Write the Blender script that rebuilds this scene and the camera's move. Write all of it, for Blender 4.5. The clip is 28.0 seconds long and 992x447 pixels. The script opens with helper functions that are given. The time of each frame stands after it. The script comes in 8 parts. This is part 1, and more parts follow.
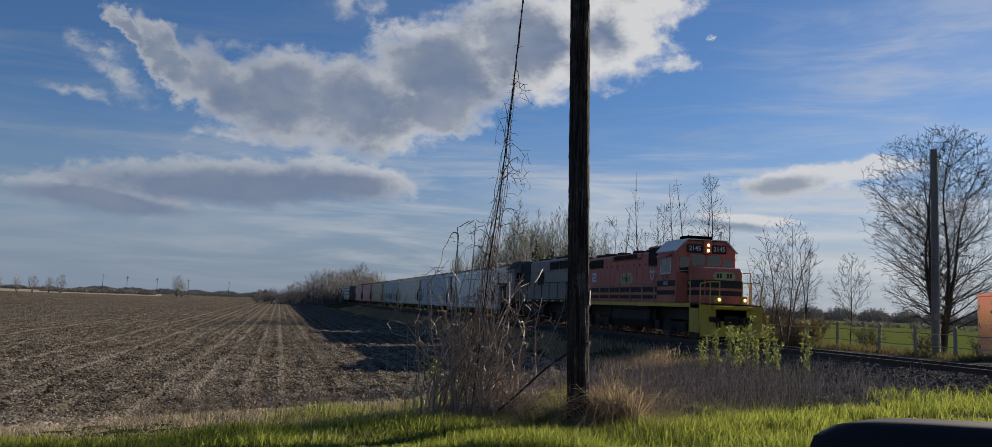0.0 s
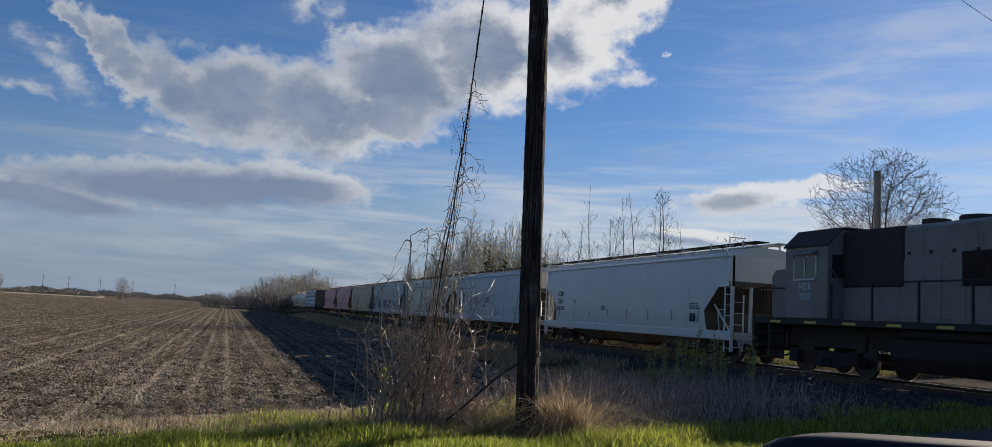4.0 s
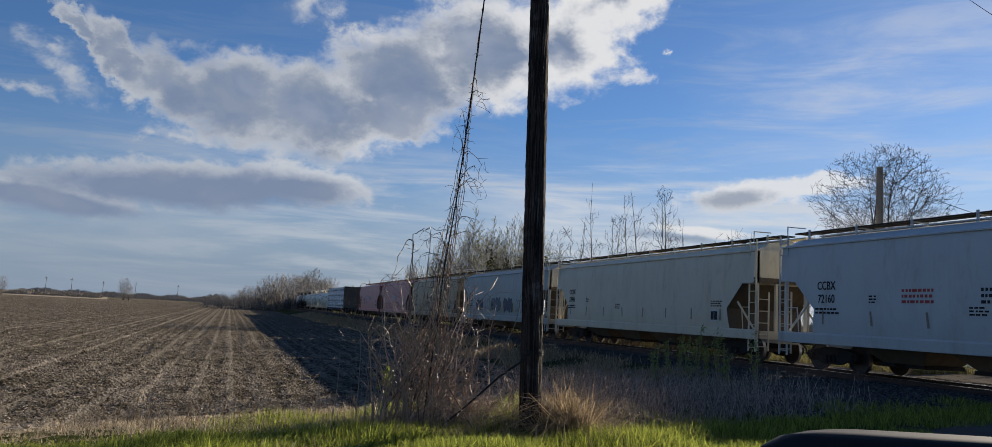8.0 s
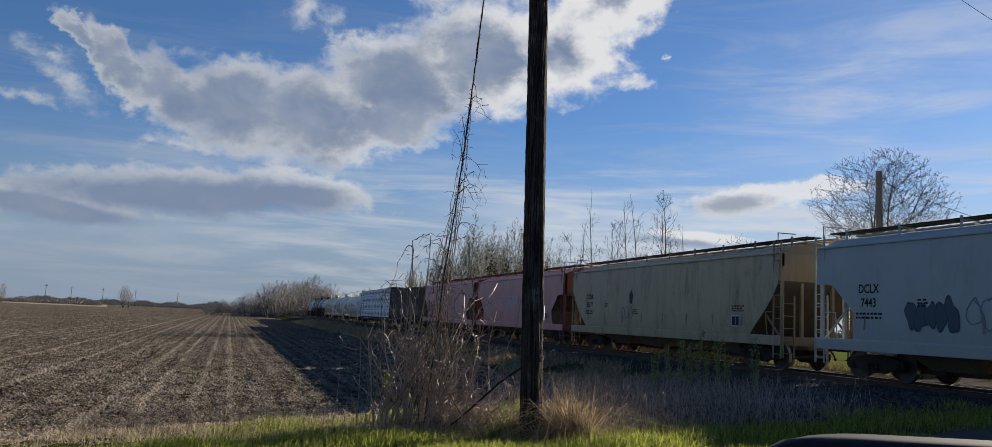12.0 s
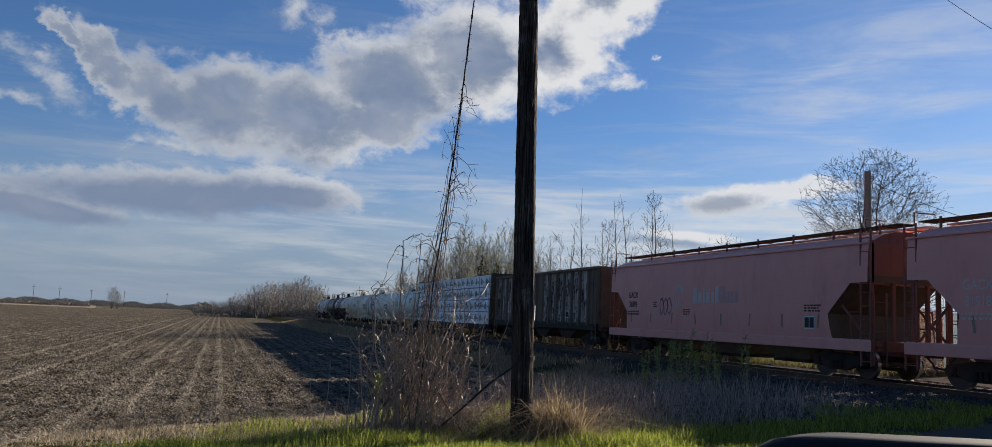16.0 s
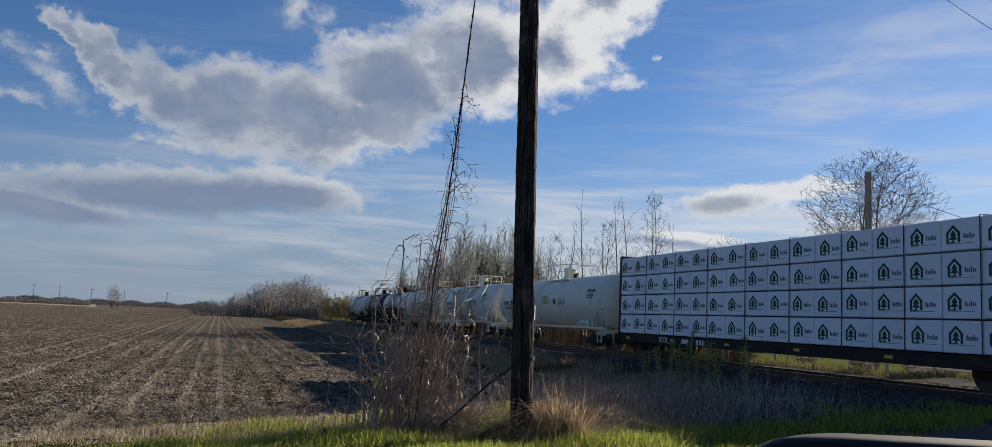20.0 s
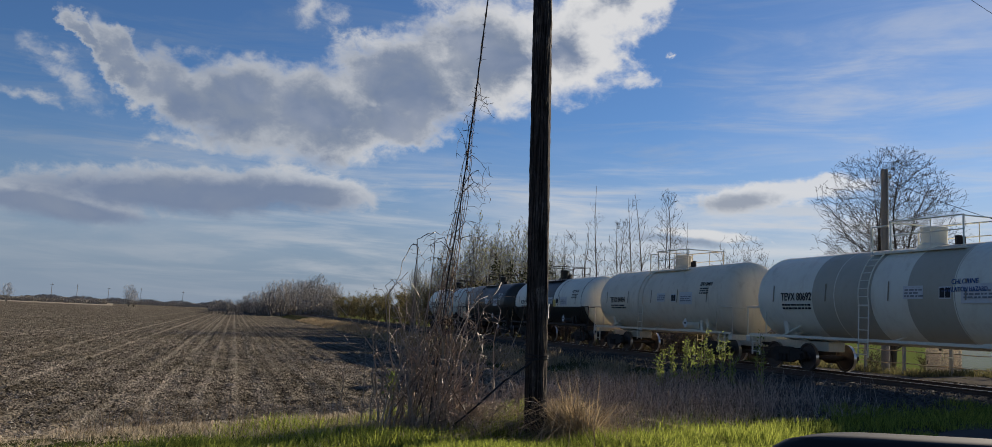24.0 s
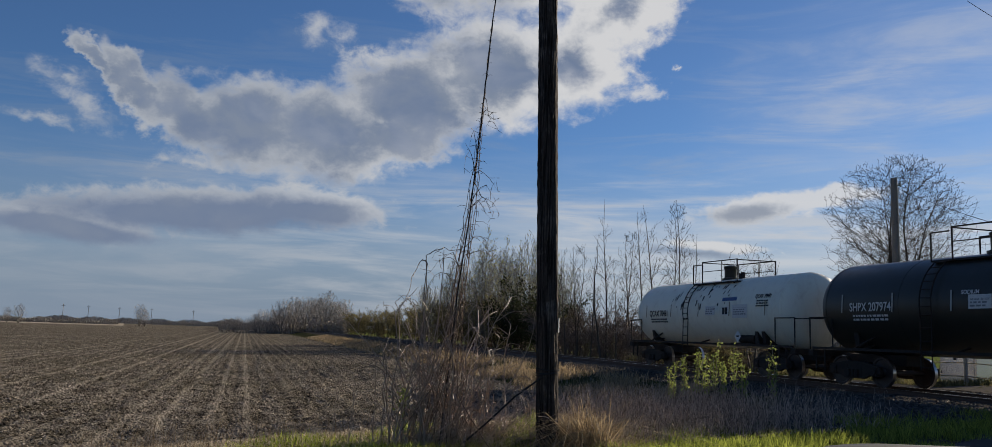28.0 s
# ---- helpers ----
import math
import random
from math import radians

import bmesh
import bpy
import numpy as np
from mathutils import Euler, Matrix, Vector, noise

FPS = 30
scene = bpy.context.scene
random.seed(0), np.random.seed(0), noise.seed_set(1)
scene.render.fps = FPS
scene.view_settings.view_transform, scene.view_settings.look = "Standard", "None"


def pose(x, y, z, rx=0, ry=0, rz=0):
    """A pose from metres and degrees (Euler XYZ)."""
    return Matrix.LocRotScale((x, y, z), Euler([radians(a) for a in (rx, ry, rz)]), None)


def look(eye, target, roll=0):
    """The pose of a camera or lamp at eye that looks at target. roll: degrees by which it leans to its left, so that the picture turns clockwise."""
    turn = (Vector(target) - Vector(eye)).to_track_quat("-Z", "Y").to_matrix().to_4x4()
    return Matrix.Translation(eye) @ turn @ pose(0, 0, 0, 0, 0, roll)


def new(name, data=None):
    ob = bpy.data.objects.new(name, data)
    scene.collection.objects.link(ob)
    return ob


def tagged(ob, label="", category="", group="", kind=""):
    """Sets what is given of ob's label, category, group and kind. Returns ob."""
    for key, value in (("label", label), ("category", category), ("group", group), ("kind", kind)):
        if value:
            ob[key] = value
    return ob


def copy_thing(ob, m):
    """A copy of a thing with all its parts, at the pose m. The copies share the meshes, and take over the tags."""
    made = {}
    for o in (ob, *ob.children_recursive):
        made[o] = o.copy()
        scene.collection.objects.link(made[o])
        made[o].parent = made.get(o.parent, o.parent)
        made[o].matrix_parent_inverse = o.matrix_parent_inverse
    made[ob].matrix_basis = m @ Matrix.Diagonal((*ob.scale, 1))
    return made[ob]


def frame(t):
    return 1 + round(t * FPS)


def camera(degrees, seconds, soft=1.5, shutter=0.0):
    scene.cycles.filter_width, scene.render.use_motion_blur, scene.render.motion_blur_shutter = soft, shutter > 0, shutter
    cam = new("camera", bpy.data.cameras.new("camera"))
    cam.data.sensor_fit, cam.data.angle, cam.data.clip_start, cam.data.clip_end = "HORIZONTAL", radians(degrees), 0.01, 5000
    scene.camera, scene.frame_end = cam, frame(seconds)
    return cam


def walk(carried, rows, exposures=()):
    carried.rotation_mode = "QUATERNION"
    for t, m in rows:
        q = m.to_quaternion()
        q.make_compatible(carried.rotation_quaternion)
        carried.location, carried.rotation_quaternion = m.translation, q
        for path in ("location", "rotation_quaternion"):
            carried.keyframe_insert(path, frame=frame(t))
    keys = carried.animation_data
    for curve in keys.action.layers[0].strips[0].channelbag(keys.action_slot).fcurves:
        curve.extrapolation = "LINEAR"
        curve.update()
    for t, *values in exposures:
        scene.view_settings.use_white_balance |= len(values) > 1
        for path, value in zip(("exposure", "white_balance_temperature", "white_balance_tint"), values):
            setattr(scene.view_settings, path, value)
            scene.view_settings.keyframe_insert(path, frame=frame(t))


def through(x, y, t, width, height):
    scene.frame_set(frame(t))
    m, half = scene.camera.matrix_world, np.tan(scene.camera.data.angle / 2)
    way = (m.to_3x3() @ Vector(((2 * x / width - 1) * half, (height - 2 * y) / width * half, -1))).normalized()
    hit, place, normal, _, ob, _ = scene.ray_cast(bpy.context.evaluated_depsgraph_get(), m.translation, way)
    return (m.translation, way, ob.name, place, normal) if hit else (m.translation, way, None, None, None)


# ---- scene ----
import collections
import functools
import itertools

# ---- camera: a phone held still in a car beside the crossing; seconds, heading, tilt, lean ----
EYE = Vector((0.0, 0.0, 1.25))
cam = camera(61.04, 28.0, soft=0.7)
TURNS = [
    (0.0, 14.21, 5.45, 2.16),
    (0.5, 15.11, 5.59, 2.40),
    (1.0, 15.73, 5.70, 2.56),
    (1.5, 16.16, 5.81, 2.66),
    (2.0, 16.56, 5.94, 2.77),
    (2.5, 16.92, 6.06, 2.95),
    (3.0, 17.15, 6.18, 3.14),
    (3.5, 17.26, 6.29, 3.24),
    (5.5, 17.60, 5.83, 3.36),
    (6.0, 17.64, 5.82, 3.33),
    (6.5, 17.58, 5.88, 3.26),
    (7.0, 17.45, 5.97, 3.14),
    (7.5, 17.33, 6.05, 3.03),
    (8.0, 17.21, 6.14, 2.94),
    (8.5, 17.12, 6.20, 2.88),
    (9.0, 17.10, 6.26, 2.86),
    (9.5, 17.11, 6.35, 2.83),
    (10.0, 17.11, 6.41, 2.80),
    (10.5, 17.09, 6.44, 2.79),
    (11.0, 17.09, 6.47, 2.78),
    (11.5, 17.13, 6.50, 2.73),
    (12.0, 17.21, 6.53, 2.68),
    (12.5, 17.31, 6.53, 2.66),
    (14.5, 17.75, 6.56, 2.49),
    (15.0, 17.80, 6.57, 2.52),
    (15.5, 17.83, 6.57, 2.54),
    (16.0, 17.86, 6.57, 2.55),
    (16.5, 17.87, 6.57, 2.55),
    (17.0, 17.88, 6.57, 2.56),
    (17.5, 17.88, 6.57, 2.57),
    (18.0, 17.88, 6.58, 2.58),
    (18.5, 17.88, 6.58, 2.59),
    (19.0, 17.89, 6.58, 2.62),
    (19.5, 17.87, 6.57, 2.64),
    (20.0, 17.84, 6.56, 2.69),
    (20.5, 17.80, 6.54, 2.72),
    (21.0, 17.74, 6.52, 2.73),
    (21.5, 17.66, 6.47, 2.76),
    (23.5, 17.08, 6.40, 2.77),
    (24.0, 16.91, 6.42, 2.66),
    (24.5, 16.71, 6.46, 2.59),
    (25.0, 16.54, 6.53, 2.48),
    (25.5, 16.42, 6.66, 2.34),
    (26.0, 16.35, 6.81, 2.23),
    (26.5, 16.35, 6.95, 2.16),
    (27.0, 16.36, 7.10, 2.09),
    (27.5, 16.33, 7.25, 2.00),
    (28.0, 16.28, 7.40, 1.89),
]


def aim(heading, tilt, lean):
    h, p = radians(heading), radians(tilt)
    return look(EYE, EYE + Vector((math.sin(h) * math.cos(p), math.cos(h) * math.cos(p), math.sin(p))), lean)


walk(cam, [(t, aim(h, p, r)) for t, h, p, r in TURNS], [(0.0, 0.58), (1.5, 0.66), (3.0, 0.74), (5.5, 0.80), (21.5, 0.80), (24.0, 0.67), (26.0, 0.62), (28.0, 0.56)])

# ---- light ----
SUN_AZ, SUN_EL = 62.0, 17.2      # degrees: clockwise from the track's direction, and above the horizon
sun = new("sun", bpy.data.lights.new("sun", "SUN"))
sun.data.energy, sun.data.angle, sun.data.color = 5.0, radians(0.55), (1.0, 0.86, 0.68)
_d = Vector((math.sin(radians(SUN_AZ)) * math.cos(radians(SUN_EL)), math.cos(radians(SUN_AZ)) * math.cos(radians(SUN_EL)), math.sin(radians(SUN_EL))))
sun.matrix_world = look(_d * 200, (0, 0, 0))
scene.view_settings.exposure = 0.0

world = bpy.data.worlds.new("world")
scene.world = world
world.use_nodes = True
wt = world.node_tree
wt.nodes.clear()


class Nodes:
    """Short hand for building node trees."""

    def __init__(self, tree):
        self.t = tree

    def node(self, kind, **kw):
        n = self.t.nodes.new(kind)
        ins = kw.pop("ins", {})
        for k, v in kw.items():
            setattr(n, k, v)
        for k, v in ins.items():
            self.put(n.inputs[k], v)
        return n

    def put(self, socket, v):
        if isinstance(v, bpy.types.NodeSocket):
            self.t.links.new(v, socket)
        else:
            socket.default_value = v

    def math(self, op, a, b=0.0, c=0.0, clamp=False):
        n = self.node("ShaderNodeMath", operation=op, use_clamp=clamp)
        for s, v in zip(n.inputs, (a, b, c)):
            self.put(s, v)
        return n.outputs[0]

    def remap(self, v, a, b, c=0.0, d=1.0, smooth=True):
        n = self.node("ShaderNodeMapRange", interpolation_type="SMOOTHSTEP" if smooth else "LINEAR")
        for s, x in zip(n.inputs, (v, a, b, c, d)):
            self.put(s, x)
        return n.outputs[0]

    def mix(self, f, a, b, kind="MIX"):
        n = self.node("ShaderNodeMix", data_type="RGBA", blend_type=kind)
        self.put(n.inputs[0], f)
        for s, x in ((n.inputs[6], a), (n.inputs[7], b)):
            self.put(s, (*x, 1.0) if isinstance(x, tuple) and len(x) == 3 else x)
        return n.outputs[2]

    def noise(self, vec, scale, detail=4.0, rough=0.55, dist=0.0):
        n = self.node("ShaderNodeTexNoise")
        if vec is not None:
            self.put(n.inputs["Vector"], vec)
        n.inputs["Scale"].default_value, n.inputs["Detail"].default_value = scale, detail
        n.inputs["Roughness"].default_value, n.inputs["Distortion"].default_value = rough, dist
        return n.outputs["Fac"]


def sky_tree():
    g = Nodes(wt)
    sky = g.node("ShaderNodeTexSky", sky_type="NISHITA", sun_disc=False, sun_elevation=radians(SUN_EL), sun_rotation=radians(SUN_AZ),
                 altitude=200.0, air_density=1.0, dust_density=0.15, ozone_density=5.0)
    d = g.node("ShaderNodeTexCoord").outputs["Generated"]
    s = g.node("ShaderNodeSeparateXYZ", ins={0: d})
    az = g.math("MULTIPLY", g.math("ARCTAN2", s.outputs[0], s.outputs[1]), 57.2958)
    el = g.math("MULTIPLY", g.math("ARCSINE", s.outputs[2]), 57.2958)
    flat = g.node("ShaderNodeCombineXYZ", ins={0: az, 1: el}).outputs[0]

    def stretch(k, dx=0.0, dy=0.0):
        return g.node("ShaderNodeCombineXYZ", ins={0: g.math("MULTIPLY", g.math("ADD", az, dx), k), 1: g.math("ADD", el, dy)}).outputs[0]

    # the air stirs the clouds' outlines at three sizes
    def stir(vec, amount, scale, detail, k):
        n = g.node("ShaderNodeTexNoise", ins={"Vector": stretch(k), "Scale": scale, "Detail": detail, "Roughness": 0.62})
        off = g.node("ShaderNodeVectorMath", operation="MULTIPLY_ADD", ins={0: n.outputs["Color"], 1: (2 * amount, amount, 0), 2: (-amount, -amount / 2, 0)})
        return g.node("ShaderNodeVectorMath", operation="ADD", ins={0: vec, 1: off.outputs[0]}).outputs[0]

    rough = stir(stir(flat, 1.9, 0.28, 2.0, 0.8), 2.0, 0.75, 8.0, 0.8)
    calm = stir(stir(flat, 0.7, 0.12, 2.0, 0.4), 0.9, 0.55, 8.0, 0.45)
    puff = g.noise(stretch(0.72), 0.30, 6.0, 0.48, 0.3)
    toward = g.noise(stretch(0.72, 0.9, 1.1), 0.30, 6.0, 0.48, 0.3)
    lit = g.math("SUBTRACT", puff, toward)
    fray = g.noise(stretch(0.7), 0.95, 8.0, 0.62, 0.4)
    wisp = g.noise(stretch(0.16), 0.42, 6.0, 0.62, 0.6)
    streak = g.noise(stretch(0.10, 7.0, 3.0), 0.75, 7.0, 0.60, 0.5)

    def heap(blobs, vec):
        def blob(x, y, a, b, turn=0.0):
            m = g.node("ShaderNodeMapping", vector_type="TEXTURE", ins={0: vec, "Location": (x, y, 0), "Rotation": (0, 0, radians(turn)), "Scale": (a, b, 1)})
            return g.math("SUBTRACT", 1.0, g.node("ShaderNodeVectorMath", operation="LENGTH", ins={0: m.outputs[0]}).outputs["Value"])
        return functools.reduce(lambda p, q: g.math("SMOOTH_MAX", p, q, 0.2), [blob(*b) for b in blobs])

    def worn(field, a, b):
        f = g.math("MULTIPLY_ADD", g.math("SUBTRACT", puff, 0.5), a, field)
        return g.math("MULTIPLY_ADD", g.math("SUBTRACT", fray, 0.5), b, f)

    big, small = worn(heap(BIG_CLOUD, rough), 0.7, 0.62), worn(heap(SMALL_CLOUD, rough), 0.8, 1.5)
    lens, lens_core = worn(heap(LENS_CLOUD, calm), 0.8, 1.3), worn(heap(LENS_CORE, calm), 0.7, 0.6)
    far, far_core = worn(heap(FAR_CLOUD, calm), 0.8, 1.3), worn(heap(FAR_CORE, calm), 1.0, 1.2)
    near_sun = g.remap(az, 2.0, 42.0)
    veil = g.math("MULTIPLY", g.remap(wisp, 0.42, 0.80), g.remap(el, 26.0, 5.0, 0.12, 0.75))
    low = g.math("MULTIPLY", g.remap(streak, 0.40, 0.66), g.math("MULTIPLY", g.remap(el, 13.0, 7.0), g.remap(el, 0.0, 3.0, 0.3, 0.75)))
    haze = g.math("MAXIMUM", g.math("MAXIMUM", g.remap(el, 14.0, 0.0, 0.04, 0.92), veil), low)
    base = g.mix(1.0, sky.outputs[0], SKY_TINT, "MULTIPLY")
    col = g.mix(haze, base, g.mix(near_sun, HAZE_FAR, HAZE_SUN))
    white = g.mix(g.remap(az, -8.0, 22.0), CLOUD_RIM, CLOUD_RIM_SUN)
    col = g.mix(g.math("MULTIPLY", low, g.remap(az, -14.0, 4.0, 0.25, 0.62)), col, white)
    # thin high sheets, then the long lens, the far cloud, the small ones and the great one
    col = g.mix(g.math("MULTIPLY", g.remap(heap(SHEETS, calm), -0.3, 0.9), g.remap(wisp, 0.30, 0.78, 0.04, 0.42)), col, white)
    col = g.mix(g.remap(lens, -0.10, 0.42, 0.0, 0.80), col, white)
    col = g.mix(g.remap(lens_core, -0.20, 0.55, 0.0, 0.97), col, g.mix(g.remap(puff, 0.35, 0.9), CLOUD_BLUE, CLOUD_GREY))
    col = g.mix(g.remap(far, -0.05, 0.45, 0.0, 0.85), col, white)
    col = g.mix(g.remap(far_core, -0.15, 0.9, 0.0, 0.80), col, CLOUD_GREY)
    col = g.mix(g.remap(small, -0.05, 1.1, 0.0, 0.80), col, white)
    thick = g.math("MULTIPLY_ADD", lit, -0.9, g.math("SUBTRACT", big, g.remap(az, 14.0, 25.0, 0.0, 0.55)))
    body = g.math("MULTIPLY", g.remap(thick, -0.03, 0.60), g.remap(puff, 0.25, 0.60, 0.72, 1.0))
    shade = g.mix(g.remap(g.math("MULTIPLY_ADD", lit, 2.0, g.remap(big, 0.9, 0.3, -0.1, 0.25)), -0.25, 0.30), CLOUD_BLUE, CLOUD_GREY)
    col = g.mix(g.remap(big, -0.14, 0.34, 0.0, 0.97), col, g.mix(body, white, shade))
    bg = g.node("ShaderNodeBackground", ins={0: col, 1: SKY_LEVEL})
    g.t.links.new(bg.outputs[0], g.node("ShaderNodeOutputWorld").inputs[0])


# clouds, by heading and height in degrees: centre, half sizes, turn
BIG_CLOUD = [(24.6, 21.6, 5.3, 2.9, 25), (21.3, 18.3, 4.7, 3.6, 0), (16.1, 17.7, 6.2, 3.9, 0), (10.2, 15.7, 6.0, 3.4, 0), (9.3, 12.7, 4.5, 2.1, 8), (4.2, 13.0, 6.0, 3.6, 0), (-0.6, 13.0, 5.0, 3.1, -8), (-4.5, 13.4, 3.9, 2.1, -35), (-7.6, 14.6, 3.6, 1.3, -45), (-10.2, 15.9, 2.1, 0.7, -40), (17.0, 24.6, 12.5, 3.8, 0)]
LENS_CLOUD = [(-3.0, 7.5, 11.6, 1.35, 3), (4.2, 8.0, 4.9, 1.4, -6), (-10.5, 6.0, 6.5, 0.9, -3), (6.4, 8.0, 2.6, 1.0, -8)]
LENS_CORE = [(-3.0, 7.0, 11.4, 1.35, 3), (3.4, 7.6, 4.7, 1.1, -4), (-10.8, 5.5, 6.0, 0.8, -3)]
SMALL_CLOUD = [(4.1, 19.3, 2.3, 1.1, 8), (7.2, 18.2, 2.3, 0.8, 8), (28.4, 18.1, 0.6, 0.22, 0), (26.7, 16.3, 1.9, 0.5, 5), (-12.0, 14.6, 2.8, 0.9, -20), (-10.6, 13.0, 2.6, 1.0, -25), (-12.8, 11.8, 2.4, 0.5, 0), (-5.6, 10.4, 1.5, 0.8, 0), (-3.6, 10.4, 2.4, 0.6, -10)]
SHEETS = [(4.5, 10.2, 5.0, 1.3, -10), (2.0, 9.4, 15.0, 1.6, 3), (-9.0, 4.5, 14.0, 2.2, 0), (18.0, 6.0, 14.0, 3.0, 3), (42.0, 16.0, 12.0, 6.0, 12), (36.0, 5.5, 16.0, 3.5, 0)]
FAR_CLOUD = [(34.3, 8.7, 5.0, 1.05, 5), (37.5, 9.2, 4.6, 0.85, 4), (31.1, 6.0, 4.2, 0.42, -4)]
FAR_CORE = [(33.2, 8.35, 3.3, 0.72, 4), (29.5, 5.6, 4.4, 0.4, -4)]
SKY_TINT = (0.80, 0.94, 1.12, 1.0)
HAZE_FAR, HAZE_SUN = (2.75, 3.50, 4.65, 1.0), (5.2, 5.7, 6.5, 1.0)
CLOUD_RIM, CLOUD_RIM_SUN = (5.6, 5.9, 6.4, 1.0), (8.5, 8.5, 8.6, 1.0)
CLOUD_GREY, CLOUD_BLUE = (2.75, 3.30, 4.35, 1.0), (2.05, 2.70, 4.1, 1.0)
SKY_LEVEL = 0.0515
sky_tree()

# ---- materials ----
def material(name, make, rough=0.8, metal=0.0, spec=0.3):
    """make(g, bsdf) wires the colour and relief."""
    m = bpy.data.materials.new(name)
    m.use_nodes = True
    g = Nodes(m.node_tree)
    b = next(n for n in m.node_tree.nodes if n.type == "BSDF_PRINCIPLED")
    b.inputs["Roughness"].default_value, b.inputs["Metallic"].default_value = rough, metal
    b.inputs["Specular IOR Level"].default_value = spec
    make(g, b)
    return m


def spot(g, kind="Object"):
    return g.node("ShaderNodeTexCoord").outputs[kind]


def bump(g, b, height, strength, dist):
    n = g.node("ShaderNodeBump", ins={"Strength": strength, "Distance": dist, "Height": height})
    g.put(b.inputs["Normal"], n.outputs[0])


def mottled(name, lo, hi, scale=3.0, grain=40.0, rough=0.8, metal=0.0, relief=0.2, dist=0.01, dirt=None, dirt_amt=0.5, spec=0.3, spread=0.0):
    """Two-scale mottling, with dirt in patches, a grain and, with spread, a shade for each object."""
    def make(g, b):
        p = spot(g)
        a = g.noise(p, scale, 5.0, 0.6)
        f = g.noise(p, grain, 3.0, 0.6)
        c = g.mix(g.math("MULTIPLY_ADD", f, 0.45, g.math("MULTIPLY", a, 0.55), clamp=True), lo, hi)
        if dirt:
            patch = g.remap(g.noise(p, scale * 0.45, 6.0, 0.65, 0.6), 0.45, 0.72)
            c = g.mix(g.math("MULTIPLY", patch, dirt_amt), c, dirt)
        if spread:
            r = g.node("ShaderNodeObjectInfo").outputs["Random"]
            c = g.mix(1.0, c, g.node("ShaderNodeCombineColor", ins={0: g.math("MULTIPLY_ADD", r, spread, 1 - spread / 2), 1: g.math("MULTIPLY_ADD", r, spread, 1 - spread / 2), 2: g.math("MULTIPLY_ADD", r, spread, 1 - spread / 2)}).outputs[0], "MULTIPLY")
        g.put(b.inputs["Base Color"], c)
        if relief:
            bump(g, b, g.math("ADD", f, a), relief, dist)
    return material(name, make, rough, metal, spec)


def soil_make(g, b):
    p = spot(g)
    s = g.node("ShaderNodeSeparateXYZ", ins={0: p})
    wob = g.noise(p, 0.30, 2.0)
    x = g.math("MULTIPLY_ADD", wob, 0.28, s.outputs[0])
    row = g.math("SINE", g.math("MULTIPLY", x, 2 * math.pi / 0.76))
    rows = g.remap(row, 0.55, 1.0)
    marks_ = [g.remap(g.math("ABSOLUTE", g.math("SUBTRACT", x, at + 0.14)), wide * 0.65, wide * 0.22, 0.0, k) for at, wide, k in WHEEL_MARKS]
    wheels = g.math("MULTIPLY", functools.reduce(lambda u, v: g.math("MAXIMUM", u, v), marks_), g.remap(g.noise(p, 0.6, 4.0), 0.30, 0.60, 0.25, 1.0))
    clod = g.noise(p, 7.0, 6.0, 0.72)
    crumb = g.node("ShaderNodeTexVoronoi", ins={"Vector": p, "Scale": 13.0, "Randomness": 1.0})
    tone = g.node("ShaderNodeSeparateColor", ins={0: crumb.outputs["Color"]}).outputs[0]
    straw = g.noise(p, 30.0, 4.0, 0.75)
    wide = g.noise(p, 0.11, 4.0, 0.6)
    broad = g.noise(p, 1.3, 5.0, 0.7)
    clod = g.math("MULTIPLY_ADD", g.math("SUBTRACT", broad, 0.5), 0.7, clod)
    c = g.mix(g.remap(clod, 0.40, 0.62), (0.028, 0.024, 0.020), (0.205, 0.182, 0.151))
    c = g.mix(g.math("MULTIPLY", g.remap(tone, 0.72, 0.92), g.math("MULTIPLY_ADD", rows, 0.45, 0.25)), c, (0.36, 0.30, 0.225))
    c = g.mix(g.math("MULTIPLY", g.remap(straw, 0.52, 0.66), g.math("MULTIPLY_ADD", rows, 0.45, 0.25)), c, (0.46, 0.385, 0.285))
    edge = g.math("MULTIPLY_ADD", s.outputs[0], -0.5, g.math("MULTIPLY", s.outputs[1], 0.866))
    head = g.math("MULTIPLY", g.remap(edge, 19.0, 9.5), g.remap(g.math("ADD", straw, tone), 0.55, 1.15))
    c = g.mix(g.math("MULTIPLY", head, 0.85), c, (0.56, 0.47, 0.35))
    c = g.mix(g.math("MULTIPLY", g.math("MULTIPLY", rows, g.remap(broad, 0.35, 0.62)), 0.32), c, (0.36, 0.315, 0.25))
    c = g.mix(g.math("MULTIPLY", wheels, 0.60), c, (0.44, 0.385, 0.305))
    c = g.mix(g.math("MULTIPLY", g.remap(wide, 0.38, 0.66), 0.30), c, (0.050, 0.050, 0.030))
    g.put(b.inputs["Base Color"], c)
    h = g.math("MULTIPLY_ADD", crumb.outputs["Distance"], -0.8, g.math("ADD", clod, g.math("MULTIPLY", straw, 0.35)))
    bump(g, b, h, 1.0, 0.10)


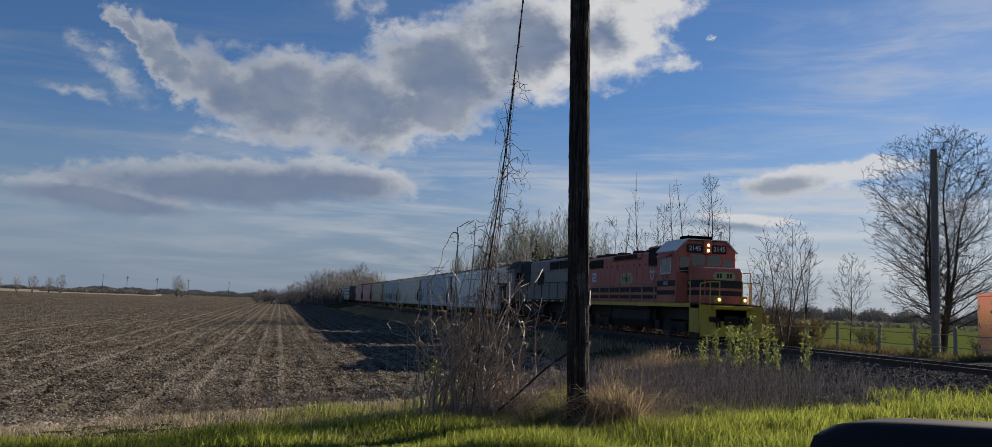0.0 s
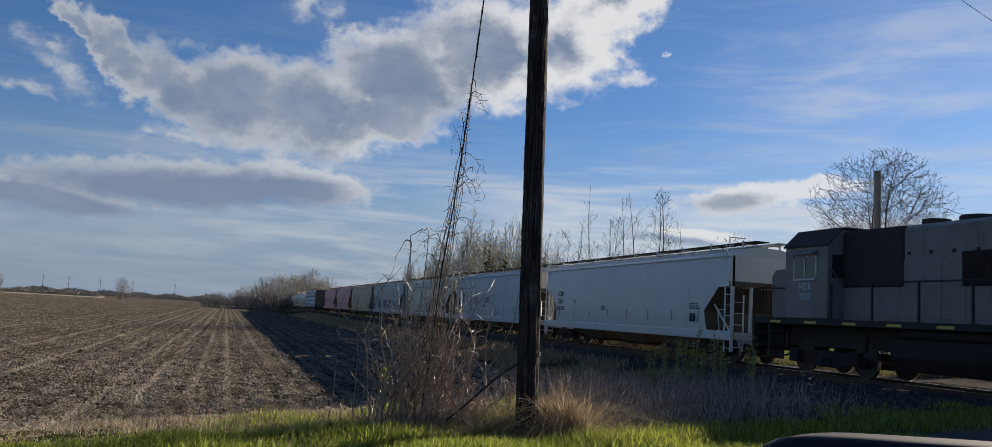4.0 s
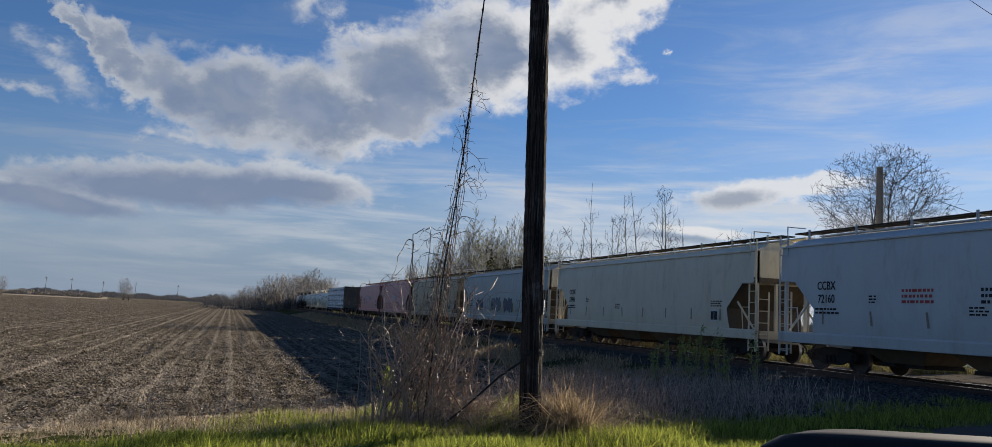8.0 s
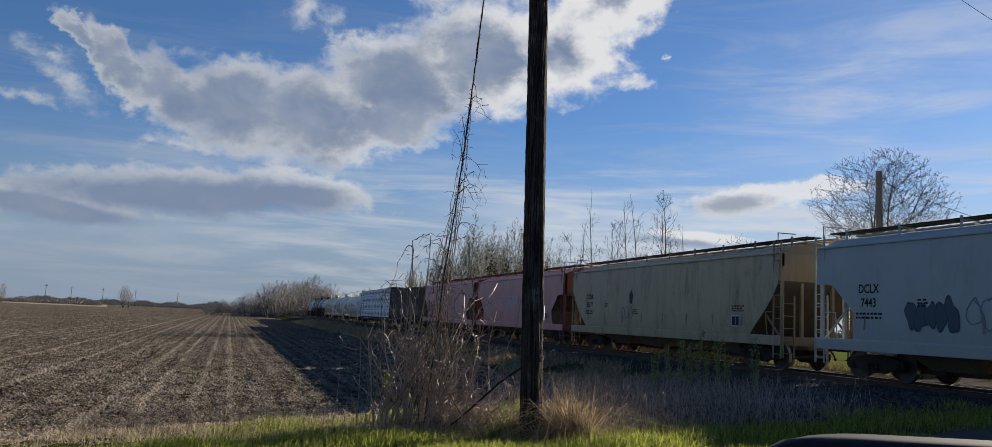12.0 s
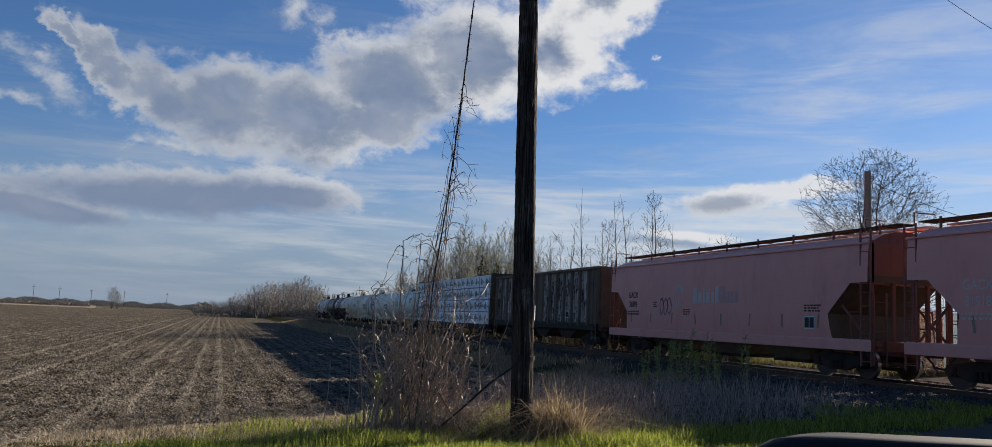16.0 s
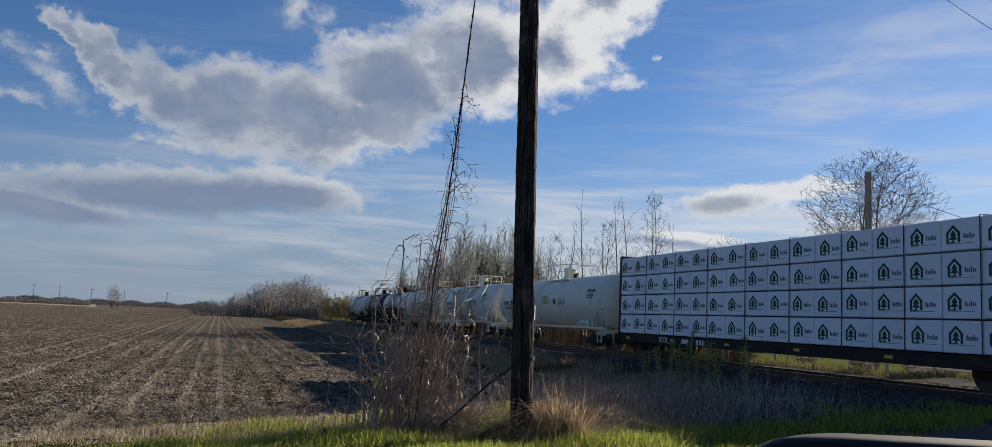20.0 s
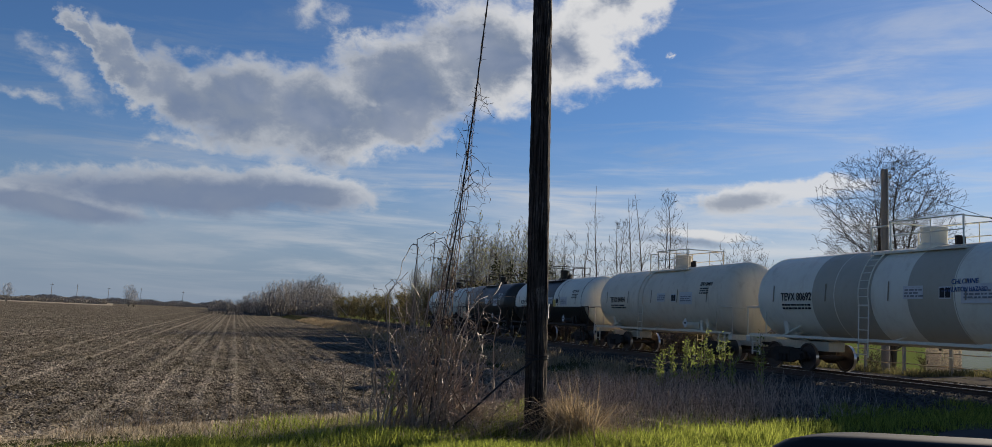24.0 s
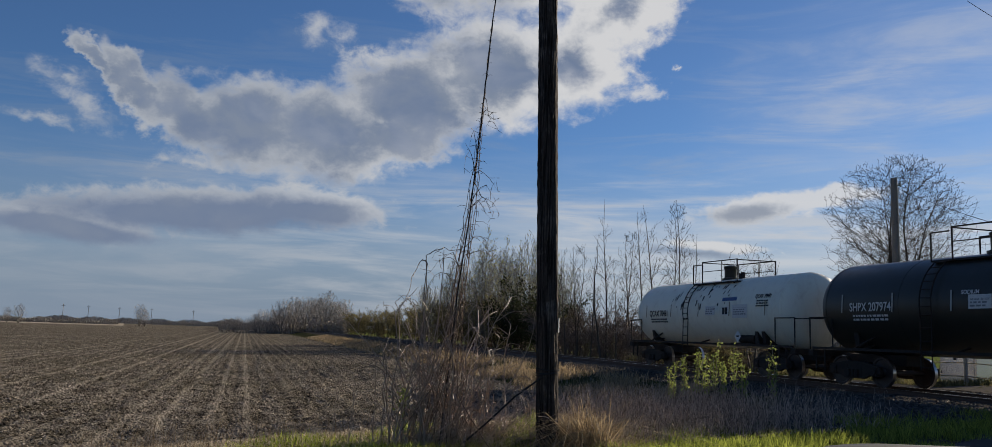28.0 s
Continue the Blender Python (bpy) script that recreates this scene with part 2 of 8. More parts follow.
# pale wheel marks along the rows: place, half width, strength
WHEEL_MARKS = [(-12.1, 0.30, 0.8), (-7.5, 0.30, 1.0), (-5.3, 0.30, 1.0), (-3.9, 0.22, 0.6), (-2.5, 0.24, 0.8), (-1.7, 0.24, 0.8), (-0.6, 0.20, 0.7), (0.2, 0.20, 0.8), (1.7, 0.18, 0.4), (3.2, 0.18, 0.4)]
SOIL = material("soil", soil_make, 0.95, spec=0.0)


def turf_make(g, b):
    p = spot(g)
    a, f = g.noise(p, 0.8, 5.0), g.noise(p, 18.0, 5.0, 0.7)
    c = g.mix(g.remap(a, 0.35, 0.65), (0.045, 0.062, 0.018), (0.10, 0.088, 0.045))
    c = g.mix(g.remap(f, 0.4, 0.7), c, (0.026, 0.022, 0.015))
    g.put(b.inputs["Base Color"], c)
    bump(g, b, f, 0.8, 0.05)


TURF = material("turf", turf_make, 0.95, spec=0.0)


def ballast_make(g, b):
    p = spot(g)
    v = g.node("ShaderNodeTexVoronoi", ins={"Vector": p, "Scale": 16.0})
    a = g.noise(p, 0.9, 5.0)
    c = g.mix(g.node("ShaderNodeSeparateColor", ins={0: v.outputs["Color"]}).outputs[0], (0.022, 0.021, 0.020), (0.105, 0.10, 0.095))
    c = g.mix(g.math("MULTIPLY", g.remap(a, 0.42, 0.7), 0.6), c, (0.10, 0.085, 0.065))
    g.put(b.inputs["Base Color"], c)
    bump(g, b, g.math("SUBTRACT", 1.0, v.outputs["Distance"]), 0.9, 0.05)


BALLAST = material("ballast", ballast_make, 0.9, spec=0.0)
GRAVEL = mottled("gravel", (0.060, 0.055, 0.050), (0.15, 0.138, 0.122), 1.2, 30.0, 0.95, relief=0.7, dist=0.03, dirt=(0.10, 0.087, 0.072), spec=0.0)
ASPHALT = mottled("asphalt", (0.040, 0.040, 0.042), (0.085, 0.083, 0.08), 0.8, 70.0, 0.85, relief=0.5, dist=0.01, dirt=(0.14, 0.13, 0.115), dirt_amt=0.4)
FAR_GRASS = mottled("far_grass", (0.080, 0.108, 0.026), (0.145, 0.175, 0.055), 0.06, 1.5, 0.95, relief=0.4, dist=0.05, dirt=(0.10, 0.10, 0.045), dirt_amt=0.3, spec=0.0)

# ---- ground: track along +Y at TRACK_X, its rail tops at height 0; a road runs off at ROAD_AZ ----
TRACK_X = 19.0
ROAD = Vector((math.sin(radians(60.0)), math.cos(radians(60.0))))


def across(x, y):
    """Distance to the left of the road's middle."""
    return -ROAD.y * x + ROAD.x * y


def ease(v, a, b):
    k = np.clip((v - a) / (b - a), 0.0, 1.0)
    return k * k * (3 - 2 * k)


def level(x, y):
    """Height of the ground, for numbers or arrays."""
    w = -ROAD.y * x + ROAD.x * y
    verge = -0.14 - 0.86 * ease(w, 8.0, 16.0)
    bank = -1.0 + 0.62 * ease(x, 11.5, 15.6) + 0.14 * ease(x, 15.6, 16.8) - 0.16 * ease(x, 21.0, 22.6)
    bank = np.where(x < 11.5, -1.0, bank)
    return np.maximum(verge, bank)


def grid(xs, ys, height):
    X, Y = np.meshgrid(xs, ys)
    Z = height(X, Y)
    n, m = X.shape
    v = np.stack([X, Y, Z], -1).reshape(-1, 3)
    i = np.arange(n * m).reshape(n, m)
    f = np.stack([i[:-1, :-1], i[:-1, 1:], i[1:, 1:], i[1:, :-1]], -1).reshape(-1, 4)
    return v, f


def quads(name, v, f, mats, index=None, smooth=True):
    me = bpy.data.meshes.new(name)
    f = np.asarray(f)
    k = f.shape[1]
    me.vertices.add(len(v))
    me.vertices.foreach_set("co", np.asarray(v, np.float32).ravel())
    me.loops.add(f.size)
    me.loops.foreach_set("vertex_index", f.ravel().astype(np.int32))
    me.polygons.add(len(f))
    me.polygons.foreach_set("loop_start", (np.arange(len(f)) * k).astype(np.int32))
    for mt in mats if isinstance(mats, (list, tuple)) else [mats]:
        me.materials.append(mt)
    if index is not None:
        me.polygons.foreach_set("material_index", np.asarray(index, np.int32))
    me.update(calc_edges=True)
    me.polygons.foreach_set("use_smooth", np.full(len(f), smooth))
    me.validate()
    return me


def spread_axis(lo, fine_lo, fine_hi, hi, step, grow=1.12):
    out = list(np.arange(fine_lo, fine_hi, step))
    s, a = step, fine_lo
    while a > lo:
        s *= grow
        a -= s
        out.insert(0, a)
    s, a = step, out[-1]
    while a < hi:
        s *= grow
        a += s
        out.append(a)
    return np.array(out)


def field_height(X, Y):
    rng = np.random.RandomState(3)
    z = level(X, Y)
    w = across(X, Y)
    soil = ease(w, 9.0, 11.5) * (1 - ease(X, 10.5, 13.0)) * (1 - ease(np.hypot(X, Y), 50.0, 90.0))
    z = z + soil * (0.014 * np.sin(2 * np.pi * X / 0.76) + 0.034 * rng.standard_normal(X.shape))
    rough = ease(w, 3.6, 5.0) * (1 - soil) * (1 - ease(np.hypot(X, Y), 35.0, 60.0))
    z = z + rough * 0.02 * rng.standard_normal(X.shape)
    far = ease(np.hypot(X, Y), 500.0, 2500.0)
    return z - 0.4 * far


def build_ground():
    xs = spread_axis(-2600, -9.0, 24.0, 2600, 0.15, 1.10)
    ys = spread_axis(-600, 5.0, 32.0, 3400, 0.15, 1.075)
    v, f = grid(xs, ys, field_height)
    c = v[f].mean(1)
    w = across(c[:, 0], c[:, 1])
    rng = np.random.RandomState(5)
    jit = rng.uniform(-0.35, 0.35, len(c))
    soil = (w + jit > 9.3) & (c[:, 0] + jit < 11.6)
    stone = (c[:, 0] > np.clip(9.6 + 0.75 * (c[:, 1] - 14.0), 9.0, 15.4) + jit) & (c[:, 0] < 22.8) & (w > 3.6)
    far = c[:, 0] > 30
    index = np.where(stone, 2, np.where(soil, 0, np.where(far, 3, 1)))
    tagged(new("ground", quads("ground", v, f, [SOIL, TURF, BALLAST, FAR_GRASS], index)), "ploughed field with grass verge and gravel track bed", "ground", kind="structure")


build_ground()

# ---- building kit ----
def part(name, bm, mat, parent=None, label="", smooth=False, bevel=0.0):
    """Links a bmesh as one mesh object under a thing or a part."""
    if bevel:
        sharp = [e for e in bm.edges if len(e.link_faces) == 2 and e.calc_face_angle(0.0) > 0.6]
        bmesh.ops.bevel(bm, geom=sharp, offset=bevel, segments=1, affect="EDGES", clamp_overlap=True)
    me = bpy.data.meshes.new(name)
    bm.to_mesh(me)
    bm.free()
    for mt in mat if isinstance(mat, (list, tuple)) else [mat]:
        me.materials.append(mt)
    if smooth:
        me.polygons.foreach_set("use_smooth", np.full(len(me.polygons), True))
        me.set_sharp_from_angle(angle=radians(38))
    ob = new(name, me)
    ob.parent = parent
    if label:
        ob["label"] = label
    return ob


def again(ob, parent, m):
    """Another object on the mesh of a part, at a place in its parent's space."""
    o = new(ob.name.split(".")[0], ob.data)
    o.parent, o.matrix_basis = parent, m
    return o


def thing(name, label, category, group=""):
    return tagged(new(name), label, category, group)


def box(bm, x0, x1, y0, y1, z0, z1, m=None):
    mm = Matrix.Translation(((x0 + x1) / 2, (y0 + y1) / 2, (z0 + z1) / 2)) @ Matrix.Diagonal((abs(x1 - x0), abs(y1 - y0), abs(z1 - z0), 1))
    return bmesh.ops.create_cube(bm, size=1.0, matrix=m @ mm if m else mm)["verts"]


def rod(bm, a, b, r, n=6, r2=None):
    a, b = Vector(a), Vector(b)
    d = b - a
    m = Matrix.Translation((a + b) / 2) @ d.to_track_quat("Z", "Y").to_matrix().to_4x4()
    return bmesh.ops.create_cone(bm, cap_ends=True, segments=n, radius1=r, radius2=r if r2 is None else r2, depth=d.length, matrix=m)["verts"]


def pipe(bm, pts, r, n=6):
    """One bent tube through the points."""
    pts = [Vector(p) for p in pts]
    loops = []
    ref = None
    for i, p in enumerate(pts):
        a = (p - pts[i - 1]).normalized() if i else (pts[1] - p).normalized()
        b = (pts[i + 1] - p).normalized() if i < len(pts) - 1 else a
        d = (a + b).normalized() if (a + b).length > 1e-4 else a
        if ref is None:
            ref = d.orthogonal().normalized()
        u = (ref - d * ref.dot(d)).normalized()
        ref = u
        w = d.cross(u)
        k = r / max(0.5, math.sqrt((1 + a.dot(b)) / 2)) if i else r
        loops.append([bm.verts.new(p + (u * math.cos(2 * math.pi * j / n) + w * math.sin(2 * math.pi * j / n)) * k) for j in range(n)])
    for p, q in zip(loops, loops[1:]):
        for j in range(n):
            bm.faces.new((p[j], p[(j + 1) % n], q[(j + 1) % n], q[j]))
    bm.faces.new(loops[0][::-1]), bm.faces.new(loops[-1])


def prism(bm, poly, a, b, axis="y"):
    """A polygon in the plane across the axis, drawn out from a to b. Points: (x, z) for y, (y, z) for x, (x, y) for z."""
    put = {"y": lambda p, k: (p[0], k, p[1]), "x": lambda p, k: (k, p[0], p[1]), "z": lambda p, k: (p[0], p[1], k)}[axis]
    lo = [bm.verts.new(put(p, a)) for p in poly]
    hi = [bm.verts.new(put(p, b)) for p in poly]
    n = len(poly)
    bm.faces.new(lo), bm.faces.new(hi[::-1])
    for i in range(n):
        bm.faces.new((lo[i], hi[i], hi[(i + 1) % n], lo[(i + 1) % n]))
    bmesh.ops.recalc_face_normals(bm, faces=bm.faces)


def lathe(bm, rings, n=32, cx=0.0, cz=0.0, axis="y"):
    """Rings (place along the axis, radius), closed at both ends."""
    loops = []
    for y, r in rings:
        loop = []
        for i in range(n):
            a = 2 * math.pi * i / n
            u, w = math.sin(a) * r, math.cos(a) * r
            loop.append(bm.verts.new((cx + u, y, cz + w) if axis == "y" else (y, cx + u, cz + w) if axis == "x" else (cx + u, cz + w, y)))
        loops.append(loop)
    for p, q in zip(loops, loops[1:]):
        for i in range(n):
            bm.faces.new((p[i], p[(i + 1) % n], q[(i + 1) % n], q[i]))
    bm.faces.new(loops[0][::-1]), bm.faces.new(loops[-1])
    bmesh.ops.recalc_face_normals(bm, faces=bm.faces)


SIDE = Matrix(((0, 0, -1, 0), (-1, 0, 0, 0), (0, 1, 0, 0), (0, 0, 0, 1)))    # a sheet that faces -X and reads towards -Y
FRONT = Matrix(((1, 0, 0, 0), (0, 0, -1, 0), (0, 1, 0, 0), (0, 0, 0, 1)))    # faces -Y and reads towards +X
_letters = {}


def lettering(text, size, mat, parent, m, name="lettering", width=1.0):
    """Writing in the built-in font, centred on m."""
    key = (text, size, mat.name, width)
    if key not in _letters:
        cu = bpy.data.curves.new("lettering", "FONT")
        cu.body, cu.size, cu.extrude, cu.align_x, cu.align_y = text, size, 0.003, "CENTER", "CENTER"
        cu.offset = size * 0.012
        cu.resolution_u = 3
        ob = bpy.data.objects.new("lettering", cu)
        me = bpy.data.meshes.new_from_object(ob)
        bpy.data.objects.remove(ob)
        me.transform(Matrix.Diagonal((width, 1, 1, 1)))
        me.materials.clear()
        me.materials.append(mat)
        _letters[key] = me
    ob = new(name, _letters[key])
    ob.parent, ob.matrix_basis = parent, m
    return ob


def side_at(x, y, z, lean=0.0):
    return Matrix.Translation((x, y, z)) @ Matrix.Rotation(radians(lean), 4, "Y") @ SIDE


def marks(rects, mat, parent, m, name="marking", label=""):
    """Flat bars on a sheet: (x, y, width, height) in the sheet's own plane."""
    bm = bmesh.new()
    for x, y, w, h in rects:
        box(bm, x - w / 2, x + w / 2, y - h / 2, y + h / 2, -0.001, 0.004)
    ob = part(name, bm, mat, parent, label)
    ob.matrix_basis = m
    return ob


# paints lightened and warmed in place of light bounced off the sunlit field
WARM_BOUNCE = (1.34, 1.20, 0.98)


def paint(name, lo, hi, dirt, amt=0.5, rough=0.5, streak=1.0, spec=0.4):
    """Weathered paint: mottling, streaks that run down, rust or soot in patches, all lightened and warmed for bounced
    light.
    """
    lo, hi, dirt = [tuple(min(0.82, v * k) for v, k in zip(q, WARM_BOUNCE)) for q in (lo, hi, dirt)]

    def make(g, b):
        p = spot(g)
        a, f = g.noise(p, 0.9, 5.0, 0.6), g.noise(p, 22.0, 3.0, 0.6)
        s = g.node("ShaderNodeSeparateXYZ", ins={0: p})
        run = g.noise(g.node("ShaderNodeCombineXYZ", ins={0: g.math("MULTIPLY", s.outputs[0], 3.0), 1: g.math("MULTIPLY", s.outputs[1], 1.7), 2: g.math("MULTIPLY", s.outputs[2], 0.30)}).outputs[0], 1.0, 7.0, 0.72, 0.3)
        patch = g.noise(g.node("ShaderNodeCombineXYZ", ins={0: s.outputs[0], 1: s.outputs[1], 2: g.math("MULTIPLY", s.outputs[2], 0.45)}).outputs[0], 1.9, 6.0, 0.7, 0.4)
        low = g.math("MULTIPLY", g.remap(s.outputs[2], 2.0, 0.9), g.remap(f, 0.30, 0.75, 0.3, 1.0))
        c = g.mix(g.math("MULTIPLY_ADD", f, 0.3, g.math("MULTIPLY", a, 0.7), clamp=True), lo, hi)
        c = g.mix(g.math("MULTIPLY", g.remap(run, 0.46, 0.72), 0.55 * amt * streak), c, dirt)
        c = g.mix(g.math("MULTIPLY", low, 0.5 * amt), c, dirt)
        c = g.mix(g.math("MULTIPLY", g.remap(patch, 0.52, 0.78), amt), c, dirt)
        g.put(b.inputs["Base Color"], c)
        g.put(b.inputs["Roughness"], g.math("MULTIPLY_ADD", run, 0.3, rough - 0.12))
        bump(g, b, g.math("ADD", a, g.math("MULTIPLY", f, 0.3)), 0.12, 0.02)
    return material(name, make, rough, spec=spec)


def plain(name, col, rough=0.6, metal=0.0, spread=0.25, scale=6.0):
    return mottled(name, tuple(c * (1 - spread) for c in col), tuple(min(1, c * (1 + spread)) for c in col), scale, 60.0, rough, metal, 0.1, 0.004)

# ---- the train ----
RUST = (0.085, 0.045, 0.028)
SOOT = (0.030, 0.027, 0.025)
GREY_PAINT = paint("grey_paint", (0.36, 0.42, 0.50), (0.46, 0.52, 0.60), (0.21, 0.20, 0.18), 0.45)
WHITE_PAINT = paint("white_paint", (0.48, 0.475, 0.43), (0.59, 0.585, 0.53), (0.30, 0.25, 0.18), 0.5)
SILVER_PAINT = paint("silver_paint", (0.46, 0.52, 0.58), (0.57, 0.62, 0.67), (0.32, 0.32, 0.31), 0.3, 0.32)
BLUE_PAINT = paint("faded_blue_paint", (0.27, 0.335, 0.385), (0.37, 0.43, 0.47), (0.20, 0.185, 0.165), 0.45)
TAN_PAINT = paint("tan_paint", (0.34, 0.30, 0.215), (0.45, 0.395, 0.29), (0.15, 0.105, 0.06), 0.85)
PINK_PAINT = paint("faded_red_paint", (0.52, 0.245, 0.25), (0.62, 0.32, 0.325), (0.37, 0.185, 0.175), 0.5)
BROWN_PAINT = paint("rusty_brown_paint", (0.075, 0.060, 0.051), (0.165, 0.134, 0.112), (0.028, 0.022, 0.019), 0.85, 0.75)


def flaking_make(g, b):
    p = spot(g)
    s = g.node("ShaderNodeSeparateXYZ", ins={0: p})
    shift = g.math("MULTIPLY", g.node("ShaderNodeObjectInfo").outputs["Random"], 40.0)
    q = g.node("ShaderNodeCombineXYZ", ins={0: shift, 1: s.outputs[1], 2: s.outputs[2]}).outputs[0]
    run = g.noise(g.node("ShaderNodeCombineXYZ", ins={0: shift, 1: g.math("MULTIPLY", s.outputs[1], 4.5), 2: g.math("MULTIPLY", s.outputs[2], 0.55)}).outputs[0], 1.0, 6.0, 0.65)
    patch = g.noise(q, 3.2, 7.0, 0.72, 0.6)
    c = g.mix(g.noise(q, 1.1, 5.0), (0.38, 0.32, 0.265), (0.58, 0.51, 0.43))
    c = g.mix(g.remap(run, 0.42, 0.60, 0.0, 0.9), c, (0.115, 0.085, 0.066))
    c = g.mix(g.remap(g.math("MULTIPLY_ADD", run, 0.6, patch), 0.74, 0.92), c, (0.035, 0.022, 0.017))
    g.put(b.inputs["Base Color"], c)
    bump(g, b, patch, 0.4, 0.01)


PALE_PANEL = material("flaking_pale_paint", flaking_make, 0.8, spec=0.2)
EMBLEM_YELLOW = plain("emblem_yellow", (0.50, 0.43, 0.17), 0.6)
DULL_YELLOW = paint("dull_yellow_paint", (0.24, 0.20, 0.10), (0.36, 0.30, 0.17), (0.10, 0.08, 0.05), 0.5, 0.6)
ORANGE_PAINT = paint("orange_paint", (0.37, 0.105, 0.085), (0.48, 0.165, 0.13), (0.13, 0.040, 0.032), 0.65, 0.55)
BLACK_PAINT = paint("black_paint", (0.016, 0.016, 0.017), (0.036, 0.035, 0.035), (0.06, 0.052, 0.045), 0.5, 0.75)
DARK_GREY_PAINT = paint("dark_grey_paint", (0.125, 0.125, 0.133), (0.23, 0.228, 0.235), (0.040, 0.036, 0.033), 0.7, 0.5)
YELLOW_PAINT = paint("yellow_paint", (0.40, 0.29, 0.030), (0.52, 0.39, 0.05), (0.16, 0.115, 0.03), 0.55, 0.5)
TANK_WHITE = paint("tank_white", (0.55, 0.565, 0.57), (0.68, 0.685, 0.68), (0.34, 0.31, 0.265), 0.5, 0.42)
TANK_CREAM = paint("tank_cream", (0.49, 0.485, 0.45), (0.60, 0.59, 0.545), (0.32, 0.27, 0.20), 0.6, 0.45)
TANK_BAND = paint("tank_band", (0.29, 0.30, 0.285), (0.37, 0.38, 0.355), (0.25, 0.23, 0.20), 0.4, 0.5)
TANK_BLACK = paint("tank_black", (0.012, 0.014, 0.014), (0.024, 0.027, 0.026), (0.034, 0.032, 0.029), 0.35, 0.35)
# brown grime, darkened further for the shadow inside the end openings
SHADED_GRIME = paint("grimy_end_sheet", (0.050, 0.043, 0.037), (0.105, 0.090, 0.076), (0.030, 0.022, 0.017), 0.8, 0.7)
# one brown for the bays of every hopper, darker than the bodies
BAY_PAINT = paint("dusty_bay_paint", (0.11, 0.095, 0.078), (0.20, 0.172, 0.14), (0.05, 0.038, 0.028), 0.7, 0.7)
# darker copies of the red and tan paint, to subdue the sunlit car ends
PINK_END = paint("grimy_red_end_paint", (0.135, 0.055, 0.050), (0.21, 0.09, 0.082), (0.06, 0.035, 0.030), 0.8, 0.7)
TAN_END = paint("grimy_tan_end_paint", (0.19, 0.165, 0.125), (0.29, 0.25, 0.19), (0.08, 0.058, 0.040), 0.8, 0.7)
STEEL_DARK = mottled("grimy_steel", (0.010, 0.009, 0.008), (0.036, 0.029, 0.024), 4.0, 45.0, 0.75, 0.0, 0.4, 0.006, dirt=RUST, dirt_amt=0.5)
WHEEL_STEEL = mottled("wheel_steel", (0.055, 0.045, 0.040), (0.11, 0.09, 0.08), 5.0, 50.0, 0.55, 0.6, 0.2, 0.004, dirt=RUST)
TREAD = mottled("worn_tread", (0.45, 0.44, 0.43), (0.6, 0.59, 0.58), 8.0, 60.0, 0.28, 1.0, 0.05, 0.002)
GLASS_DARK = material("cab_glass", lambda g, b: g.put(b.inputs["Base Color"], (0.02, 0.025, 0.03, 1)), 0.06, 0.0, 0.8)
INK_BLACK = plain("black_lettering", (0.015, 0.015, 0.018), 0.6)
INK_WHITE = plain("white_lettering", (0.62, 0.62, 0.60), 0.6)
INK_FADED = plain("faded_white_lettering", (0.60, 0.50, 0.46), 0.7)
INK_RED = plain("red_lettering", (0.42, 0.07, 0.05), 0.6)
INK_BLUE = plain("blue_lettering", (0.05, 0.10, 0.24), 0.6)
INK_GREEN = plain("green_lettering", (0.012, 0.075, 0.050), 0.6)
INK_GREEN_FADED = plain("faded_green_lettering", (0.10, 0.16, 0.15), 0.6)
INK_GREY = plain("grey_lettering", (0.22, 0.23, 0.24), 0.6)
REFLECTOR = plain("yellow_reflector", (0.55, 0.42, 0.10), 0.4)
PALE_REFLECTOR = plain("pale_reflector", (0.40, 0.38, 0.33), 0.5)
DULL_REFLECTOR = plain("dull_reflector", (0.27, 0.22, 0.15), 0.5)
SPRAY_DARK = plain("dark_spray_paint", (0.05, 0.07, 0.095), 0.6)
SPRAY_MID = plain("grey_blue_spray_paint", (0.16, 0.185, 0.20), 0.6)
SPRAY_NAVY = plain("navy_spray_paint", (0.075, 0.095, 0.125), 0.6)
SPRAY_YELLOW = plain("yellow_spray_paint", (0.50, 0.42, 0.16), 0.6)


def glow(name, col, strength):
    def make(g, b):
        g.put(b.inputs["Emission Color"], (*col, 1)), g.put(b.inputs["Emission Strength"], strength)
    return material(name, make, 0.3)


LAMP = glow("lit_headlight", (1.0, 0.50, 0.20), 1.7)
_proto = {}
WHEELSETS = []


